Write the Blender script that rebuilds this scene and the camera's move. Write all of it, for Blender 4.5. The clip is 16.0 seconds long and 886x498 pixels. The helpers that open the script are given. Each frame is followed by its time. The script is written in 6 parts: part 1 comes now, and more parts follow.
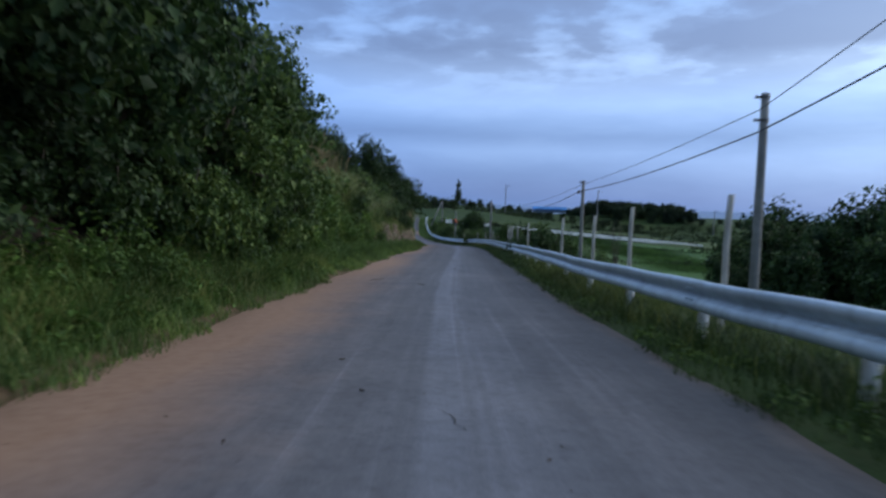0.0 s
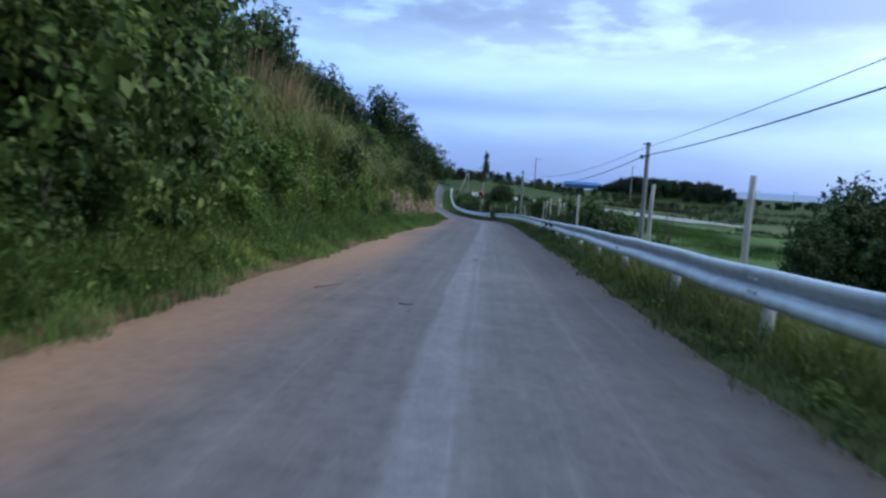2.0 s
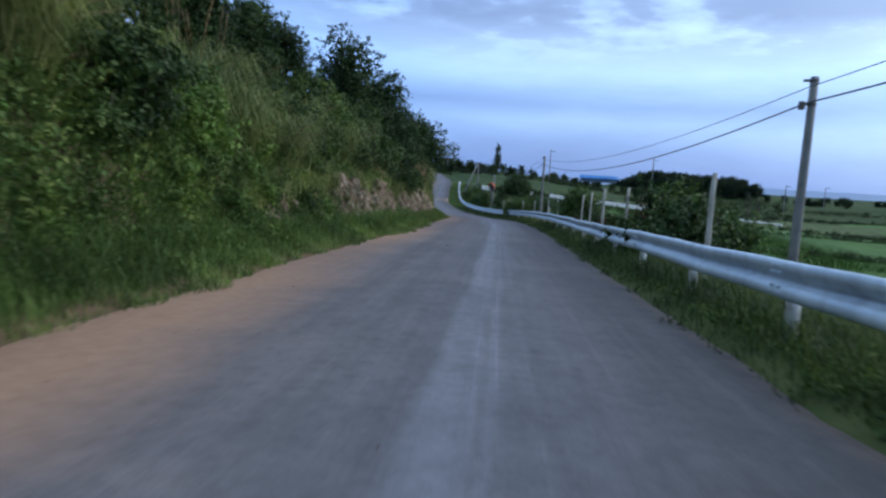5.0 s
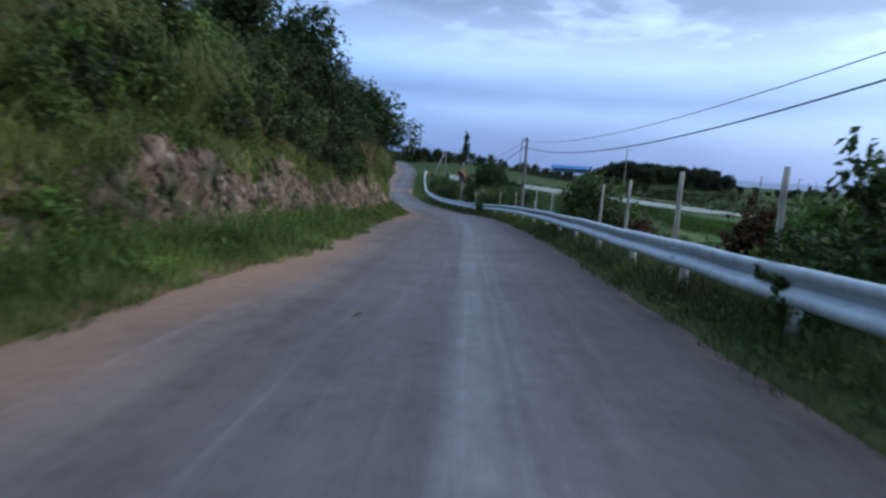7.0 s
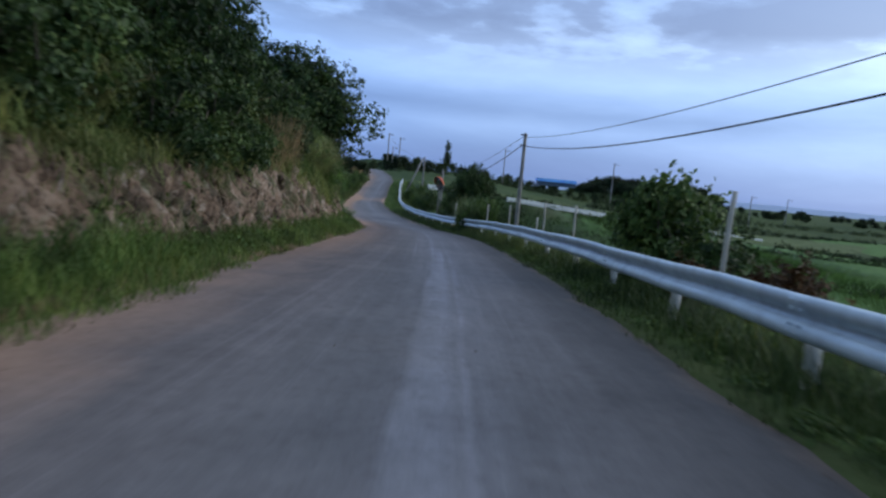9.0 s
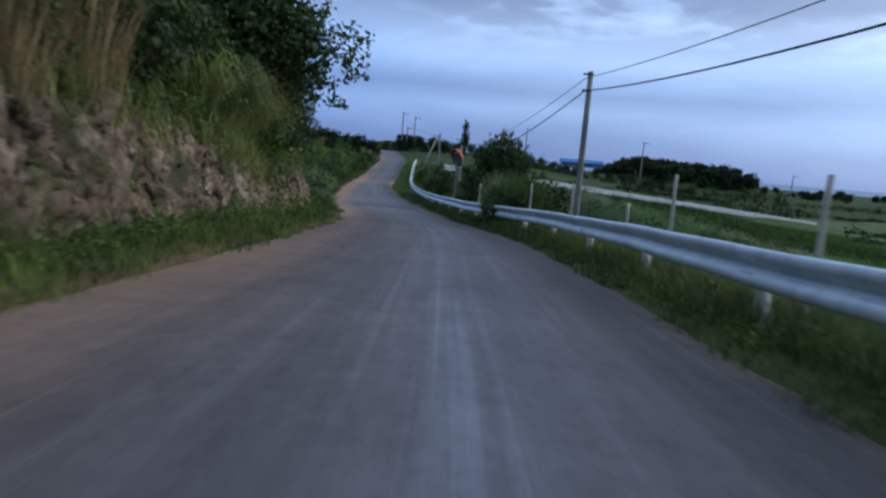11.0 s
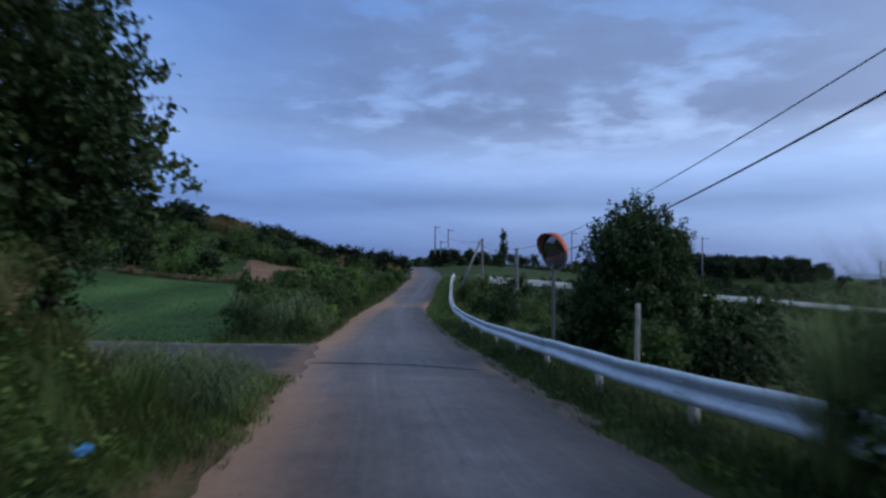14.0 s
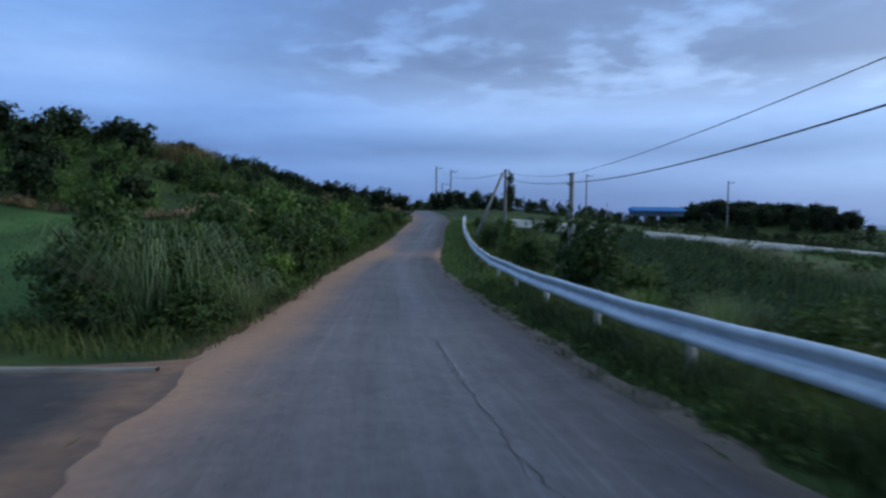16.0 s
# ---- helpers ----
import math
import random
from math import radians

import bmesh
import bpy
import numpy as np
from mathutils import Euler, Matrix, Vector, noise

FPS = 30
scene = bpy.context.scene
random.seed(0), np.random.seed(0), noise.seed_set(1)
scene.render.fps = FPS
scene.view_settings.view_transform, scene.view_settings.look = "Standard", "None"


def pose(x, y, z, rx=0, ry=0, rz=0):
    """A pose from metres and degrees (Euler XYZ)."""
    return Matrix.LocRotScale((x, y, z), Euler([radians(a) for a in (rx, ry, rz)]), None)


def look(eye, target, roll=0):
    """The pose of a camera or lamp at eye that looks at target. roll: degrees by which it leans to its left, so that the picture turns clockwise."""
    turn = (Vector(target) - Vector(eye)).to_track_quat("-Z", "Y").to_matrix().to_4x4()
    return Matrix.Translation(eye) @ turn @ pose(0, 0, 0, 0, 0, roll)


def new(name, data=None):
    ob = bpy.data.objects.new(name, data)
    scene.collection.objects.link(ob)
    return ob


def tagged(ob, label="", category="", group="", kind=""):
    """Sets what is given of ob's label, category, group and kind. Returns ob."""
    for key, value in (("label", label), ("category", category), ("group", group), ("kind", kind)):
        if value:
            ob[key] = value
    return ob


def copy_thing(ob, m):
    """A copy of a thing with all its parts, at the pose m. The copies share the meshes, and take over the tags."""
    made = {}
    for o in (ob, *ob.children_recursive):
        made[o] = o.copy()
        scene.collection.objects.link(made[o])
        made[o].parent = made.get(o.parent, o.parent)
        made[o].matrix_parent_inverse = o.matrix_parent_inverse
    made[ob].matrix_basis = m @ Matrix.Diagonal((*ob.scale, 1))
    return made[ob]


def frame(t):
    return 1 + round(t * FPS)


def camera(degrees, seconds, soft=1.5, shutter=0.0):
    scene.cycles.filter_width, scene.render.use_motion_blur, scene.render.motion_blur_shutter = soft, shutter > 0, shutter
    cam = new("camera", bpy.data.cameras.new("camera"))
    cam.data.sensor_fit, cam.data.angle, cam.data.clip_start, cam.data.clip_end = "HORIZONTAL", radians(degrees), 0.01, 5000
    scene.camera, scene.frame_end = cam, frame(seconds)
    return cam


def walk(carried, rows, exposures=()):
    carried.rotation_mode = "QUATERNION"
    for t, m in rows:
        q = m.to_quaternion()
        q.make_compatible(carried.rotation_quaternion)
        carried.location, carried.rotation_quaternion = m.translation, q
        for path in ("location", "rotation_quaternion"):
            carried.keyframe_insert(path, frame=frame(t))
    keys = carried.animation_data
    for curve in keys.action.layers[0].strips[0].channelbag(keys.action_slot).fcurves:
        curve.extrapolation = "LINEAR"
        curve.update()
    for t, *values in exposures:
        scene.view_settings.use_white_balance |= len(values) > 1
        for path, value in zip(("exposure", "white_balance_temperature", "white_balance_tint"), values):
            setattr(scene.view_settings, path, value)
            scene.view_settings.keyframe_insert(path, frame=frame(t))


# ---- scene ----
cam = camera(66.7, 16.0, soft=2.5, shutter=0.5)
PATH = [
    (0, (2.32, -2.374, 1.137), (2.233, -0.381, 0.997), 1.7),
    (0.5, (2.334, -0.558, 1.068), (2.173, 1.422, 0.836), 1.3),
    (1, (2.275, 1.147, 0.968), (2.082, 3.118, 0.692), 0.2),
    (1.5, (2.262, 3.108, 0.884), (2.103, 5.085, 0.625), 1.2),
    (2, (2.19, 4.995, 0.758), (2.031, 6.976, 0.535), 3.2),
    (2.5, (2.114, 7.034, 0.674), (1.915, 9.014, 0.476), 1.8),
    (3, (2.041, 9.064, 0.592), (1.882, 11.046, 0.382), 1.5),
    (3.5, (2.023, 11.343, 0.479), (1.891, 13.327, 0.26), 1.8),
    (6, (1.644, 22.072, -0.054), (1.423, 24.041, -0.325), 4.1),
    (6.5, (1.502, 24.636, -0.158), (1.318, 26.607, -0.444), 4.2),
    (7, (1.486, 27.317, -0.234), (1.392, 29.297, -0.495), 3.6),
    (7.5, (1.441, 29.714, -0.412), (1.421, 31.699, -0.653), 4.2),
    (8, (1.415, 32.181, -0.49), (1.402, 34.168, -0.724), 4.2),
    (8.5, (1.46, 34.755, -0.617), (1.443, 36.742, -0.85), 5.4),
    (9, (1.452, 37.332, -0.721), (1.417, 39.32, -0.944), 5.3),
    (11.5, (0.962, 50.707, -1.464), (0.867, 52.684, -1.755), 4.6),
    (12, (0.734, 53.286, -1.545), (0.632, 55.258, -1.86), 4.5),
    (12.5, (0.494, 56.139, -1.646), (0.403, 58.105, -2.003), 4.0),
    (13, (0.156, 59.104, -1.684), (0.036, 61.092, -1.869), 1.9),
    (13.5, (-0.289, 62.285, -1.674), (-0.49, 64.274, -1.691), 0.9),
    (14, (-0.868, 65.527, -1.861), (-1.076, 67.515, -1.798), 0.3),
    (14.5, (-1.558, 68.59, -1.966), (-1.68, 70.584, -1.888), 0.1),
    (15, (-2.246, 72.398, -2.246), (-2.342, 74.395, -2.185), -0.3),
    (15.5, (-2.851, 76.18, -2.405), (-2.976, 78.176, -2.416), -0.7),
    (16, (-3.518, 79.541, -2.556), (-3.714, 81.529, -2.647), 0.7),
]
walk(cam, [(t, look(e, g, r)) for t, e, g, r in PATH],
     [(0.0, 0.0, 6450, 8), (1.0, 0.58, 6550, 7), (1.5, 0.62, 6550, 6), (2.5, 0.48, 6400, 6), (3.5, 0.45, 6350, 6), (7.0, 0.34, 6650, 6), (9.0, 0.17, 6680, 8), (11.5, 0.06, 6720, 8), (12.9, 0.36, 6800, 8),
      (13.6, -0.2, 6350, 12), (14.5, -0.30, 6400, 10), (15.0, -0.27, 6250, 8), (15.6, -0.16, 6300, 6), (16.0, -0.18, 6250, 6)])

# ---------------------------------------------------------------- world and light
world = bpy.data.worlds.new("dusk_sky")
scene.world = world
world.use_nodes = True


def node(tree, kind, **props):
    n = tree.nodes.new(kind)
    for k, v in props.items():
        setattr(n, k, v)
    return n


def ramp(tree, stops, interp="LINEAR"):
    n = tree.nodes.new("ShaderNodeValToRGB")
    n.color_ramp.interpolation = interp
    el = n.color_ramp.elements
    while len(el) < len(stops):
        el.new(0.5)
    for e, (p, c) in zip(el, stops):
        e.position = p
        e.color = (*c, 1) if len(c) == 3 else c
    return n


def mix(tree, fac, a, b, mode="MIX"):
    n = node(tree, "ShaderNodeMix", data_type="RGBA", blend_type=mode)
    for sock, v in ((n.inputs[0], fac), (n.inputs[6], a), (n.inputs[7], b)):
        if isinstance(v, bpy.types.NodeSocket):
            tree.links.new(v, sock)
        elif isinstance(v, (int, float)):
            sock.default_value = v if sock == n.inputs[0] else (v, v, v, 1)
        else:
            sock.default_value = (*v, 1)
    return n.outputs[2]


def build_sky():
    t = world.node_tree
    out = t.nodes["World Output"]
    bg = t.nodes["Background"]
    L = t.links.new
    sky = node(t, "ShaderNodeTexSky", sky_type="NISHITA", sun_disc=False,
               sun_elevation=radians(9), sun_rotation=radians(70), air_density=1.6, dust_density=0.6, ozone_density=3.0)
    co = node(t, "ShaderNodeTexCoord")
    sep = node(t, "ShaderNodeSeparateXYZ")
    L(co.outputs["Generated"], sep.inputs[0])
    # overcast layers by height over the horizon
    layers = ramp(t, [(0.0, (0.155, 0.285, 0.62)), (0.035, (0.19, 0.34, 0.71)), (0.075, (0.28, 0.46, 0.89)), (0.100, (0.225, 0.375, 0.755)), (0.122, (0.29, 0.465, 0.89)),
                      (0.150, (0.42, 0.63, 1.12)), (0.20, (0.51, 0.72, 1.18)), (0.27, (0.37, 0.58, 1.05)), (0.36, (0.26, 0.47, 0.95)), (0.46, (0.28, 0.43, 0.76)),
                      (0.62, (0.56, 0.66, 0.78)), (1.0, (0.70, 0.80, 0.86))])
    # a wavering of the layer heights
    warp = node(t, "ShaderNodeTexNoise")
    warp.inputs["Scale"].default_value = 2.2
    warp.inputs["Detail"].default_value = 5
    m0 = node(t, "ShaderNodeMapping")
    m0.inputs["Scale"].default_value = (1, 1, 5)
    L(co.outputs["Generated"], m0.inputs[0])
    L(m0.outputs[0], warp.inputs["Vector"])
    add = node(t, "ShaderNodeMath", operation="MULTIPLY_ADD")
    add.inputs[1].default_value = 0.07
    L(warp.outputs[0], add.inputs[0])
    L(sep.outputs[2], add.inputs[2])
    sub = node(t, "ShaderNodeMath", operation="SUBTRACT")
    sub.inputs[1].default_value = 0.035
    L(add.outputs[0], sub.inputs[0])
    L(sub.outputs[0], layers.inputs[0])
    # faint streaks drawn out along the horizon
    m1 = node(t, "ShaderNodeMapping")
    m1.inputs["Scale"].default_value = (1.5, 1.5, 7)
    L(co.outputs["Generated"], m1.inputs[0])
    sn = node(t, "ShaderNodeTexNoise")
    sn.inputs["Scale"].default_value = 2.6
    sn.inputs["Detail"].default_value = 7
    sn.inputs["Roughness"].default_value = 0.6
    sn.inputs["Distortion"].default_value = 0.3
    L(m1.outputs[0], sn.inputs["Vector"])
    sr = ramp(t, [(0.33, (0.91, 0.92, 0.94)), (0.5, (1.0, 1.0, 1.0)), (0.66, (1.11, 1.09, 1.06))])
    L(sn.outputs[0], sr.inputs[0])
    streaked = mix(t, 1.0, layers.outputs[0], sr.outputs[0], "MULTIPLY")
    # cloud deck seen from below: direction divided by height gives the plane of the deck
    dv = node(t, "ShaderNodeMath", operation="ADD")
    dv.inputs[1].default_value = 0.12
    L(sep.outputs[2], dv.inputs[0])
    comb = node(t, "ShaderNodeCombineXYZ")
    for k in (0, 1):
        q = node(t, "ShaderNodeMath", operation="DIVIDE")
        L(sep.outputs[k], q.inputs[0])
        L(dv.outputs[0], q.inputs[1])
        L(q.outputs[0], comb.inputs[k])
    cl = node(t, "ShaderNodeTexNoise")
    cl.inputs["Scale"].default_value = 1.25
    cl.inputs["Detail"].default_value = 8
    cl.inputs["Roughness"].default_value = 0.55
    cl.inputs["Distortion"].default_value = 0.15
    L(comb.outputs[0], cl.inputs["Vector"])
    # small billows break up the edges and the underside of the deck
    bil = node(t, "ShaderNodeTexNoise")
    bil.inputs["Scale"].default_value = 5.5
    bil.inputs["Detail"].default_value = 6
    bil.inputs["Roughness"].default_value = 0.5
    L(comb.outputs[0], bil.inputs["Vector"])
    lump = node(t, "ShaderNodeMath", operation="MULTIPLY_ADD")
    lump.inputs[1].default_value = 0.36
    L(bil.outputs[0], lump.inputs[0])
    L(cl.outputs[0], lump.inputs[2])
    clr = ramp(t, [(0.54, (0.12, 0.12, 0.12)), (0.62, (0.45, 0.45, 0.45)), (0.67, (0.85, 0.85, 0.85)), (0.75, (1, 1, 1))])
    L(lump.outputs[0], clr.inputs[0])
    side = node(t, "ShaderNodeMath", operation="MULTIPLY_ADD")
    side.inputs[1].default_value = 0.5
    side.inputs[2].default_value = 0.5
    L(sep.outputs[0], side.inputs[0])
    sd = ramp(t, [(0.24, (0.08, 0.08, 0.08)), (0.40, (1, 1, 1))])
    L(side.outputs[0], sd.inputs[0])
    hi = ramp(t, [(0.145, (0, 0, 0)), (0.215, (0.9, 0.9, 0.9)), (0.48, (0.7, 0.7, 0.7)), (0.65, (0.15, 0.15, 0.15))])
    L(sep.outputs[2], hi.inputs[0])
    f = node(t, "ShaderNodeMath", operation="MULTIPLY")
    L(clr.outputs[0], f.inputs[0])
    L(hi.outputs[0], f.inputs[1])
    f2 = node(t, "ShaderNodeMath", operation="MULTIPLY")
    L(f.outputs[0], f2.inputs[0])
    L(sd.outputs[0], f2.inputs[1])
    c1 = mix(t, f2.outputs[0], streaked, (0.205, 0.285, 0.530))
    # brighter towards the west, ahead to the right
    west = node(t, "ShaderNodeVectorMath", operation="DOT_PRODUCT")
    west.inputs[1].default_value = (0.80, 0.58, 0.17)
    L(co.outputs["Generated"], west.inputs[0])
    wr = ramp(t, [(0.30, (0.66, 0.76, 0.89)), (0.62, (0.90, 0.91, 0.93)), (0.83, (1.03, 1.02, 1.02)), (0.92, (1.36, 1.30, 1.20)), (1.0, (1.65, 1.5, 1.32))])
    L(west.outputs["Value"], wr.inputs[0])
    c2 = mix(t, 1.0, c1, wr.outputs[0], "MULTIPLY")
    c3 = mix(t, 0.02, c2, sky.outputs[0])
    L(c3, bg.inputs[0])
    bg.inputs[1].default_value = 1.0
    L(bg.outputs[0], out.inputs[0])


build_sky()
sun_data = bpy.data.lights.new("sun", "SUN")
sun_data.energy, sun_data.angle, sun_data.color = 1.5, radians(40), (1.0, 0.97, 0.95)
sun = new("sun", sun_data)
sun.matrix_world = look((80, 60, 40), (0, 40, 0))

# ---------------------------------------------------------------- materials


def material(name, rough=0.8, metal=0.0, spec=0.3):
    m = bpy.data.materials.new(name)
    m.use_nodes = True
    b = m.node_tree.nodes["Principled BSDF"]
    b.inputs["Roughness"].default_value = rough
    b.inputs["Metallic"].default_value = metal
    b.inputs["Specular IOR Level"].default_value = spec
    return m, m.node_tree, b


def noise_tex(t, scale, detail=4, rough=0.55, vec=None, distort=0.0):
    n = node(t, "ShaderNodeTexNoise")
    n.inputs["Scale"].default_value = scale
    n.inputs["Detail"].default_value = detail
    n.inputs["Roughness"].default_value = rough
    n.inputs["Distortion"].default_value = distort
    if vec is None:
        g = node(t, "ShaderNodeNewGeometry")
        vec = g.outputs["Position"]
    t.links.new(vec, n.inputs["Vector"])
    return n.outputs[0]


def bump(t, b, height, strength=0.3, dist=0.02):
    n = node(t, "ShaderNodeBump")
    n.inputs["Strength"].default_value = strength
    n.inputs["Distance"].default_value = dist
    t.links.new(height, n.inputs["Height"])
    t.links.new(n.outputs[0], b.inputs["Normal"])


def ramped(t, value, stops):
    r = ramp(t, stops)
    t.links.new(value, r.inputs[0])
    return r.outputs[0]


def foliage(name, dark, mid, light, rough=0.55, clump=0.8):
    """Leaves: each leaf a shade of its own, larger patches lighter and darker, a little light through the leaf."""
    m, t, b = material(name, rough, 0, 0.25)
    g = node(t, "ShaderNodeNewGeometry")
    leaf = ramped(t, g.outputs["Random Per Island"], [(0.0, dark), (0.55, mid), (1.0, light)])
    oi = node(t, "ShaderNodeObjectInfo")
    patch = ramped(t, noise_tex(t, clump, 3), [(0.32, (0.52, 0.54, 0.55)), (0.5, (1.0, 1.0, 1.0)), (0.68, (1.55, 1.45, 1.25))])
    own = ramped(t, oi.outputs["Random"], [(0.0, (0.8, 0.85, 0.8)), (1.0, (1.2, 1.15, 1.0))])
    c = mix(t, 1.0, leaf, patch, "MULTIPLY")
    c = mix(t, 1.0, c, own, "MULTIPLY")
    t.links.new(c, b.inputs["Base Color"])
    tr = node(t, "ShaderNodeBsdfTranslucent")
    t.links.new(c, tr.inputs[0])
    mx = node(t, "ShaderNodeMixShader")
    mx.inputs[0].default_value = 0.30
    out = t.nodes["Material Output"]
    t.links.new(b.outputs[0], mx.inputs[1])
    t.links.new(tr.outputs[0], mx.inputs[2])
    t.links.new(mx.outputs[0], out.inputs[0])
    return m


M_LEAF = foliage("broad_leaves", (0.032, 0.062, 0.019), (0.066, 0.120, 0.034), (0.135, 0.195, 0.065))
M_LEAF_DARK = foliage("dark_leaves", (0.016, 0.034, 0.012), (0.033, 0.066, 0.022), (0.072, 0.118, 0.042))
M_LEAF_LIGHT = foliage("light_leaves", (0.055, 0.11, 0.024), (0.105, 0.19, 0.042), (0.17, 0.26, 0.08))
M_LEAF_RED = foliage("reddish_leaves", (0.03, 0.018, 0.010), (0.065, 0.03, 0.016), (0.10, 0.055, 0.025))
M_GRASS = foliage("verge_grass", (0.058, 0.108, 0.032), (0.106, 0.182, 0.052), (0.19, 0.25, 0.085), 0.6, 0.9)
M_VERGE = foliage("mixed_verge_grass", (0.045, 0.068, 0.020), (0.085, 0.115, 0.034), (0.15, 0.175, 0.055), 0.65, 0.7)
M_SLOPE = foliage("yellow_green_slope_grass", (0.085, 0.122, 0.040), (0.165, 0.215, 0.076), (0.31, 0.32, 0.15), 0.65, 0.9)
M_REED = foliage("tall_reed_grass", (0.085, 0.135, 0.064), (0.150, 0.215, 0.108), (0.25, 0.285, 0.175), 0.6, 0.9)
M_DRY = foliage("dry_grass", (0.13, 0.10, 0.06), (0.26, 0.195, 0.12), (0.42, 0.34, 0.22), 0.7, 0.7)
M_CANE = foliage("dark_rank_grass", (0.020, 0.040, 0.014), (0.038, 0.070, 0.023), (0.072, 0.115, 0.040), 0.6, 0.8)
M_CROP = foliage("crop_leaves", (0.050, 0.102, 0.033), (0.080, 0.150, 0.049), (0.120, 0.198, 0.070), 0.6, 0.15)
M_FLOWER = foliage("yellow_flowers", (0.25, 0.19, 0.02), (0.42, 0.33, 0.03), (0.55, 0.45, 0.06), 0.6, 0.9)
M_FARTREE = foliage("far_trees", (0.018, 0.032, 0.015), (0.032, 0.052, 0.024), (0.058, 0.085, 0.038), 0.7, 0.12)


def plain(name, stops, scale, rough=0.8, metal=0.0, spec=0.3, bump_s=0.2, bump_scale=None, bump_d=0.01, detail=6):
    m, t, b = material(name, rough, metal, spec)
    a = noise_tex(t, scale, detail)
    t.links.new(ramped(t, a, stops), b.inputs["Base Color"])
    if bump_s:
        bump(t, b, noise_tex(t, bump_scale or scale * 6, 5), bump_s, bump_d)
    return m


def galvanised():
    """Weathered zinc: pale blue-grey with dull runs and blotches."""
    m, t, b = material("galvanised_steel", 0.42, 0.25, 0.5)
    g = node(t, "ShaderNodeNewGeometry")
    mp = node(t, "ShaderNodeMapping")
    mp.inputs["Scale"].default_value = (3.0, 3.0, 0.6)
    t.links.new(g.outputs["Position"], mp.inputs[0])
    c = ramped(t, noise_tex(t, 1.6, 6), [(0.3, (0.56, 0.645, 0.75)), (0.55, (0.68, 0.77, 0.87)), (0.75, (0.75, 0.83, 0.92))])
    runs = ramped(t, noise_tex(t, 2.4, 5, 0.6, mp.outputs[0]), [(0.34, (0.80, 0.80, 0.81)), (0.52, (1, 1, 1))])
    spots = ramped(t, noise_tex(t, 26, 4, 0.6), [(0.27, (0.72, 0.70, 0.68)), (0.38, (1, 1, 1))])
    t.links.new(mix(t, 1.0, mix(t, 1.0, c, runs, "MULTIPLY"), spots, "MULTIPLY"), b.inputs["Base Color"])
    t.links.new(ramped(t, noise_tex(t, 3.0, 4), [(0.3, (0.34, 0.34, 0.34)), (0.7, (0.52, 0.52, 0.52))]), b.inputs["Roughness"])
    bump(t, b, noise_tex(t, 30, 5), 0.08, 0.01)
    return m


M_BARK = plain("bark", [(0.3, (0.05, 0.04, 0.03)), (0.7, (0.13, 0.11, 0.085))], 6, 0.9, bump_s=0.6)
M_CONCRETE = plain("pole_concrete", [(0.3, (0.17, 0.165, 0.15)), (0.7, (0.30, 0.285, 0.26))], 2.5, 0.85)
M_STAKE = plain("grey_stake", [(0.3, (0.30, 0.285, 0.25)), (0.7, (0.50, 0.48, 0.42))], 3.0, 0.9)
M_GALV = galvanised()
M_POSTWHITE = plain("white_post_paint", [(0.25, (0.50, 0.50, 0.48)), (0.6, (0.74, 0.74, 0.73))], 4, 0.5)
M_WALLWHITE = plain("white_wall_paint", [(0.25, (0.6, 0.6, 0.56)), (0.6, (0.82, 0.82, 0.78))], 0.6, 0.8)
M_WIRE = plain("black_cable", [(0.3, (0.035, 0.035, 0.038)), (0.7, (0.06, 0.06, 0.064))], 5, 0.6, bump_s=0)
M_ORANGE = plain("orange_plastic", [(0.3, (0.50, 0.085, 0.035)), (0.7, (0.66, 0.14, 0.06))], 6, 0.5, bump_s=0.05)
M_BOLT = plain("dark_bolt", [(0.3, (0.10, 0.09, 0.085)), (0.7, (0.20, 0.18, 0.16))], 30, 0.6, 0.6)
M_BLUE = plain("blue_roof_sheet", [(0.3, (0.08, 0.34, 0.80)), (0.7, (0.11, 0.40, 0.85))], 0.3, 0.5)
M_PALEWALL = plain("pale_building_wall", [(0.3, (0.10, 0.13, 0.16)), (0.7, (0.16, 0.19, 0.22))], 0.3, 0.8)


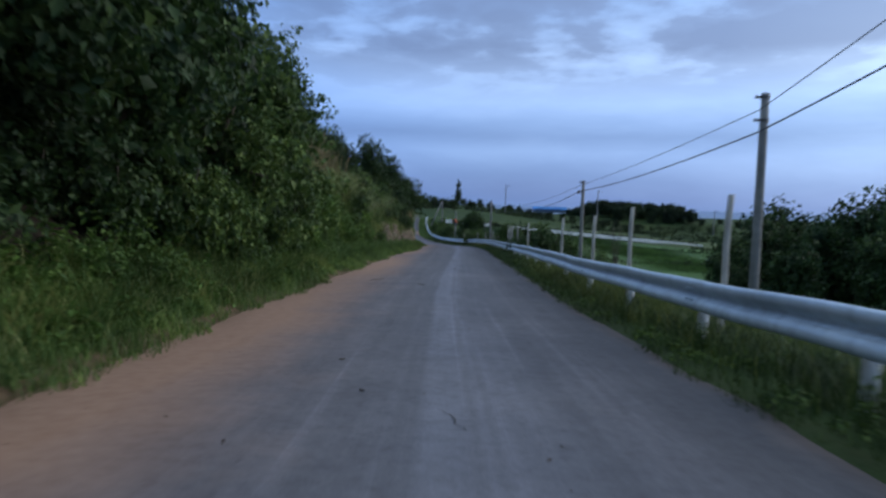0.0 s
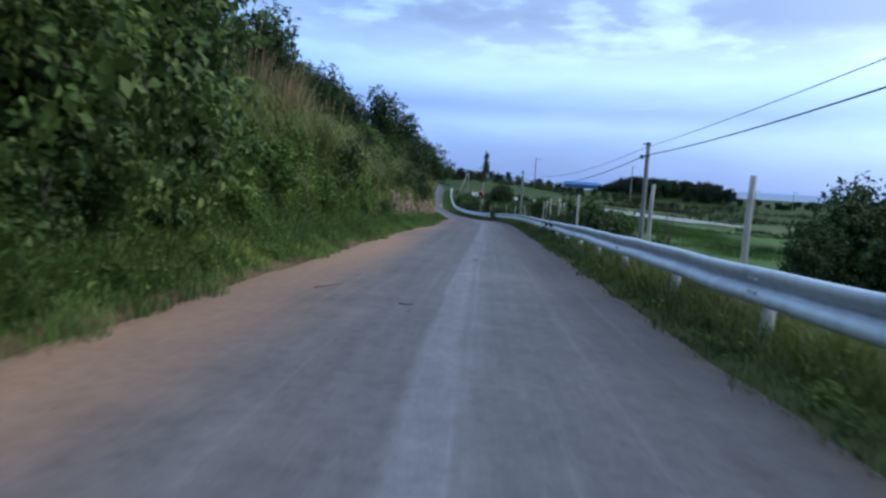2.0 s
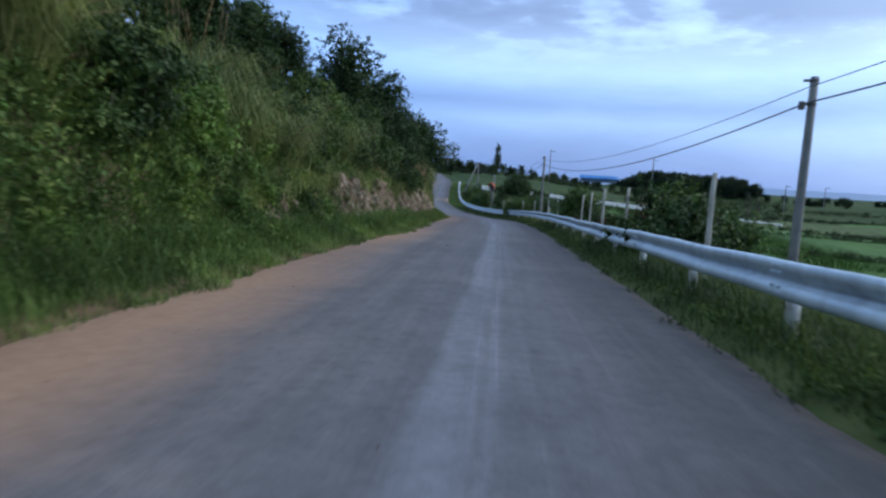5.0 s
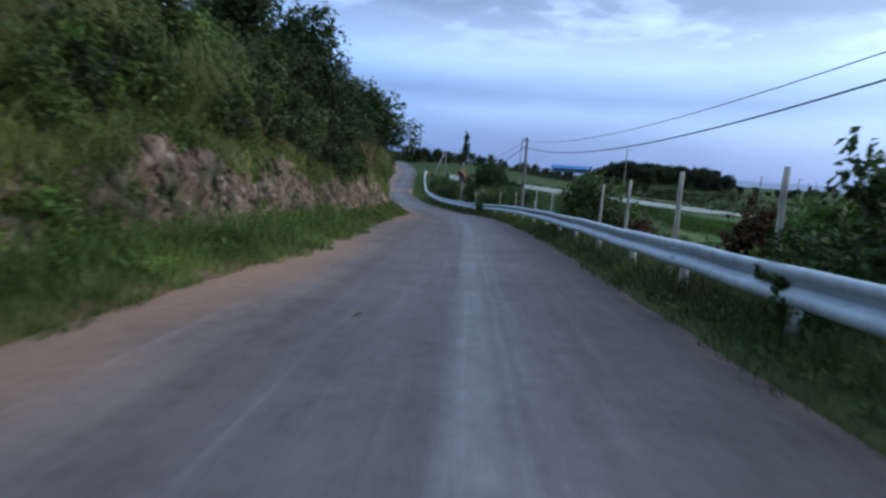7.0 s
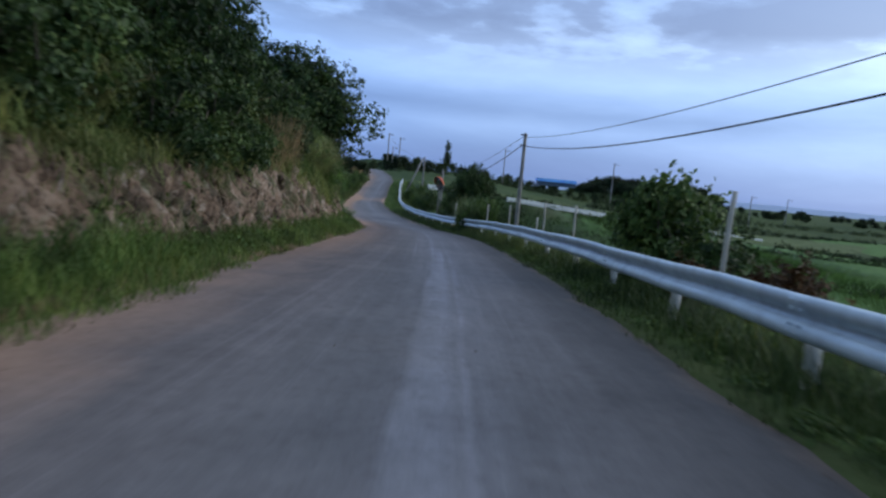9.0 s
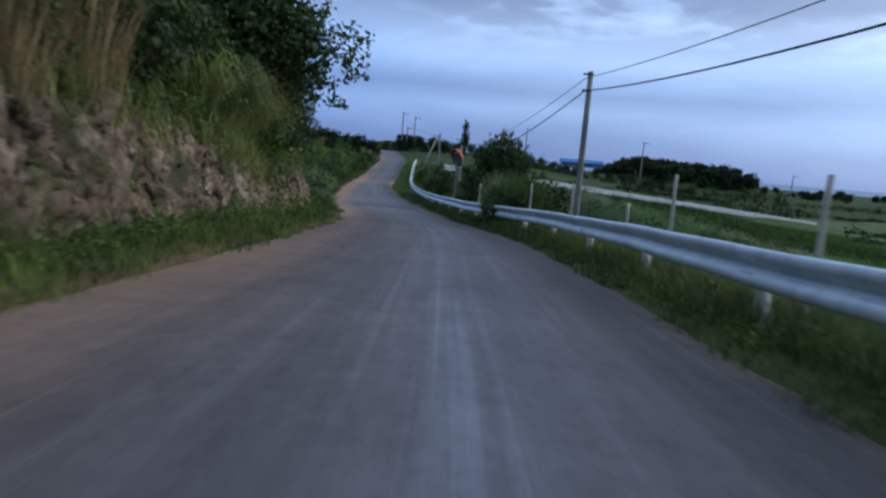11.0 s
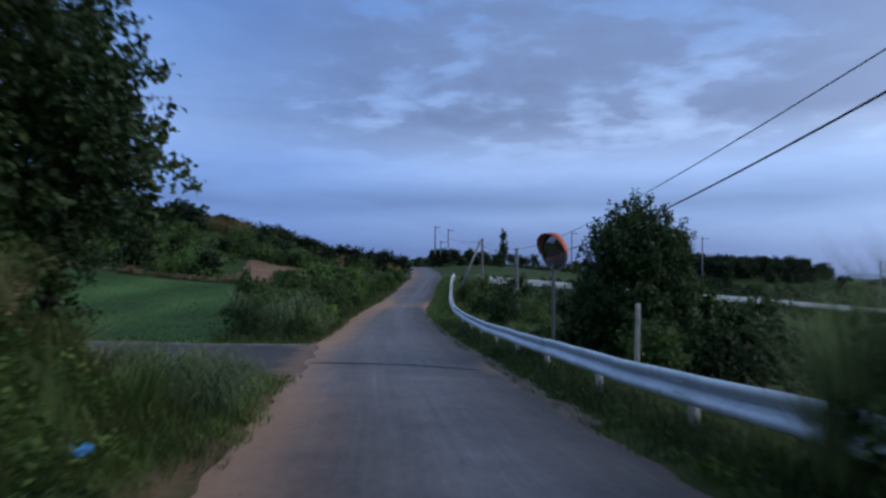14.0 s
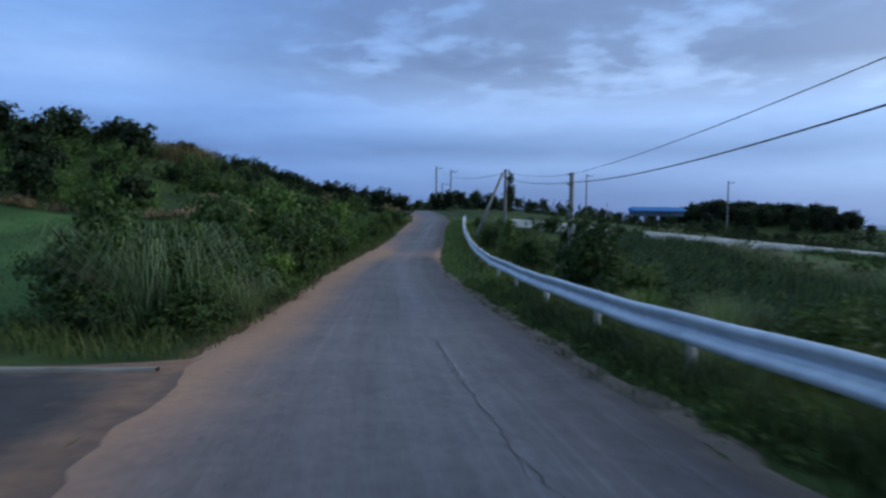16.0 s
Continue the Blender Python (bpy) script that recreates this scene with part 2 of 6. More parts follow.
def stone_material():
    """Weathered limestone: brown-grey, with pale runs drawn out downwards, dark cracks and moss."""
    m, t, b = material("grey_brown_rock", 0.93, 0, 0.2)
    g = node(t, "ShaderNodeNewGeometry")
    mp = node(t, "ShaderNodeMapping")
    mp.inputs["Scale"].default_value = (1.0, 1.0, 0.7)
    t.links.new(g.outputs["Position"], mp.inputs[0])
    c = ramped(t, noise_tex(t, 1.7, 7, 0.62, mp.outputs[0], 0.4), [(0.34, (0.075, 0.060, 0.045)), (0.46, (0.165, 0.119, 0.088)), (0.58, (0.26, 0.197, 0.152)), (0.70, (0.38, 0.325, 0.275))])
    own = ramped(t, g.outputs["Random Per Island"], [(0.0, (0.62, 0.59, 0.56)), (0.55, (0.98, 0.96, 0.93)), (1.0, (1.28, 1.25, 1.2))])
    c = mix(t, 1.0, c, own, "MULTIPLY")
    pale = ramped(t, noise_tex(t, 3.2, 6, 0.6, mp.outputs[0], 0.8), [(0.56, (0, 0, 0)), (0.68, (0.9, 0.9, 0.9))])
    c = mix(t, pale, c, (0.42, 0.37, 0.315))
    crack = ramped(t, noise_tex(t, 6.0, 6, 0.65, mp.outputs[0], 1.2), [(0.38, (0.16, 0.14, 0.13)), (0.49, (1, 1, 1))])
    c = mix(t, 1.0, c, crack, "MULTIPLY")
    moss = ramped(t, noise_tex(t, 1.3, 6, 0.65), [(0.50, (0, 0, 0)), (0.62, (0.8, 0.8, 0.8))])
    c = mix(t, moss, c, (0.052, 0.068, 0.028))
    t.links.new(c, b.inputs["Base Color"])
    bump(t, b, noise_tex(t, 8, 8, 0.7), 1.0, 0.07)
    return m


M_STONE = stone_material()
M_TAR = plain("tar_seal", [(0.3, (0.022, 0.024, 0.03)), (0.7, (0.05, 0.052, 0.06))], 8, 0.7)
M_CRACK = plain("crack_shadow", [(0.3, (0.045, 0.043, 0.043)), (0.7, (0.075, 0.07, 0.07))], 6, 0.9)
M_SEA = plain("sea_water", [(0.3, (0.06, 0.12, 0.24)), (0.7, (0.08, 0.15, 0.28))], 0.01, 0.35, bump_s=0)

m_mirror, _t, _b = material("mirror_face", 0.06, 1.0, 0.5)
_b.inputs["Base Color"].default_value = (0.2, 0.2, 0.21, 1)
_b.inputs["Roughness"].default_value = 0.12


def ground_material():
    m, t, b = material("earth_and_grass", 0.95, 0, 0.1)
    big = noise_tex(t, 0.06, 4)
    mid = noise_tex(t, 0.9, 6)
    fine = noise_tex(t, 9.0, 5)
    grass = ramped(t, mid, [(0.3, (0.034, 0.056, 0.022)), (0.55, (0.052, 0.082, 0.030)), (0.75, (0.080, 0.108, 0.046))])
    tint = ramped(t, big, [(0.35, (0.6, 0.7, 0.65)), (0.65, (1.1, 1.02, 0.9))])
    c = mix(t, 1.0, grass, tint, "MULTIPLY")
    soil = ramped(t, fine, [(0.35, (0.11, 0.065, 0.043)), (0.65, (0.22, 0.13, 0.088))])
    at = node(t, "ShaderNodeAttribute", attribute_name="soil")
    c = mix(t, at.outputs["Fac"], c, soil)
    # litter under the first trees, near-black to paint the hollow's shade into it
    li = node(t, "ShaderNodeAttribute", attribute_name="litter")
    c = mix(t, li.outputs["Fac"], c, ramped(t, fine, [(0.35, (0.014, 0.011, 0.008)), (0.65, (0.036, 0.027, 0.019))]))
    t.links.new(c, b.inputs["Base Color"])
    bump(t, b, fine, 0.5, 0.05)
    return m


def field_material(name, a, b_, c_, row, angle):
    """Crop fields: rows of their own direction over broad patches."""
    m, t, b = material(name, 0.95, 0, 0.1)
    g = node(t, "ShaderNodeNewGeometry")
    mp = node(t, "ShaderNodeMapping")
    mp.inputs["Rotation"].default_value = (0, 0, radians(angle))
    t.links.new(g.outputs["Position"], mp.inputs[0])
    wv = node(t, "ShaderNodeTexWave")
    wv.inputs["Scale"].default_value = row
    wv.inputs["Distortion"].default_value = 3.5
    wv.inputs["Detail"].default_value = 4
    wv.inputs["Detail Scale"].default_value = 3
    t.links.new(mp.outputs[0], wv.inputs[0])
    base = ramped(t, noise_tex(t, 0.25, 6), [(0.3, a), (0.55, b_), (0.75, c_)])
    rows = ramped(t, wv.outputs[1], [(0.0, (0.72, 0.74, 0.72)), (1.0, (1.12, 1.12, 1.06))])
    t.links.new(mix(t, 1.0, base, rows, "MULTIPLY"), b.inputs["Base Color"])
    bump(t, b, noise_tex(t, 3.0, 6), 0.7, 0.15)
    return m


def road_material():
    """Worn pale asphalt: wheel-polished streaks along the road, red earth washed in from the edges, fine grain."""
    m, t, b = material("worn_asphalt", 0.82, 0, 0.25)
    L = t.links.new
    uv = node(t, "ShaderNodeUVMap", uv_map="along")
    sp = node(t, "ShaderNodeSeparateXYZ")
    L(uv.outputs[0], sp.inputs[0])
    def along(scale_u, scale_v, detail, rough):
        mp = node(t, "ShaderNodeMapping")
        mp.inputs["Scale"].default_value = (scale_u, scale_v, 1)
        L(uv.outputs[0], mp.inputs[0])
        return noise_tex(t, 1.0, detail, rough, mp.outputs[0])
    streak = along(9.0, 0.05, 3, 0.5)
    fine_streak = along(46.0, 0.10, 4, 0.6)
    scuff = along(30.0, 0.9, 4, 0.65)
    patch = noise_tex(t, 0.35, 5)
    blotch = noise_tex(t, 1.6, 6, 0.65)
    grain = noise_tex(t, 55, 3, 0.7)
    base = ramped(t, patch, [(0.3, (0.106, 0.106, 0.120)), (0.55, (0.127, 0.125, 0.138)), (0.75, (0.152, 0.146, 0.156))])
    st = ramped(t, streak, [(0.32, (0.88, 0.88, 0.88)), (0.5, (1.0, 1.0, 1.0)), (0.68, (1.14, 1.14, 1.15))])
    c = mix(t, 1.0, base, st, "MULTIPLY")
    fs = ramped(t, fine_streak, [(0.34, (0.92, 0.92, 0.92)), (0.58, (1.0, 1.0, 1.0)), (0.66, (1.12, 1.12, 1.13)), (0.72, (1.24, 1.24, 1.26))])
    c = mix(t, 1.0, c, fs, "MULTIPLY")
    sc = ramped(t, scuff, [(0.30, (0.91, 0.91, 0.91)), (0.5, (1.0, 1.0, 1.0)), (0.72, (1.10, 1.10, 1.10))])
    c = mix(t, 1.0, c, sc, "MULTIPLY")
    bl = ramped(t, blotch, [(0.30, (0.88, 0.87, 0.87)), (0.5, (1.0, 1.0, 1.0)), (0.72, (1.12, 1.11, 1.10))])
    c = mix(t, 1.0, c, bl, "MULTIPLY")
    # coarse mottling of bare stone and filled pores
    mo = ramped(t, noise_tex(t, 9.0, 6, 0.7, None, 0.4), [(0.34, (0.85, 0.84, 0.84)), (0.48, (1.0, 1.0, 1.0)), (0.64, (1.09, 1.09, 1.08)), (0.72, (1.18, 1.17, 1.15))])
    c = mix(t, 1.0, c, mo, "MULTIPLY")
    # tone across the lane: brown dust on the left, darker towards the right edge
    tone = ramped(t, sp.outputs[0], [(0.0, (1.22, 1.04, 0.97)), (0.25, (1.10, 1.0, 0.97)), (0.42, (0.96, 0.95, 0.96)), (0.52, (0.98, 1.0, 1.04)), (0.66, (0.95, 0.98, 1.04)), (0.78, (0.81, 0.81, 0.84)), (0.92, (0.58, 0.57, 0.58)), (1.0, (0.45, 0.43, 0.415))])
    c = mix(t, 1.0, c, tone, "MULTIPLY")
    ln = node(t, "ShaderNodeMath", operation="DIVIDE")
    ln.inputs[1].default_value = 100.0
    L(sp.outputs[1], ln.inputs[0])
    # tone along the lane: paler at its start and again from y 78 on
    tone_along = ramped(t, ln.outputs[0], [(0.0, (1.27, 1.26, 1.25)), (0.13, (1.17, 1.165, 1.16)), (0.28, (1, 1, 1)), (0.66, (0.97, 0.97, 0.98)), (0.78, (1.14, 1.14, 1.15)), (1.0, (1.14, 1.14, 1.14))])
    c = mix(t, 1.0, c, tone_along, "MULTIPLY")
    # the pale worn band right of the middle, sharp on its left side, with a thin line beside it; it drifts and fades along the lane
    drift = node(t, "ShaderNodeMapRange")
    drift.inputs["From Min"].default_value, drift.inputs["From Max"].default_value = 16, 27
    drift.inputs["To Min"].default_value, drift.inputs["To Max"].default_value = 0.02, 0.052
    L(sp.outputs[1], drift.inputs["Value"])
    wav = node(t, "ShaderNodeMath", operation="MULTIPLY_ADD")
    wav.inputs[1].default_value = 0.035
    L(along(6.0, 0.45, 5, 0.6), wav.inputs[0])
    L(sp.outputs[0], wav.inputs[2])
    off = node(t, "ShaderNodeMath", operation="SUBTRACT")
    L(wav.outputs[0], off.inputs[0])
    L(drift.outputs[0], off.inputs[1])
    band = ramped(t, off.outputs[0], [(0.49, (1, 1, 1)), (0.519, (0.88, 0.88, 0.89)), (0.536, (1.44, 1.49, 1.56)), (0.573, (1.38, 1.43, 1.50)), (0.592, (1.10, 1.11, 1.13)), (0.600, (1.36, 1.39, 1.44)), (0.609, (1.08, 1.09, 1.11)), (0.66, (1, 1, 1))])
    keep = ramped(t, ln.outputs[0], [(0.0, (0.45, 0.45, 0.45)), (0.08, (0.7, 0.7, 0.7)), (0.26, (0.75, 0.75, 0.75)), (0.38, (1, 1, 1)), (0.48, (1, 1, 1)), (0.56, (0.5, 0.5, 0.5)), (0.68, (0.25, 0.25, 0.25)), (0.80, (0.1, 0.1, 0.1))])
    fade = ramped(t, noise_tex(t, 0.5, 4), [(0.32, (0.55, 0.55, 0.55)), (0.55, (1, 1, 1))])
    c = mix(t, mix(t, 1.0, keep, fade, "MULTIPLY"), c, mix(t, 1.0, c, band, "MULTIPLY"))
    lines = ramped(t, along(52.0, 0.09, 2, 0.5), [(0.58, (1, 1, 1)), (0.64, (1.18, 1.19, 1.22)), (0.70, (1.28, 1.29, 1.33))])
    where = ramped(t, ln.outputs[0], [(0.44, (0, 0, 0)), (0.54, (1, 1, 1)), (0.62, (0.9, 0.9, 0.9)), (0.72, (0.25, 0.25, 0.25))])
    mid = ramped(t, sp.outputs[0], [(0.34, (0, 0, 0)), (0.42, (0.8, 0.8, 0.8)), (0.64, (1, 1, 1)), (0.70, (0, 0, 0))])
    c = mix(t, mix(t, 1.0, where, mid, "MULTIPLY"), c, mix(t, 1.0, c, lines, "MULTIPLY"))
    # the stretch below the rock: darker brown on the left, bluer and paler in the wheel tracks
    shade = ramped(t, sp.outputs[0], [(0.0, (0.80, 0.76, 0.74)), (0.22, (0.84, 0.80, 0.79)), (0.42, (0.98, 0.97, 0.98)), (0.56, (1.10, 1.12, 1.17)), (0.72, (1.06, 1.08, 1.13)), (0.86, (0.98, 0.98, 1.0)), (1.0, (0.98, 0.98, 0.98))])
    c = mix(t, ramped(t, ln.outputs[0], [(0.42, (0, 0, 0)), (0.54, (1, 1, 1)), (0.70, (1, 1, 1)), (0.78, (0, 0, 0))]), c, mix(t, 1.0, c, shade, "MULTIPLY"))
    gr = ramped(t, grain, [(0.3, (0.86, 0.86, 0.86)), (0.7, (1.13, 1.13, 1.13))])
    c = mix(t, 1.0, c, gr, "MULTIPLY")
    # red-brown earth on the left edge and in places set by an attribute
    at = node(t, "ShaderNodeAttribute", attribute_name="earth")
    e1 = node(t, "ShaderNodeMath", operation="MULTIPLY_ADD")
    e1.inputs[1].default_value = 0.26
    L(noise_tex(t, 1.6, 6, 0.62), e1.inputs[0])
    L(at.outputs["Fac"], e1.inputs[2])
    em = ramped(t, e1.outputs[0], [(0.20, (0, 0, 0)), (0.50, (0.5, 0.5, 0.5)), (0.85, (1, 1, 1))])
    earth = ramped(t, noise_tex(t, 9, 5), [(0.3, (0.305, 0.183, 0.126)), (0.7, (0.375, 0.237, 0.168))])
    c = mix(t, em, c, earth)
    L(c, b.inputs["Base Color"])
    bump(t, b, grain, 0.35, 0.006)
    return m


M_GROUND = ground_material()
M_FIELD = field_material("green_crop_field", (0.054, 0.108, 0.035), (0.084, 0.158, 0.050), (0.115, 0.196, 0.068), 0.9, 40)
M_FIELD_PALE = field_material("pale_mown_field", (0.065, 0.090, 0.040), (0.095, 0.125, 0.055), (0.135, 0.155, 0.075), 0.5, 40)
M_FIELD_LEFT = field_material("bright_grass_field", (0.040, 0.085, 0.030), (0.060, 0.120, 0.040), (0.085, 0.150, 0.055), 0.04, 10)
M_FIELD_BARE = field_material("bare_reddish_field", (0.15, 0.115, 0.070), (0.225, 0.135, 0.095), (0.27, 0.165, 0.12), 0.35, 25)
M_ROAD = road_material()


def side_road_material():
    """Darker asphalt, dusted with red earth where the attribute says so."""
    m, t, b = material("dark_side_asphalt", 0.85, 0, 0.25)
    c = ramped(t, noise_tex(t, 0.9, 6, 0.6), [(0.3, (0.042, 0.040, 0.043)), (0.7, (0.078, 0.073, 0.075))])
    g = ramped(t, noise_tex(t, 45, 3, 0.7), [(0.3, (0.85, 0.85, 0.85)), (0.7, (1.15, 1.15, 1.15))])
    c = mix(t, 1.0, c, g, "MULTIPLY")
    at = node(t, "ShaderNodeAttribute", attribute_name="earth")
    e1 = node(t, "ShaderNodeMath", operation="MULTIPLY_ADD")
    e1.inputs[1].default_value = 0.8
    t.links.new(noise_tex(t, 1.3, 6, 0.62), e1.inputs[0])
    t.links.new(at.outputs["Fac"], e1.inputs[2])
    em = ramped(t, e1.outputs[0], [(0.5, (0, 0, 0)), (1.0, (1, 1, 1))])
    earth = ramped(t, noise_tex(t, 4, 5), [(0.3, (0.17, 0.10, 0.07)), (0.7, (0.28, 0.175, 0.12))])
    t.links.new(mix(t, em, c, earth), b.inputs["Base Color"])
    bump(t, b, noise_tex(t, 40, 4), 0.4, 0.01)
    return m


M_SIDEROAD = side_road_material()
M_GUTTER = plain("crumbled_edge", [(0.3, (0.07, 0.058, 0.05)), (0.7, (0.17, 0.145, 0.13))], 1.8, 0.95, bump_s=0.8, bump_scale=12, bump_d=0.04)

# ---------------------------------------------------------------- mesh helpers


def mesh_np(name, verts, faces, mat):
    """A mesh from an (N,3) array and an (F,3) or (F,4) array."""
    me = bpy.data.meshes.new(name)
    verts = np.ascontiguousarray(verts, dtype=np.float32)
    faces = np.ascontiguousarray(faces, dtype=np.int32)
    k = faces.shape[1]
    me.vertices.add(len(verts))
    me.vertices.foreach_set("co", verts.ravel())
    me.loops.add(faces.size)
    me.loops.foreach_set("vertex_index", faces.ravel())
    me.polygons.add(len(faces))
    me.polygons.foreach_set("loop_start", np.arange(0, faces.size, k, dtype=np.int32))
    me.update(calc_edges=True)
    if mat:
        me.materials.append(mat)
    return me


def smooth_shade(me):
    me.polygons.foreach_set("use_smooth", np.ones(len(me.polygons), dtype=bool))
    return me


def grid_faces(nu, nv):
    i = np.arange(nv - 1)[:, None] * nu + np.arange(nu - 1)[None, :]
    return np.stack([i, i + 1, i + nu + 1, i + nu], -1).reshape(-1, 4)


def child(name, me, parent, label=""):
    ob = new(name, me)
    ob.parent = parent
    return tagged(ob, label)


def part(name, bm, mat, parent, label=""):
    me = bpy.data.meshes.new(name)
    bm.to_mesh(me)
    bm.free()
    me.materials.append(mat)
    return child(name, me, parent, label)


def empty_at(name, x, y, z, label, category, group=""):
    e = new(name)
    e.empty_display_size = 0.2
    e.matrix_world = Matrix.Translation((x, y, z))
    return tagged(e, label, category, group)


def tube(points, radii, sides=8):
    """Verts and faces of a tapered tube along points."""
    pts = np.array(points, float)
    v, n = [], len(pts)
    for i in range(n):
        d = pts[min(i + 1, n - 1)] - pts[max(i - 1, 0)]
        d /= np.linalg.norm(d)
        a = np.cross(d, (0.3, 1, 0.2))
        a /= np.linalg.norm(a)
        b = np.cross(d, a)
        for k in range(sides):
            w = 2 * math.pi * k / sides
            v.append(pts[i] + radii[i] * (math.cos(w) * a + math.sin(w) * b))
    f = [(i * sides + k, i * sides + (k + 1) % sides, (i + 1) * sides + (k + 1) % sides, (i + 1) * sides + k)
         for i in range(n - 1) for k in range(sides)]
    c0, c1 = len(v), len(v) + 1
    v += [pts[0], pts[-1]]
    f += [(c0, (k + 1) % sides, k, c0) for k in range(0)]
    return np.array(v), f


def tube_mesh(name, points, radii, mat, sides=8, cap=True):
    bm = bmesh.new()
    v, f = tube(points, radii, sides)
    n = len(points) * sides
    vs = [bm.verts.new(p) for p in v[:n]]
    for q in f:
        bm.faces.new([vs[i] for i in q])
    if cap:
        bm.faces.new(vs[:sides][::-1])
        bm.faces.new(vs[n - sides:])
    for fc in bm.faces:
        fc.smooth = len(fc.verts) == 4
    me = bpy.data.meshes.new(name)
    bm.to_mesh(me)
    bm.free()
    me.materials.append(mat)
    return me


# ---------------------------------------------------------------- the lie of the land
# the line of the guard rail (x over y) and the height of the beam's lower edge
KY = [-60, -8, 5.4, 8.4, 11.4, 14.4, 17.8, 20.8, 30.2, 36.4, 42.3, 45.4, 51, 54.1, 60.6, 63.7, 66.3, 69.6, 73.5, 76.8, 80.7, 84.1, 87.5, 90.9, 94.8,
      100, 105, 113, 122, 133, 140, 148, 165, 190, 205, 240, 400]
KX = [8.1, 5.55, 4.90, 4.76, 4.65, 4.58, 4.52, 4.45, 4.29, 4.22, 4.15, 4.08, 3.85, 3.67, 3.25, 2.95, 2.50, 1.80, 1.10, 0.45, -0.19, -0.84, -1.50, -2.15, -2.80,
      -3.72, -4.39, -5.3, -6.1, -7.1, -7.67, -8.0, -10.2, -14.9, -18.0, -26, -62]
KB = [3.1, 0.64, 0.0, -0.15, -0.29, -0.41, -0.555, -0.68, -1.13, -1.45, -1.72, -1.86, -2.11, -2.26, -2.60, -2.78, -2.93, -3.12, -3.36, -3.52, -3.69, -3.83, -3.95, -4.04, -4.12,
      -4.14, -4.17, -4.10, -4.0, -3.6, -3.05, -2.5, -1.85, -0.95, -0.9, -2.0, -5.0]
_yy = np.arange(-60, 400.1, 0.5)
_ker = np.exp(-0.5 * (np.arange(-8, 9) / 3.0) ** 2)
_ker /= _ker.sum()


def smoothed(vals, ky=KY):
    d = np.interp(_yy, ky, vals)
    p = np.pad(d, 8, mode="reflect", reflect_type="odd")
    return np.convolve(p, _ker, "valid")


_RX, _RB = smoothed(KX), smoothed(KB)
LEFT_Y = [-60, 5, 15, 25, 42, 57, 62, 66, 74, 80, 87, 97, 105, 150, 190, 400]
LEFT_U = [-6.0, -5.75, -5.7, -5.8, -5.95, -5.55, -5.45, -5.15, -5.2, -5.6, -6.0, -5.75, -5.8, -5.5, -6.0, -6.0]
RIGHT_Y = [-60, 50, 65, 75, 85, 95, 102, 110, 150, 190, 400]
RIGHT_U = [-0.65, -0.62, -0.68, -0.88, -0.9, -1.1, -1.5, -1.65, -1.6, -1.4, -1.4]
_LU, _RU = smoothed(LEFT_U, LEFT_Y), smoothed(RIGHT_U, RIGHT_Y)


def rail_x(y): return np.interp(y, _yy, _RX)
def rail_b(y): return np.interp(y, _yy, _RB)
def road_z(y): return rail_b(y) - 0.40
def left_u(y): return np.interp(y, _yy, _LU)
def right_u(y): return np.interp(y, _yy, _RU)


def sstep(a, b, x):
    t = np.clip((np.asarray(x, float) - a) / (b - a), 0, 1)
    return t * t * (3 - 2 * t)


def lumps(x, y, s, seed=0.0):
    """Cheap smooth unevenness."""
    return (np.sin(x * 1.7 * s + 1.3 + seed) * np.sin(y * 1.3 * s + 0.7 + seed) + 0.6 * np.sin(x * 3.1 * s + y * 2.3 * s + seed)
            + 0.4 * np.sin(x * 5.3 * s - y * 4.1 * s + 2.1 * seed)) / 2.0


def field_level(x, y):
    """Farmland to the right of the road, and the land beyond."""
    near = -5.15 - 0.03 * np.clip(x - 10, 0, 80)
    wall = -3.35 - 0.080 * np.clip(x + 2, -30, 70)
    f = near + (wall - near) * sstep(105, 138, y)
    back = np.clip(y - (142 + 1.1 * np.clip(x, 0, 60)), 0, 400)
    f = f + 0.03 * np.clip(back, 0, 110)
    f = f + 4.6 * sstep(40, 60, x) * sstep(97, 90, x) * sstep(262, 280, y) * sstep(330, 305, y)
    far = sstep(330, 700, y)
    f = f * (1 - far) + far * (-8.0 - 10 * sstep(700, 1000, y))
    return f


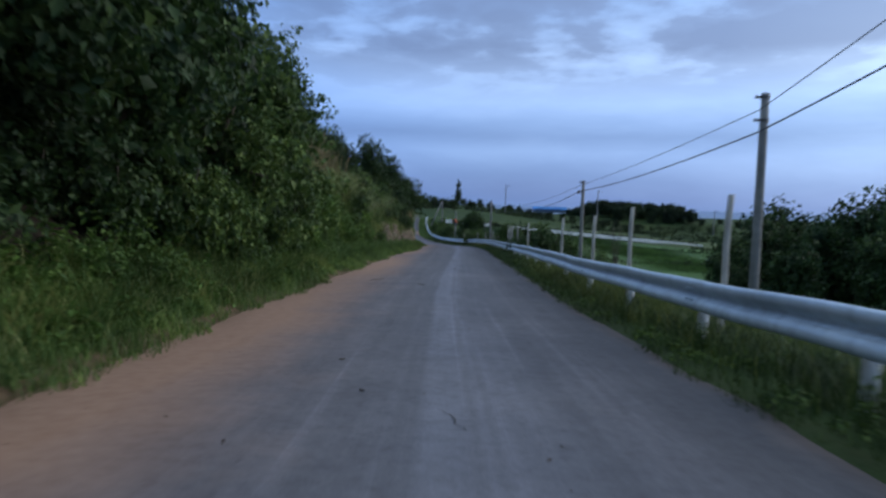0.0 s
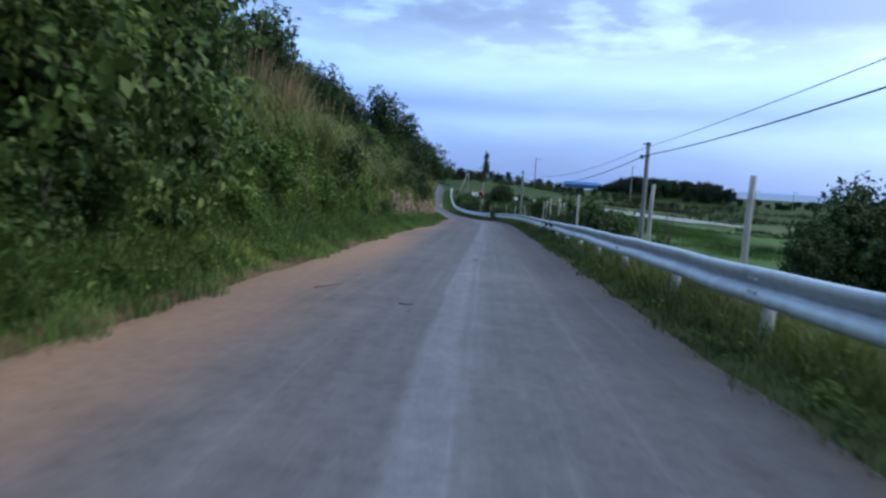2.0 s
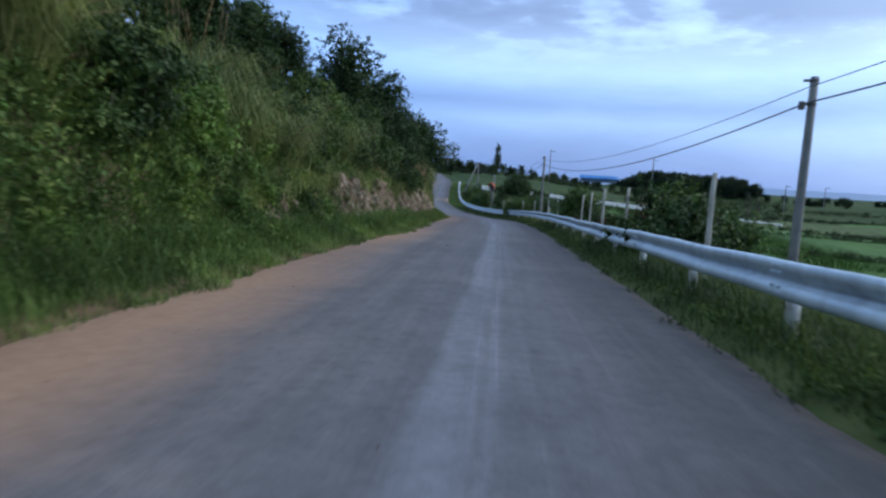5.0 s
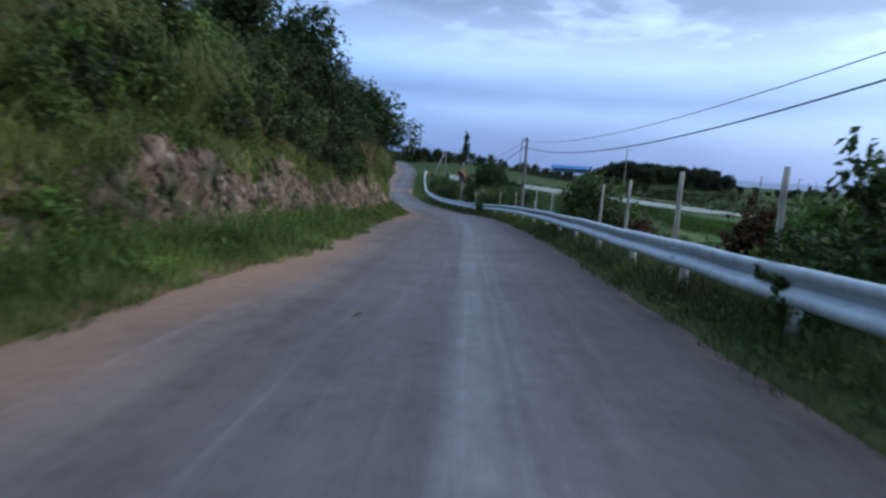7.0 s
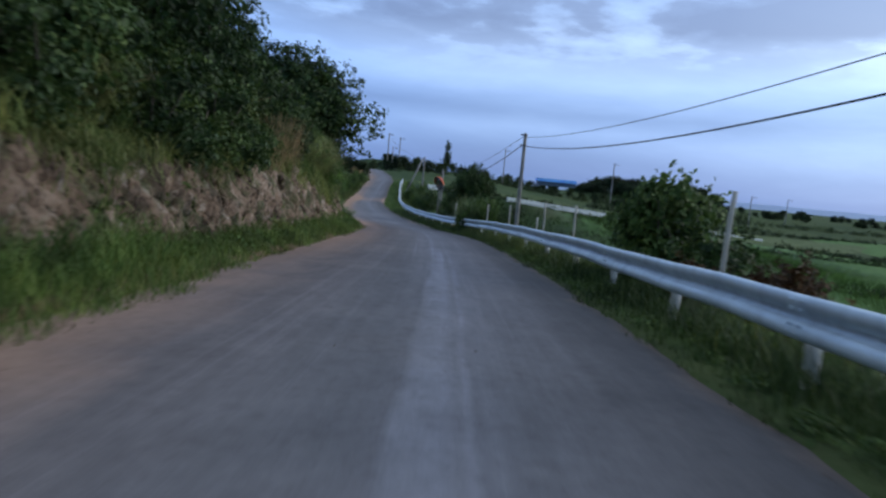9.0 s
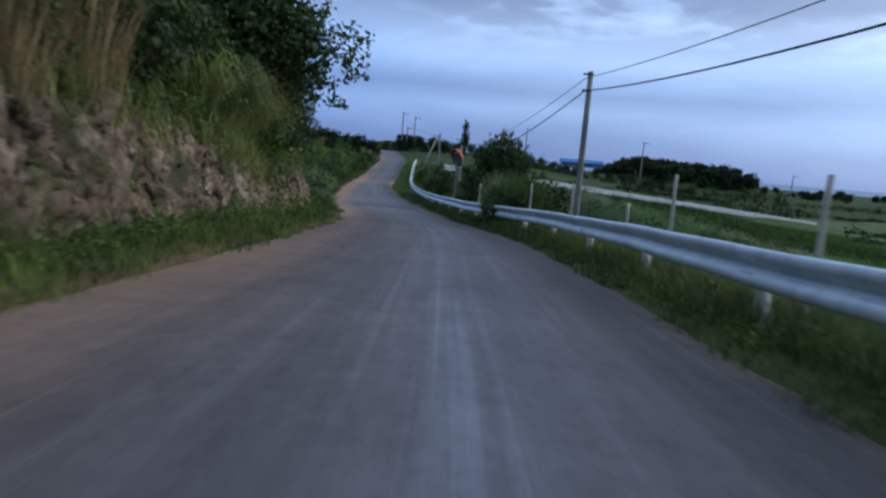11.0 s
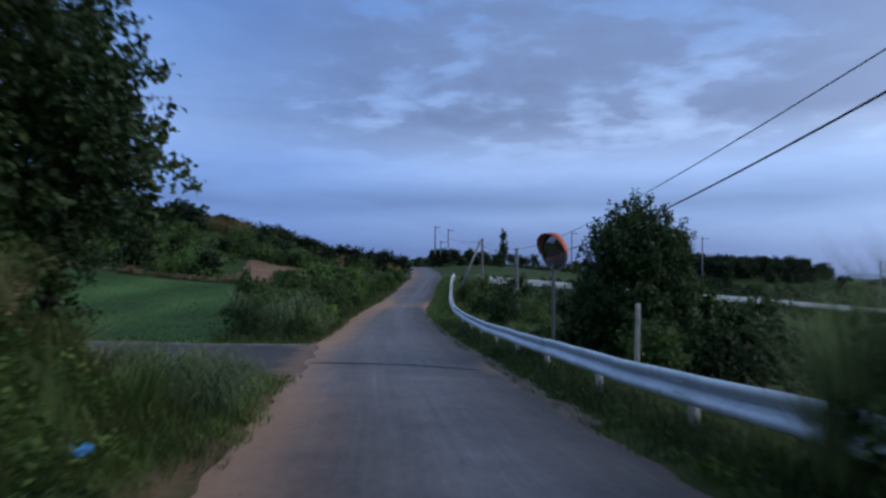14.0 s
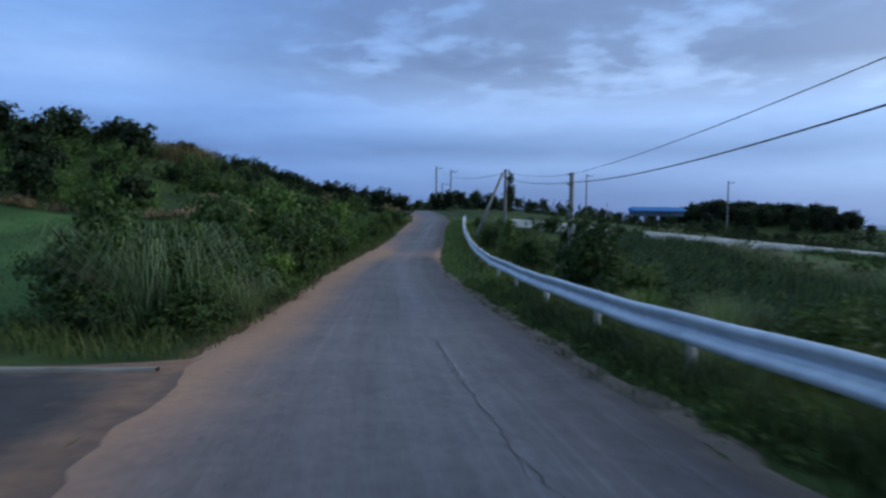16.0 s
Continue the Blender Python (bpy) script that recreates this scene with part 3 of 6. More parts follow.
def land(x, y):
    """Height of the ground sheet."""
    x, y = np.asarray(x, float), np.asarray(y, float)
    u = x - rail_x(y)
    zr = road_z(y)
    lu, ru = left_u(y), right_u(y)
    f = field_level(x, y)
    # right side: verge, then embankment down to the fields
    right = zr + 0.02 - 0.10 * sstep(0.2, 1.0, u)
    w = 4 + 6 * sstep(60, 10, y)
    right = right + (f - right) * sstep(0.8, 0.8 + w, u)
    # left side: verge, rock step and hillside as far as the junction, then fields and a far hill
    v = lu - x + rail_x(y)
    hill_on = sstep(74.5, 68.5, y)
    step_h = (1.35 + 0.25 * np.sin(y * 0.35)) * (0.3 + 0.7 * sstep(12, 21, y))
    bank = 0.10 * sstep(0.0, 0.5, v) + step_h * sstep(0.85, 1.35, v) + 0.75 * np.clip(v - 1.3, 0, 4.0) + 0.35 * np.clip(v - 5.3, 0, 25)
    bank = bank + lumps(x, y, 0.6) * 0.15 * sstep(1, 3, v)
    fl = zr + 0.05 + lumps(x, y, 0.3) * 0.08 * sstep(1, 3, v)
    hill = np.interp(v, [0, 2, 5, 10, 15.5, 20, 36, 80], [0, 0.0, 0.7, 1.6, 2.9, 5.1, 7.3, 8.0]) * sstep(98, 138, y) * sstep(235, 165, y)
    left = fl + np.where(y > 60, hill, 0) + bank * hill_on
    dip = -0.09 * sstep(75.5, 78, y)
    left = left + 1.45 * sstep(88, 114, y) * sstep(1.5, 8, v) * sstep(150, 125, y)
    out = np.where(u > ru, right, np.where(v > 0, left + dip, zr))
    far = sstep(260, 420, y)
    out = out * (1 - far) + far * f
    return out


def land1(x, y):
    return float(land(np.array([x]), np.array([y]))[0])


def build_ground():
    us = np.concatenate([[-900, -500, -300, -200, -140, -100, -75, -60, -50, -42], np.arange(-36, -14, 1.5), np.arange(-14, -8, 0.6),
                         np.arange(-8, -5, 0.2), np.linspace(-4.6, -1.2, 6), np.arange(-1.0, 3, 0.2), np.arange(3, 14, 0.8), np.arange(14, 60, 4),
                         [64, 75, 90, 110, 140, 180, 250, 350, 500, 800, 1300, 2200]])
    ys = np.concatenate([[-300, -150, -100, -75], np.arange(-60, 110, 0.6), np.arange(110, 200, 2), np.arange(200, 420, 10), [450, 500, 560, 640, 720, 800, 900, 1000, 1200]])
    U, Y = np.meshgrid(us, ys)
    X = U + rail_x(np.clip(Y, -60, 240))
    Z = land(X, Y)
    lu, ru = left_u(Y), right_u(Y)
    onroad = (U > lu + 0.1) & (U < ru - 0.1) & (Y < 260)
    Z = np.where(onroad, Z - 0.06, Z)
    fine = 0.025 * lumps(X * 6, Y * 6, 1.0, 2.0)
    Z = Z + np.where((U < 14) & (U > -14) & ~onroad, fine, 0)
    me = mesh_np("ground", np.stack([X, Y, Z], -1).reshape(-1, 3), grid_faces(len(us), len(ys)), M_GROUND)
    smooth_shade(me)
    # bare earth close to the asphalt and on the cut bank
    V = lu - U
    soil = np.clip(1.2 - np.abs(V) / 0.34, 0, 1) * 0.7 + np.where((V > 0.8) & (V < 1.7) & (Y < 70) & (Y > 20), 0.3, 0) + np.clip(1 - np.abs(U - ru) / 0.15, 0, 1) * 0.12 + np.exp(-((X + 15.4) / 2.2) ** 2 - ((Y - 111.0) / 2.0) ** 2)
    # mask of the ground darkened as painted shade under the first trees
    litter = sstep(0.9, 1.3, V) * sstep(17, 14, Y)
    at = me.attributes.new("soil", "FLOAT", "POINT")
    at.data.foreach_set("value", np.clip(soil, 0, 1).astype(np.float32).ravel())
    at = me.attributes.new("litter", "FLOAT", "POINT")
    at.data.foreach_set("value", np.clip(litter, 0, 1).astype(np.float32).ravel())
    ob = new("ground", me)
    return tagged(ob, "uneven green farmland with earth banks beside the road", "ground", kind="structure")


def build_road():
    ys = np.concatenate([np.arange(-40, 120, 0.5), np.arange(120, 262, 2)])
    ss = np.linspace(0, 1, 25)
    S, Y = np.meshgrid(ss, ys)
    wob = 0.10 * np.sin(Y * 1.9) * np.sin(Y * 0.63 + 1) + 0.05 * np.sin(Y * 5.1)
    wob2 = 0.07 * np.sin(Y * 2.3 + 2) * np.sin(Y * 0.51) + 0.04 * np.sin(Y * 6.3)
    lu, ru = left_u(Y) + wob, right_u(Y) + wob2
    U = lu + (ru - lu) * S
    X = U + rail_x(Y)
    Z = road_z(Y) + 0.035 * (1 - (2 * S - 1) ** 2) + 0.006 * lumps(X, Y, 1.2) + 0.012
    Z = Z - 0.03 * np.where((S < 0.001) | (S > 0.999), 1, 0)
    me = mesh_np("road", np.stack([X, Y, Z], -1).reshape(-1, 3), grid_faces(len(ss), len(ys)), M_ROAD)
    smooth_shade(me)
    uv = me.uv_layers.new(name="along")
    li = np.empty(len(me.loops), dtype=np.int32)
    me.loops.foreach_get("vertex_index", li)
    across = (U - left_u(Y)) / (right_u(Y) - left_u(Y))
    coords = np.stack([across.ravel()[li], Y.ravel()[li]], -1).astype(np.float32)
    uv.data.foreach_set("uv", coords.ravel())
    d_left, d_right = U - lu, ru - U
    earth = 0.95 * np.clip(1 - d_left / 1.65, 0, 1) * (0.85 + 0.3 * np.sin(Y * 0.37)) * (0.48 + 0.52 * sstep(54, 28, Y)) + 0.18 * np.clip(1 - d_right / 0.5, 0, 1)
    earth += 0.20 * np.clip(1.25 - S / 0.45, 0, 1) * sstep(32, 16, Y)
    earth += np.exp(-((Y - 114.5 - 0.8 * np.sin(U * 2.1)) / 4.2) ** 2) * np.clip(1.7 * np.clip(1 - d_left / 2.1, 0, 1) + 0.9 * np.clip(1 - d_right / 0.8, 0, 1), 0.28, 1.2)
    earth += 0.4 * np.exp(-((Y - 80.9) / 1.3) ** 2) * np.clip(1 - d_right / 1.1, 0, 1)
    earth += 0.7 * sstep(84, 90, Y) * sstep(128, 100, Y) * np.clip(1 - d_left / 1.3, 0, 1)
    earth += 0.5 * sstep(66, 72, Y) * sstep(90, 86, Y) * np.clip(1 - d_left / 0.9, 0, 1)
    at = me.attributes.new("earth", "FLOAT", "POINT")
    at.data.foreach_set("value", np.clip(earth, 0, 1.2).astype(np.float32).ravel())
    road = tagged(new("road", me), "worn grey asphalt lane with red earth along its edge", "road", kind="structure")
    # tar seal across the lane
    n = 40
    s = np.linspace(0.06, 0.88, n)
    yc = np.interp(s, [0.06, 0.33, 0.62, 0.9], [81.22, 81.15, 80.82, 80.3]) + 0.03 * np.sin(s * 14)
    V, F = [], grid_faces(n, 2)
    for off in (-0.075, 0.075):
        y = yc + off + 0.012 * np.sin(s * 60 + off * 90)
        lu_, ru_ = left_u(y), right_u(y)
        x = lu_ + (ru_ - lu_) * s + rail_x(y)
        z = road_z(y) + 0.035 * (1 - (2 * s - 1) ** 2) + 0.024
        V.append(np.stack([x, y, z], -1))
    child("tar_seal", mesh_np("tar_seal", np.concatenate(V), F, M_TAR), road, "dark tar-sealed joint across the lane")
    def crack(name, pts, w, lift, mat, label):
        """A thin wandering line on the asphalt through points (u across 0..1, y)."""
        r = random.Random(int(pts[0][1] * 100))
        line = []
        for (s0, y0), (s1, y1) in zip(pts, pts[1:]):
            k = max(3, int(abs(y1 - y0) / 0.12))
            line += [(s0 + (s1 - s0) * i / k + r.uniform(-0.006, 0.006), y0 + (y1 - y0) * i / k) for i in range(k)]
        vv = []
        for s_, y in line:
            x = float(rail_x(y) + left_u(y) + (right_u(y) - left_u(y)) * s_)
            z = float(road_z(y)) + 0.035 * (1 - (2 * s_ - 1) ** 2) + 0.012 + lift
            ww = w * r.uniform(0.5, 1.3)
            vv += [(x - ww, y, z), (x + ww, y, z)]
        child(name, mesh_np(name, np.array(vv), np.array([(2 * i, 2 * i + 1, 2 * i + 3, 2 * i + 2) for i in range(len(line) - 1)]), mat), road, label)
    for pts, w in (([(0.66, 89.6), (0.644, 87.1), (0.659, 85.4), (0.652, 84.3), (0.65, 83.5)], 0.0035), ([(0.648, 89.3), (0.655, 86.6), (0.661, 84.0), (0.69, 82.6), (0.72, 81.5)], 0.0045),
                   ([(0.558, 1.8), (0.575, 1.5), (0.591, 1.3)], 0.005), ([(0.681, 1.2), (0.688, 1.08)], 0.005)):
        crack("crack", pts, w, 0.006, M_CRACK, "dark crack in the asphalt")
    return road


def build_side_road():
    """A dark lane that leaves to the left at the foot of the hill."""
    pts = []
    nx, ny = 30, 14
    for j in range(ny):
        for i in range(nx):
            a = i / (nx - 1)
            lo = 79.2 - 1.5 * (1 - a) ** 3 - 1.0 * a
            hi = 86.9 - 0.9 * a - 0.6 * sstep(0, 0.25, a)
            hi = hi + 1.0 * (1 - a) ** 6
            y = lo + (hi - lo) * j / (ny - 1)
            xe = rail_x(y) + left_u(y) + 0.5
            x = xe - 38 * a ** 1.6
            pts.append((x, y, land1(min(x, xe - 0.55), y) + (0.058 if i > 0 else -0.02)))
    P = np.array(pts)
    me = mesh_np("side_road", P, grid_faces(nx, ny), M_SIDEROAD)
    smooth_shade(me)
    away = rail_x(P[:, 1]) + left_u(P[:, 1]) - P[:, 0]
    rim = np.tile(np.minimum(np.arange(ny), ny - 1 - np.arange(ny))[:, None], (1, nx)).ravel()
    earth = 0.5 * np.clip(1 - np.abs(away) / 0.7, 0, 1) + 0.45 * sstep(79.8, 78.0, P[:, 1]) * np.clip(1 - away / 5, 0, 1) + np.where(rim == 0, 0.4, np.where(rim == 1, 0.1, 0))
    at = me.attributes.new("earth", "FLOAT", "POINT")
    at.data.foreach_set("value", np.clip(earth, 0, 1.1).astype(np.float32))
    ob = new("side_road", me)
    return tagged(ob, "dark asphalt side lane joining the road", "road", kind="structure")


def build_gutter():
    ys = np.arange(74, 104, 0.25)
    ss = np.linspace(0, 1, 5)
    S, Y = np.meshgrid(ss, ys)
    U = right_u(Y) - 0.16 + (0.36 + 0.10 * np.sin(Y * 1.7)) * S + 0.05 * np.sin(Y * 4.1)
    X = U + rail_x(Y)
    Z = road_z(Y) - 0.01 + 0.06 * np.sin(S * math.pi) + 0.035 * lumps(X * 5, Y * 5, 1)
    me = mesh_np("gutter", np.stack([X, Y, Z], -1).reshape(-1, 3), grid_faces(len(ss), len(ys)), M_GUTTER)
    smooth_shade(me)
    return tagged(new("road_edge", me), "crumbled earth and stone edge of the lane", "road edge", kind="structure")


def build_lane_kerb():
    """Low pale concrete edging along the far side of the side lane."""
    xs = np.linspace(-38, -7.4, 60)
    rows = []
    for x in xs:
        a = (max(0, -4.9 - x) / 40) ** (1 / 1.6)
        y = 86.9 - 0.9 * a - 0.6 * float(sstep(0, 0.25, a)) + 1.0 * (1 - a) ** 6 + 0.04
        z = land1(x, y - 0.3)
        rows += [(x, y - 0.05 + 0.02 * math.sin(3 * x), z - 0.1), (x, y - 0.04 + 0.02 * math.sin(3 * x), z + 0.085 + 0.012 * math.sin(5 * x)), (x, y + 0.06, z + 0.09), (x, y + 0.07, z - 0.1)]
    me = mesh_np("lane_edging", np.array(rows), grid_faces(4, len(xs)), M_CONCRETE)
    tagged(new("lane_edging", me), "low pale concrete edging beside the side lane", "kerb", kind="structure")


build_ground()
build_lane_kerb()
build_road()
build_side_road()
build_gutter()
sea = mesh_np("sea", np.array([(-4000, 980, -14), (4600, 980, -14), (4600, 4900, -14), (-4000, 4900, -14)], float), np.array([(0, 1, 2, 3)]), M_SEA)
tagged(new("sea", sea), "blue-grey sea on the horizon", "water", kind="structure")


def build_fields():
    """Fields a little above the ground sheet, each a plain patch with soft corners."""
    def patch(name, x0, x1, y0, y1, skew, mat, label, lift):
        n = 26
        a = np.linspace(0, 1, n)
        A, B = np.meshgrid(a, a)
        X = x0 + (x1 - x0) * A + skew * B
        Y = y0 + (y1 - y0) * B + 0.02 * (x1 - x0) * np.sin(A * 5)
        edge = np.minimum(np.minimum(A, 1 - A), np.minimum(B, 1 - B))
        Z = land(X, Y) + lift * sstep(0, 0.06, edge) - 0.05 + 0.05 * lumps(X, Y, 0.8)
        me = smooth_shade(mesh_np(name, np.stack([X, Y, Z], -1).reshape(-1, 3), grid_faces(n, n), mat))
        tagged(new(name, me), label, "field", kind="structure")
    patch("crop_field", 14, 70, 44, 128, 6, M_FIELD, "green field of low crops", 0.35)
    patch("crop_field", 7, 52, 100, 132, 8, M_FIELD, "green field of young crops", 0.35)
    patch("mown_field", 2, 66, 158, 200, 40, M_FIELD_PALE, "pale mown field behind the white wall", 0.4)
    patch("crop_field", 75, 190, 130, 215, 15, M_FIELD, "distant green crop field", 0.4)
    patch("bare_field", -21.5, -14.4, 113.2, 126, -4.0, M_FIELD_BARE, "bare reddish-brown field on the far slope", 0.22)
    patch("pale_field", -20.5, -15.8, 133, 148, -4.5, M_FIELD_PALE, "pale mown field on the far slope", 0.22)
    patch("grass_field", -42, -10.8, 88.4, 110.5, 0, M_FIELD_LEFT, "flat green field beside the junction", 0.12)


build_fields()

# ---------------------------------------------------------------- guard rail
BEAM = [(-0.05, 0.0), (-0.085, 0.02), (-0.085, 0.085), (-0.045, 0.135), (-0.005, 0.155), (-0.005, 0.195), (-0.045, 0.215), (-0.085, 0.265), (-0.085, 0.33), (-0.05, 0.35)]


def build_guardrail():
    base = empty_at("guardrail", float(rail_x(0)), 0, float(rail_b(0)), "long pale galvanised guard rail with white posts", "guard rail")
    inv = Matrix.Translation(base.matrix_world.translation).inverted()
    post_y = [-12.6, -9.6, -6.6, -3.6, -0.6, 2.4, 5.4, 8.4, 11.4, 14.4, 17.8, 20.8, 23.9, 27.0, 30.2, 33.3, 36.4, 39.3, 42.4, 45.4, 48.2, 51.0, 54.1, 57.4, 60.6, 63.7, 66.5,
              69.9, 73.5, 76.9, 80.7, 84.1, 87.5, 90.9, 94.6, 98.2, 101.8, 105.4, 109, 112.6, 116.2, 119.8, 123.4, 127, 130.6, 134.2, 137.8, 141.4, 145]
    prof = np.array(BEAM)
    k = len(prof)
    # beam sections, lapped at every second post
    cuts = [-14.0] + post_y[2::2] + [148.0]
    bolt = bmesh.new()
    bmesh.ops.create_cone(bolt, cap_ends=True, segments=8, radius1=0.016, radius2=0.013, depth=0.03)
    bolt_me = bpy.data.meshes.new("bolt")
    bolt.to_mesh(bolt_me)
    bolt.free()
    bolt_me.materials.append(M_GALV)
    for c0, c1 in zip(cuts, cuts[1:]):
        ys = np.linspace(c0 - 0.12, c1 + 0.12, max(5, int((c1 - c0) / 0.6)))
        th = 0.004
        rows = []
        lap = 0.0022 * (cuts.index(c0) % 2)
        wave = 0.012 * np.sin(ys * 0.9) + 0.008 * np.sin(ys * 2.3 + 1)
        for y, wv in zip(ys, wave):
            dx = (rail_x(y + 0.1) - rail_x(y - 0.1)) / 0.2
            nx, ny = 1 / math.hypot(1, dx), -dx / math.hypot(1, dx)
            x0, z0 = rail_x(y), rail_b(y) + wv * 0.6
            for side in (0, th):
                for px, pz in prof:
                    o = px + side - lap + wv * 0.5
                    rows.append((x0 + o * nx, y + o * ny, z0 + pz))
        V = np.array(rows).reshape(len(ys), 2 * k, 3)
        ring = np.concatenate([V[:, :k], V[:, k:][:, ::-1]], 1)
        n = 2 * k
        i = np.arange(len(ys) - 1)[:, None] * n
        j = np.arange(n)[None, :]
        F = np.stack([i + j, i + (j + 1) % n, i + n + (j + 1) % n, i + n + j], -1).reshape(-1, 4)
        me = smooth_shade(mesh_np("beam", ring.reshape(-1, 3), F, M_GALV))
        b = child("beam", me, base)
        b.matrix_parent_inverse = inv
        if c0 < 105 and c0 > -12:
            for dz in (0.055, 0.115, 0.235, 0.30):
                for dy in (-0.07, 0.07):
                    y = c0 + dy
                    bo = new("bolt", bolt_me)
                    bo.parent = b
                    bo.matrix_basis = Matrix.Translation((float(rail_x(y)) - 0.088, y, float(rail_b(y)) + dz)) @ Matrix.Rotation(radians(-90), 4, "Y")
    # round posts behind the beam, each with a bracket
    post_me = tube_mesh("post", [(0, 0, -0.75), (0, 0, 0.27), (0, 0, 0.285)], [0.062, 0.062, 0.045], M_POSTWHITE, 14)
    bm = bmesh.new()
    bmesh.ops.create_cube(bm, size=1, matrix=Matrix.Diagonal((0.07, 0.10, 0.12, 1)))
    bmesh.ops.bevel(bm, geom=bm.edges[:], offset=0.012, segments=1, affect="EDGES")
    br = bpy.data.meshes.new("bracket")
    bm.to_mesh(br)
    bm.free()
    br.materials.append(M_GALV)
    for y in post_y:
        p = new("post", post_me)
        p.parent = base
        lean = Matrix.Rotation(radians(random.uniform(-2.5, 2.5)), 4, "X") @ Matrix.Rotation(radians(random.uniform(-2, 2)), 4, "Y")
        p.matrix_basis = inv @ Matrix.Translation((float(rail_x(y)) + 0.09, y, float(rail_b(y)))) @ lean
        q = new("bracket", br)
        q.parent = p
        q.matrix_basis = Matrix.Translation((-0.055, 0, 0.175))
    return base


build_guardrail()


# ---------------------------------------------------------------- poles, stakes and wires
def utility_pole(x, y, ztop, r=0.125, lean=(0.0, 0.0), fittings=True, height=None):
    z0 = land1(x, y) - 0.3
    h = ztop - z0 if height is None else height
    base = empty_at("utility_pole", x, y, z0, "weathered grey concrete utility pole carrying two cables", "utility pole", "utility poles along the road")
    base.matrix_world = Matrix.Translation((x, y, z0))
    shaft = tube_mesh("shaft", [(lean[0] * s, lean[1] * s, h * s) for s in (0, 0.25, 0.5, 0.75, 1.0)], [r, r * 0.93, r * 0.86, r * 0.79, r * 0.72], M_CONCRETE, 14)
    sh = child("shaft", shaft, base)
    if fittings:
        for k, dz in enumerate((0.08, 0.55)):
            bm = bmesh.new()
            bmesh.ops.create_cone(bm, cap_ends=True, segments=14, radius1=r * 0.86, radius2=r * 0.86, depth=0.06, matrix=Matrix.Translation((lean[0], lean[1], h - dz)))
            bmesh.ops.create_cube(bm, size=1, matrix=Matrix.Translation((lean[0] - r - 0.03, lean[1], h - dz)) @ Matrix.Diagonal((0.14, 0.05, 0.05, 1)))
            part("cable_clamp", bm, M_BOLT, sh, "dark steel cable clamp")
        for k in range(6):
            bm = bmesh.new()
            s = 0.45 + 0.08 * k
            bmesh.ops.create_cone(bm, cap_ends=True, segments=6, radius1=0.01, radius2=0.01, depth=0.30,
                                  matrix=Matrix.Translation((lean[0] * s, lean[1] * s, h * s)) @ Matrix.Rotation(radians(90), 4, "X"))
            part("step_bolt", bm, M_BOLT, sh)
    return base


POLES = [(8.5, -10.0, 7.8), (8.22, 11.9, 3.55), (7.85, 32.3, 2.42), (4.17, 68.5, 1.42), (-0.63, 112.0, -0.32), (-3.9, 131.7, 1.25)]
for k, (x, y, z) in enumerate(POLES):
    utility_pole(x, y, z, 0.108 if k < 4 else 0.14)
# a switch box on the second pole
bm = bmesh.new()
bmesh.ops.create_cone(bm, cap_ends=True, segments=12, radius1=0.07, radius2=0.07, depth=0.16)
bmesh.ops.bevel(bm, geom=bm.edges[:], offset=0.015, segments=1, affect="EDGES")
bme = bpy.data.meshes.new("cable_box")
bm.to_mesh(bme)
bm.free()
bme.materials.append(M_BOLT)
box_ob = tagged(new("cable_box", bme), "small dark cable box beside the pole top", "cable box")
box_ob.matrix_world = Matrix.Translation((7.62, 32.2, 1.83))
# leaning stay pole
st = empty_at("stay_pole", -6.2, 129.8, land1(-6.2, 129.8) - 0.2, "grey stay pole leaning against a utility pole", "stay pole")
zs = land1(-6.2, 129.8) - 0.2
child("shaft", tube_mesh("shaft", [(0, 0, 0), (1.05, 0.8, (1.0 - zs) * 0.5), (2.1, 1.6, 1.0 - zs)], [0.13, 0.12, 0.10], M_CONCRETE, 12), st)
# distant poles
for x, y, z, r in ((46.5, 241, 6.9, 0.2), (13.2, 231, 7.6, 0.17), (-20.5, 234, 9.4, 0.2), (85.5, 234.7, 0.95, 0.17), (-16.6, 228, 8.2, 0.17), (-19.0, 233, 5.6, 0.16), (109, 262, 1.2, 0.15)):
    p = utility_pole(x, y, z, r, fittings=False)
    tagged(p, "distant thin utility pole with a crossarm", "utility pole")
    sh = p.children[0]
    bm = bmesh.new()
    bmesh.ops.create_cube(bm, size=1, matrix=Matrix.Translation((0.7, 0, z - p.location.z - 0.45)) @ Matrix.Diagonal((1.6, 0.14, 0.14, 1)))
    part("crossarm", bm, M_CONCRETE, sh)


def wire(name, a, b, sag, r, label):
    a, b = np.array(a, float), np.array(b, float)
    n = 28
    pts = [a + (b - a) * s - np.array((0, 0, 4 * sag * s * (1 - s))) for s in np.linspace(0, 1, n)]
    me = smooth_shade(tube_mesh(name, pts, [r] * n, M_WIRE, 6))
    return tagged(new(name, me), label, "cable", "overhead cables")


ENDS = [(7.6, 6.1), (3.2, 2.75), (2.2, 1.89), (1.23, 0.86), (-0.42, -0.78), (1.1, 0.7)]
SAGS = [(0.15, 0.2), (0.10, 0.16), (0.70, 0.88), (0.64, 0.95), (0.2, 0.25)]
for k, ((up, dn), (up2, dn2), (s1, s2)) in enumerate(zip(ENDS, ENDS[1:], SAGS)):
    (xa, ya, _a), (xb, yb, _b2) = POLES[k], POLES[k + 1]
    wire("cable", (xa - 0.12, ya, up), (xb - 0.12, yb, up2), s1, 0.010, "thin black overhead cable")
    wire("cable", (xa - 0.12, ya, dn), (xb - 0.12, yb, dn2), s2, 0.0175, "thick black bundled overhead cable")
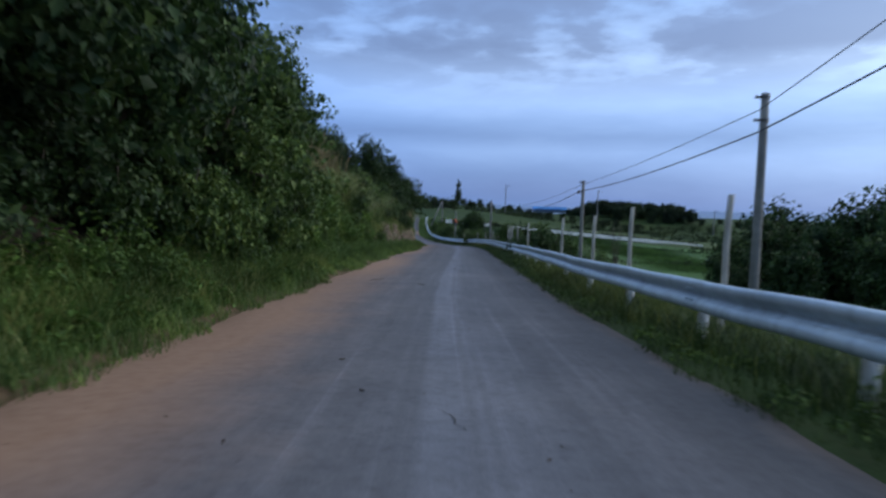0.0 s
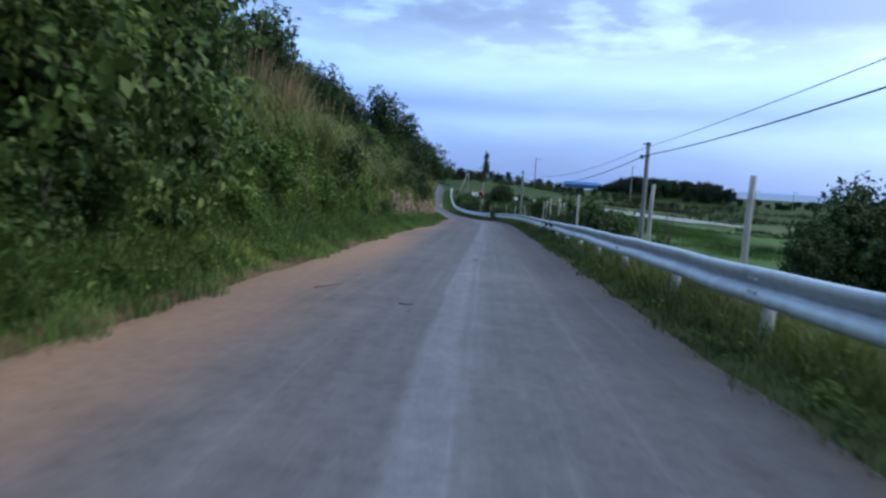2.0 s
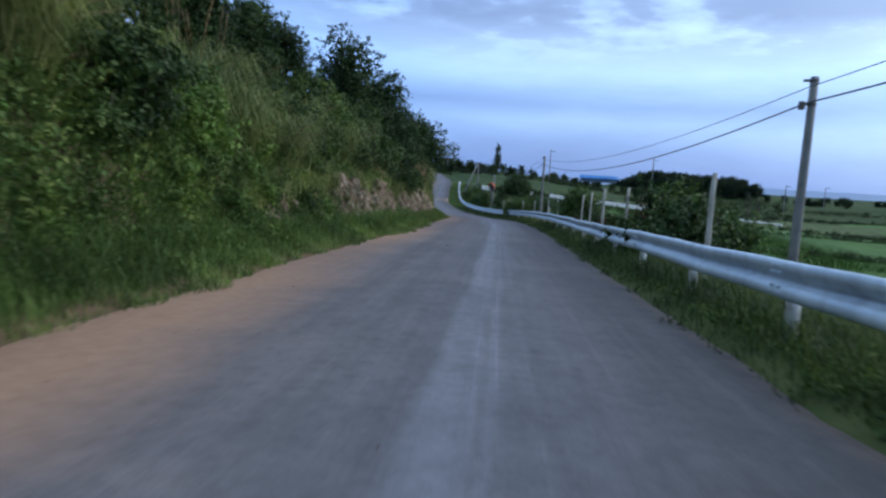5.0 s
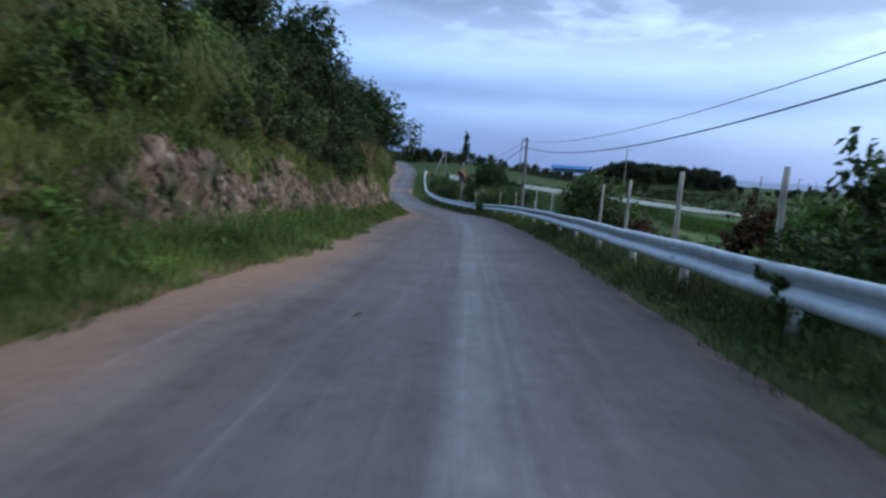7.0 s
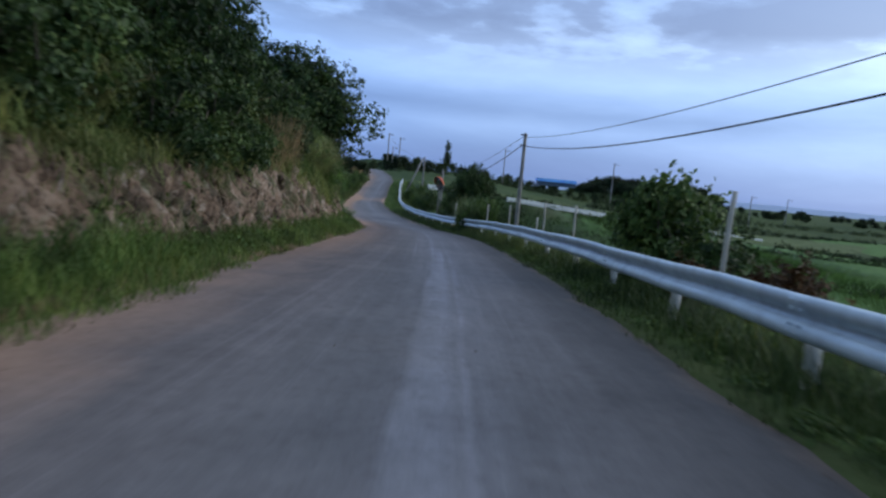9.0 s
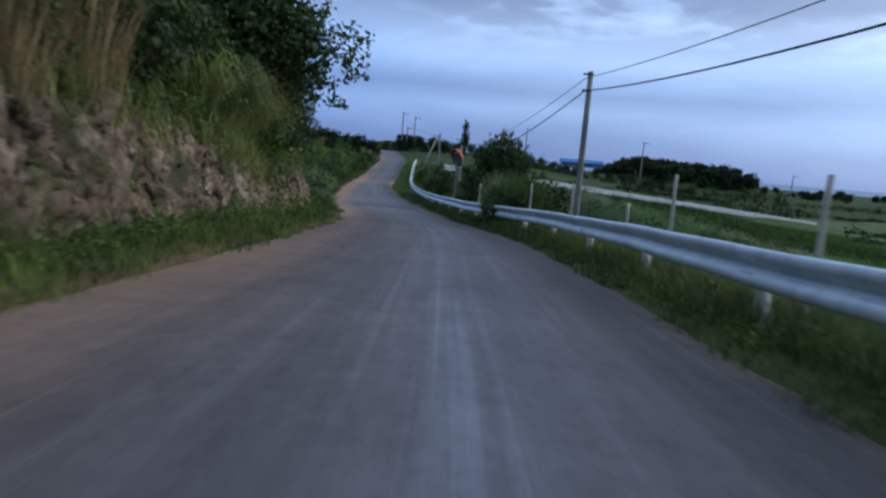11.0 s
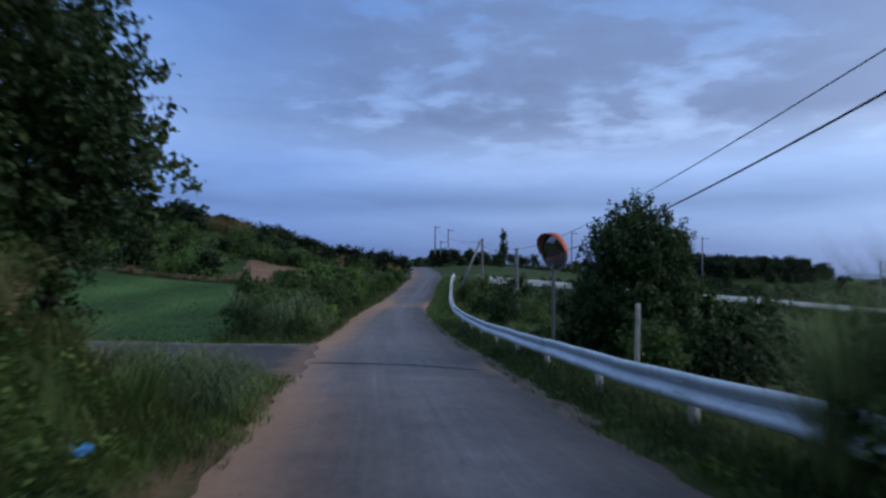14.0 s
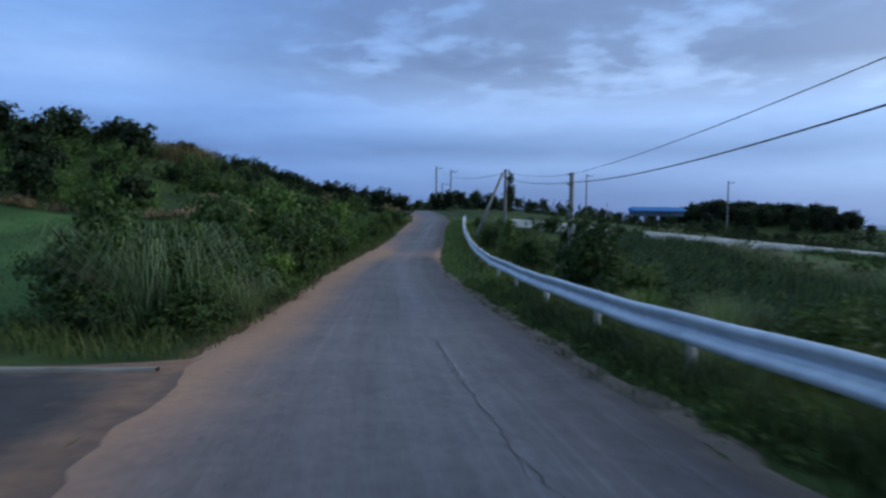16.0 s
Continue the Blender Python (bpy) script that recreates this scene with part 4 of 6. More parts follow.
wire("cable", (-3.9, 131.7, 1.0), (-20.5, 234, 8.9), 1.2, 0.02, "thin black overhead cable")


def stake(x, y, ztop, lean=0.0, r=0.045):
    z0 = land1(x, y) - 0.25
    h = ztop - z0
    base = empty_at("fence_stake", x, y, z0, "weathered pale grey stake behind the guard rail", "stake", "stakes behind the guard rail")
    n = 7
    pts = [(lean * (s - 1) + 0.012 * math.sin(7 * s + x), 0.01 * math.sin(5 * s + y), h * s) for s in np.linspace(0, 1, n)]
    child("shaft", tube_mesh("shaft", pts, [r * (1.05 - 0.18 * s) for s in np.linspace(0, 1, n)], M_STAKE, 9), base)
    return base


for x, y, z, le, r in ((5.3, 5.6, 1.32, 0.05, 0.055), (5.17, 9.83, 1.14, 0.06, 0.055), (5.09, 13.08, 0.93, 0.05, 0.055), (4.99, 17.69, 0.77, 0.06, 0.055),
                       (4.80, 27.72, 0.31, 0.05, 0.055), (4.81, 34.84, -0.07, 0.05, 0.055), (4.68, 38.2, -0.18, 0.05, 0.06), (4.79, 42.26, -0.41, 0.08, 0.05),
                       (4.87, 45.83, -0.61, 0.10, 0.05), (4.46, 54.64, -1.23, 0.04, 0.045), (4.17, 58.58, -1.35, 0.03, 0.042), (4.48, 62.96, -2.05, 0.02, 0.05),
                       (3.61, 65.5, -1.79, 0.06, 0.05), (2.83, 69.05, -1.97, 0.03, 0.05), (1.29, 77.6, -2.42, 0.0, 0.065)):
    stake(x, y, z, le, r * 0.74)


# ---------------------------------------------------------------- traffic mirror
def traffic_mirror(x, y, zc):
    z0 = land1(x, y) - 0.2
    base = empty_at("traffic_mirror", x, y, z0, "convex traffic mirror with orange hood on a grey post", "traffic mirror")
    child("post", tube_mesh("post", [(0, 0, 0), (0, 0, zc - z0 - 0.2), (0, 0, zc - z0 + 0.1)], [0.045, 0.045, 0.045], M_CONCRETE, 14), base)
    face = Matrix.Translation((0, -0.09, zc - z0)) @ Matrix.Rotation(radians(-52), 4, "Z") @ Matrix.Rotation(radians(102), 4, "X")
    R = 0.44
    # convex face
    bm = bmesh.new()
    rings, seg = 8, 40
    rows = []
    for i in range(rings + 1):
        rr = (R - 0.03) * i / rings
        zz = 0.075 * (1 - (i / rings) ** 2)
        rows.append([bm.verts.new((rr * math.cos(2 * math.pi * k / seg), rr * math.sin(2 * math.pi * k / seg), zz)) for k in range(seg)] if i else [bm.verts.new((0, 0, zz))])
    for k in range(seg):
        bm.faces.new((rows[0][0], rows[1][k], rows[1][(k + 1) % seg]))
        for i in range(1, rings):
            bm.faces.new((rows[i][k], rows[i + 1][k], rows[i + 1][(k + 1) % seg], rows[i][(k + 1) % seg]))
    for fc in bm.faces:
        fc.smooth = True
    bm.transform(face)
    part("mirror_face", bm, m_mirror, base, "convex mirror face")
    # rim and bowl-shaped back
    bm = bmesh.new()
    prof = [(R - 0.035, 0.005), (R - 0.02, 0.025), (R, 0.015), (R + 0.005, -0.02), (R - 0.02, -0.06), (0.2, -0.12), (0.02, -0.13)]
    rows = [[bm.verts.new((r * math.cos(2 * math.pi * k / seg), r * math.sin(2 * math.pi * k / seg), z)) for k in range(seg)] for r, z in prof]
    for a, b in zip(rows, rows[1:]):
        for k in range(seg):
            bm.faces.new((a[k], a[(k + 1) % seg], b[(k + 1) % seg], b[k])).smooth = True
    bm.transform(face)
    part("rim", bm, M_CONCRETE, base, "dull grey rim and back")
    # hood over the upper half
    bm = bmesh.new()
    rows = []
    for dz, rr in ((-0.04, R + 0.012), (0.05, R + 0.02), (0.17, R + 0.03), (0.17, R + 0.022), (0.05, R + 0.012), (-0.04, R + 0.004)):
        rows.append([bm.verts.new((rr * math.cos(a), rr * math.sin(a), dz * (1 if dz < 0.1 else math.sin(min(max((a - 0.0) / math.pi, 0), 1) * math.pi) ** 0.6 + 0.05)))
                     for a in np.linspace(radians(-4), radians(184), 32)])
    for a, b in zip(rows, rows[1:] + rows[:1]):
        for k in range(31):
            bm.faces.new((a[k], a[k + 1], b[k + 1], b[k])).smooth = True
    bm.transform(face)
    part("hood", bm, M_ORANGE, base, "orange hood")
    bm = bmesh.new()
    for dz in (-0.12, 0.12):
        bmesh.ops.create_cube(bm, size=1, matrix=Matrix.Translation((0, -0.03, zc - z0 + dz)) @ Matrix.Diagonal((0.12, 0.1, 0.04, 1)))
    part("bracket", bm, M_BOLT, base)
    return base


traffic_mirror(0.06, 81.45, -1.42)


# ---------------------------------------------------------------- vegetation
def unit(v):
    return v / np.maximum(np.linalg.norm(v, axis=-1, keepdims=True), 1e-9)


def leaf_quads(pos, nrm, size, r, aspect=0.55, fold=0.18):
    """Leaf blades, each a folded rhomb: pos (N,3), nrm (N,3) roughly the way it faces, size (N,)."""
    n = len(pos)
    tip = unit(r.normal(size=(n, 3)) + np.array((0, 0, -0.35)))
    nrm = unit(nrm + 0.55 * r.normal(size=(n, 3)))
    tip = unit(tip - nrm * (tip * nrm).sum(-1, keepdims=True))
    side = np.cross(nrm, tip)
    s = size[:, None]
    a = pos - tip * s * 0.5
    c = pos + tip * s * 0.5 - nrm * s * fold
    b = pos + side * s * aspect * 0.5 + nrm * s * fold * 0.5 + tip * s * 0.05
    d = pos - side * s * aspect * 0.5 + nrm * s * fold * 0.5 + tip * s * 0.05
    V = np.stack([a, b, c, d], 1).reshape(-1, 3)
    F = np.arange(4 * n).reshape(n, 4)
    return V, F


def crown_mesh(name, blobs, n, size, mat, seed, core=0.5, hang=0.0, sprig=11):
    """A crown of leafy sprigs over the shells of several clumps, with gaps between them and a rough core that closes the inside."""
    r = np.random.default_rng(seed)
    blobs = np.array(blobs, float)
    area = (blobs[:, 3:6].prod(1)) ** (2 / 3)
    m = max(4, n // sprig)
    pick = r.choice(len(blobs), m, p=area / area.sum())
    d = unit(r.normal(size=(m, 3)))
    rad = 0.48 + 0.56 * r.random(m) ** 0.5
    wob = 1 + 0.12 * np.sin(d[:, 0] * 7 + pick) * np.sin(d[:, 1] * 6 + 2 * pick) + 0.12 * np.sin(d[:, 2] * 9 + pick)
    c = blobs[pick, :3] + d * blobs[pick, 3:6] * (rad * wob)[:, None]
    axis = unit(d + 0.55 * r.normal(size=(m, 3)) + np.array((0, 0, 0.15)))
    k = r.integers(0, m, n)
    s = r.random(n)
    p = c[k] + axis[k] * ((s - 0.35) * size * 2.3)[:, None] + r.normal(size=(n, 3)) * (size * (0.62 - 0.3 * s))[:, None]
    p[:, 2] -= hang * r.random(m)[k] * (rad[k] > 0.9)
    V, F = leaf_quads(p, d[k] + np.array((0, 0, 0.45)), size * r.uniform(0.55, 1.35, n), r, aspect=0.62)
    tri = np.concatenate([F[:, [0, 1, 2]], F[:, [0, 2, 3]]])
    vs, fs = [V], [tri]
    if core:
        # broad ragged leaves deep inside each clump
        m = 26 * len(blobs)
        b = np.repeat(blobs, 26, axis=0)
        d = unit(r.normal(size=(m, 3)))
        cp = b[:, :3] + d * b[:, 3:6] * (core * r.random(m) ** 0.5)[:, None]
        V2, F2 = leaf_quads(cp, d, np.minimum(b[:, 3:6].mean(1) * r.uniform(0.30, 0.58, m), 1.6 * size), r, aspect=0.8)
        vs.append(V2)
        fs.append(np.concatenate([F2[:, [0, 1, 2]], F2[:, [0, 2, 3]]]) + len(V))
    return mesh_np(name, np.concatenate(vs), np.concatenate(fs), mat)


def blade_mesh(name, base, height, lean, width, mat, seed):
    """Grass blades: base (N,3), height and width (N,), lean how far the tip bends over."""
    r = np.random.default_rng(seed)
    n = len(base)
    az = r.uniform(0, 2 * math.pi, n)
    out = np.stack([np.cos(az), np.sin(az), np.zeros(n)], -1)
    side = np.stack([-np.sin(az), np.cos(az), np.zeros(n)], -1)
    V, levels = [], (0.0, 0.4, 0.75)
    for s in levels:
        c = base + out * (lean * s ** 2)[:, None] + np.array((0, 0, 1)) * (height * (s - 0.12 * s * s))[:, None]
        w = (width * (1 - 0.55 * s))[:, None] * 0.5
        V += [c - side * w, c + side * w]
    V.append(base + out * lean[:, None] + np.array((0, 0, 1)) * (height * 0.84)[:, None])
    V = np.stack(V, 1).reshape(-1, 3)
    o = np.arange(n)[:, None] * 7
    F = np.concatenate([o + np.array(t) for t in ((0, 1, 3), (0, 3, 2), (2, 3, 5), (2, 5, 4), (4, 5, 6))])
    return mesh_np(name, V, F, mat)


def plant(name, label, category, crown, stems, group):
    """A prototype plant: an empty with stems and one crown; copied to its places later."""
    e = new(name)
    e.empty_display_size = 0.2
    tagged(e, label, category, group)
    child("crown", crown, e)
    for s in stems:
        child("trunk" if category == "tree" else "stem", s, e)
    return e


def stem_set(h, spread, n, r0, seed):
    q = random.Random(seed)
    out = []
    for k in range(n):
        a = q.uniform(0, 6.28)
        dx, dy = math.cos(a) * spread * q.uniform(0.4, 1), math.sin(a) * spread * q.uniform(0.4, 1)
        pts = [(0.1 * dx, 0.1 * dy, -0.25), (0.25 * dx, 0.25 * dy, h * 0.3), (0.6 * dx, 0.6 * dy, h * 0.65), (dx, dy, h)]
        out.append(tube_mesh("stem", pts, [r0, r0 * 0.8, r0 * 0.55, r0 * 0.25], M_BARK, 7))
    return out


def random_blobs(n, rx, ry, z0, z1, size, seed):
    q = random.Random(seed)
    out = []
    for k in range(n):
        a, d = q.uniform(0, 6.28), q.random() ** 0.6
        z = q.uniform(z0, z1)
        taper = 1.0 - 0.45 * max(0, (z - z0) / max(z1 - z0, 0.01)) ** 1.5
        s = size * q.uniform(0.7, 1.3)
        out.append((math.cos(a) * rx * d * taper, math.sin(a) * ry * d * taper, z, s, s, s * q.uniform(0.75, 1.0)))
    return out


G_BANK = "bushes on the hillside bank"
shrubs = [
    plant("shrub", "dense dark-green broadleaf bush on the bank", "bush", crown_mesh("crown", random_blobs(9, 0.8, 0.8, 0.45, 1.6, 0.48, k), 2700, 0.118, M_LEAF, 20 + k, hang=0.25),
          stem_set(1.5, 0.7, 3, 0.03, k), G_BANK) for k in range(3)]
dark_shrubs = [
    plant("shrub", "dark glossy-leaved bush on the bank", "bush", crown_mesh("crown", random_blobs(9, 0.9, 0.9, 0.4, 1.7, 0.5, 40 + k), 2700, 0.123, M_LEAF_DARK, 50 + k, hang=0.3),
          stem_set(1.6, 0.8, 3, 0.035, 40 + k), G_BANK) for k in range(2)]
light_shrub = plant("shrub", "light-green leafy weed bush", "bush", crown_mesh("crown", random_blobs(8, 0.6, 0.6, 0.3, 1.2, 0.36, 61), 2300, 0.105, M_LEAF_LIGHT, 61), stem_set(1.2, 0.5, 3, 0.02, 61), G_BANK)
red_shrub = plant("shrub", "reddish-brown withered bush behind the guard rail", "bush", crown_mesh("crown", random_blobs(7, 0.7, 0.7, 0.3, 1.1, 0.36, 62), 3000, 0.09, M_LEAF_RED, 62), stem_set(1.2, 0.6, 4, 0.025, 62), "bushes behind the guard rail")


brown_shrub = plant("shrub", "withered brown weed bush on the bank", "bush", crown_mesh("crown", random_blobs(9, 0.6, 0.6, 0.15, 0.9, 0.3, 63), 1300, 0.08, M_DRY, 63, core=0), stem_set(1.1, 0.5, 4, 0.02, 63), G_BANK)


def reed(seed, mat, label, n=420, h=1.7, plumes=0, spread=0.42):
    r = np.random.default_rng(seed)
    a, d = r.uniform(0, 6.28, n), spread * r.random(n) ** 0.6
    base = np.stack([np.cos(a) * d, np.sin(a) * d, np.full(n, -0.1)], -1)
    me = blade_mesh("blades", base, h * r.uniform(0.5, 1.1, n), r.uniform(0.2, 1.25, n) * h * 0.5, r.uniform(0.012, 0.03, n), mat, seed)
    e = new("tall_grass")
    tagged(e, label, "tall grass", "clumps of tall grass")
    child("blades", me, e)
    for k in range(plumes):
        q = random.Random(seed * 31 + k)
        x, y = q.uniform(-0.5, 0.5), q.uniform(-0.5, 0.5)
        m = 60
        t = np.linspace(0, 1, m)
        pb = np.stack([x * (1 + 0.3 * t), y * (1 + 0.3 * t), h * (0.95 + 0.33 * t)], -1)
        child("plume", blade_mesh("plume", pb, np.full(m, 0.10), np.full(m, 0.07), np.full(m, 0.012), M_DRY, seed + k), e, "pale dry seed plume")
        child("stalk", tube_mesh("stalk", [(x * 0.4, y * 0.4, 0), (x * 0.8, y * 0.8, h * 0.6), (x, y, h)], [0.008, 0.007, 0.005], M_DRY, 5), e)
    return e


def slope_tuft(seed, mat, label, n=500, h=1.5, spread=0.5):
    """A shaggy tuft of long grass whose blades arch over and hang down the slope, with a few bare stalks."""
    r = np.random.default_rng(seed)
    a, d = r.uniform(0, 6.28, n), spread * r.random(n) ** 0.6
    base = np.stack([np.cos(a) * d, np.sin(a) * d, np.full(n, -0.1)], -1)
    hh = h * r.uniform(0.35, 1.0, n)
    out = unit(np.stack([np.cos(a) + 0.5, np.sin(a), np.zeros(n)], -1) + 0.5 * r.normal(size=(n, 3)) * np.array((1, 1, 0)))
    side = np.stack([-out[:, 1], out[:, 0], np.zeros(n)], -1)
    reach, w = hh * r.uniform(0.45, 1.0, n), r.uniform(0.009, 0.022, n)
    V = []
    for s, up, ww in ((0.0, 0.0, 0.8), (0.3, 0.62, 1.0), (0.65, 0.86, 0.8)):
        c = base + out * (reach * s)[:, None] + np.array((0, 0, 1)) * (hh * up)[:, None]
        V += [c - side * (w * ww * 0.5)[:, None], c + side * (w * ww * 0.5)[:, None]]
    V.append(base + out * reach[:, None] + np.array((0, 0, 1)) * (hh * r.uniform(0.30, 0.75, n))[:, None])
    V = np.stack(V, 1).reshape(-1, 3)
    o = np.arange(n)[:, None] * 7
    F = np.concatenate([o + np.array(t) for t in ((0, 1, 3), (0, 3, 2), (2, 3, 5), (2, 5, 4), (4, 5, 6))])
    e = new("tall_grass")
    tagged(e, label, "tall grass", "clumps of tall grass")
    child("blades", mesh_np("blades", V, F, mat), e)
    q_ = random.Random(seed)
    for k in range(4):
        az, ln = q_.uniform(-1.2, 1.2), h * q_.uniform(0.9, 1.25)
        pts = [(math.cos(az) * ln * f * 0.8, math.sin(az) * ln * f * 0.8, ln * (0.9 * f - 0.35 * f * f)) for f in (0, 0.35, 0.7, 1.0)]
        child("stalk", tube_mesh("stalk", pts, [0.009, 0.008, 0.006, 0.003], M_DRY, 5), e, "dry pale stalk")
    return e


slope_tufts = [slope_tuft(170 + k, M_SLOPE, "shaggy yellow-green grass hanging over the bank") for k in range(3)]
soft_tufts = [slope_tuft(180 + k, M_REED, "soft clump of tall grey-green grass", n=420, h=1.5, spread=0.7) for k in range(2)]
reeds = [reed(70, M_REED, "clump of tall grey-green reed grass"), reed(71, M_GRASS, "clump of tall green grass", h=1.5), reed(72, M_REED, "clump of tall reed grass with pale plumes", plumes=5)]
dry_reed = reed(73, M_DRY, "clump of dry straw-coloured grass", n=480, h=1.4, spread=0.8)


def tree_proto(label, seed, h, r, n, leaf, mat, trunk_r=0.14, blobs=16, low=0.3, core=0.5, group="trees"):
    bl = random_blobs(blobs, r * 0.72, r * 0.72, h * low, h * 0.86, r * 0.42, seed)
    e = new("tree")
    tagged(e, label, "tree", group)
    child("crown", crown_mesh("crown", bl, n, leaf, mat, seed, core), e)
    child("trunk", tube_mesh("trunk", [(0, 0, -0.4), (0.04, 0.02, h * 0.2), (-0.05, 0.06, h * 0.45), (0.02, 0.0, h * 0.8)], [trunk_r, trunk_r * 0.85, trunk_r * 0.6, trunk_r * 0.2], M_BARK, 10), e)
    for k in range(5):
        b = bl[k]
        z0 = h * random.Random(seed + k).uniform(0.2, 0.5)
        child("limb", tube_mesh("limb", [(0, 0, z0), (b[0] * 0.5, b[1] * 0.5, (z0 + b[2]) * 0.52), (b[0], b[1], b[2])], [trunk_r * 0.5, trunk_r * 0.35, trunk_r * 0.12], M_BARK, 7), e)
    return e


bank_trees = [tree_proto("dark broadleaf tree overhanging the road bank", 81 + k, 5.0, 2.0, 12500, 0.128, M_LEAF_DARK, 0.12, 20, 0.22, group="trees on the bank") for k in range(3)]
green_tree = tree_proto("leafy mid-green tree overhanging the road bank", 86, 5.0, 2.0, 12500, 0.128, M_LEAF, 0.12, 20, 0.2, group="trees on the bank")


end_tree = tree_proto("tall spreading tree at the end of the bank", 88, 6.0, 2.1, 13000, 0.128, M_LEAF_DARK, 0.15, 20, 0.46, group="trees on the bank")


def dome_tree(label, seed, group):
    """A low round evergreen, dense from the ground up."""
    r = random.Random(seed)
    bl = []
    for k in range(46):
        a, c = r.uniform(0, 6.28), r.uniform(-0.95, 1.0)
        s = math.sqrt(1 - c * c) * r.uniform(0.75, 1.0)
        w = r.uniform(0.42, 0.66)
        bl.append((1.3 * s * math.cos(a), 1.3 * s * math.sin(a), 2.15 + 1.5 * c, w, w, w * 0.85))
    bl.append((0, 0, 2.1, 1.2, 1.2, 1.5))
    e = new("tree")
    tagged(e, label, "tree", group)
    child("crown", crown_mesh("crown", bl, 34000, 0.10, M_LEAF_DARK, seed, 0.62), e)
    child("trunk", tube_mesh("trunk", [(0, 0, -0.4), (0.04, 0.02, 0.8), (-0.05, 0.06, 1.8), (0.02, 0.0, 3.0)], [0.16, 0.14, 0.1, 0.04], M_BARK, 10), e)
    for k in range(5):
        b = bl[k]
        child("limb", tube_mesh("limb", [(0, 0, 0.6 + 0.2 * k), (b[0] * 0.5, b[1] * 0.5, 0.4 + b[2] * 0.6), b[:3]], [0.08, 0.055, 0.02], M_BARK, 7), e)
    return e


big_dark = dome_tree("round dense dark evergreen tree by the traffic mirror", 90, "trees behind the guard rail")
forest_trees = [tree_proto("tall dark tree of a wood below the road", 95 + k, 7.0, 2.9, 6500, 0.31, M_LEAF_DARK, 0.2, 26, 0.12, 0.6, "wood below the road") for k in range(2)]
far_trees = [tree_proto("distant dark rounded tree", 100 + k, 3.6, 1.9, 900, 0.42, M_FARTREE, 0.15, 14, 0.10, 0.6, "distant trees") for k in range(3)]


def put(proto, x, y, s=1.0, sz=None, turn=None, z=None, dz=0.0, label="", group=""):
    z = land1(x, y) + dz if z is None else z
    turn = random.uniform(0, 360) if turn is None else turn
    m = Matrix.Translation((x, y, z)) @ Matrix.Rotation(radians(turn), 4, "Z") @ Matrix.Diagonal((s, s, sz or s, 1))
    ob = copy_thing(proto, m)
    if label or group:
        tagged(ob, label, "", group)
    return ob


def road_left(y):
    return float(rail_x(y) + left_u(y))


def joined(name, label, category, items):
    """Many far plants as one piece of stuff: items are (prototype, x, y, scale, height scale)."""
    vs, fs, base, r = [], [], 0, random.Random(len(items))
    for proto, x, y, s, sz in items:
        me = proto.children[0].data
        co = np.empty(len(me.vertices) * 3, dtype=np.float32)
        me.vertices.foreach_get("co", co)
        ix = np.empty(len(me.loops), dtype=np.int32)
        me.loops.foreach_get("vertex_index", ix)
        co = co.reshape(-1, 3).astype(float)
        a = r.uniform(0, 6.28)
        c_, s_ = math.cos(a), math.sin(a)
        co = np.stack([(co[:, 0] * c_ - co[:, 1] * s_) * s + x, (co[:, 0] * s_ + co[:, 1] * c_) * s + y, co[:, 2] * sz + land1(x, y) - 0.15], -1)
        vs.append(co)
        fs.append(ix.reshape(-1, 3) + base)
        base += len(co)
    me = mesh_np(name, np.concatenate(vs), np.concatenate(fs), items[0][0].children[0].data.materials[0])
    return tagged(new(name, me), label, category, kind="stuff")


def hedge(label, x0, y0, x1, y1, h, w, mat, leaf, density, seed, gaps=0.0):
    """A hedge row: overlapping low clumps along a line, with an uneven top."""
    r = random.Random(seed)
    n = max(3, int(math.hypot(x1 - x0, y1 - y0) / (w * 0.75)))
    bl = []
    for k in range(n):
        if r.random() < gaps:
            continue
        a = (k + r.uniform(-0.3, 0.3)) / n
        x, y = x0 + (x1 - x0) * a + r.uniform(-0.3, 0.3) * w, y0 + (y1 - y0) * a + r.uniform(-0.3, 0.3) * w
        hh = h * r.uniform(0.55, 1.15)
        bl.append((x, y, land1(x, y) + hh * 0.42, w * r.uniform(0.55, 0.9), w * r.uniform(0.55, 0.9), hh * 0.58))
    me = crown_mesh("hedge", bl, int(density * len(bl)), leaf, mat, seed, 0.75)
    return tagged(new("hedge", me), label, "hedge")


q = random.Random(5)


def rock_top(y):
    """Height of the rock face over the road."""
    y = np.asarray(y, float)
    h = np.interp(y, [25, 29, 34, 35.8, 37.4, 38.4, 40.2, 42.3, 43.4, 44.0, 46, 48.4, 53.5, 56, 60, 63.4, 64.6, 65.6, 68, 69.4, 70.6],
                  [0, 1.0, 1.12, 1.58, 1.62, 1.45, 1.32, 1.66, 1.70, 1.36, 1.34, 1.48, 1.58, 1.68, 1.40, 0.92, 0.95, 1.25, 1.45, 1.25, 0])
    return h + (0.05 * np.sin(y * 2.3) + 0.05 * np.sin(y * 4.9 + 1)) * np.clip(h, 0, 1)


def on_bank(p, v, y, s, sz=None, dz=-0.1, turn=None):
    if p in slope_tufts and v < 1.85:
        v = 1.85 + 0.3 * (v - 1.2)
    return put(p, road_left(y) - v, y, s, sz, dz=dz, turn=q.uniform(-55, 55) if turn is None and p in slope_tufts else turn)


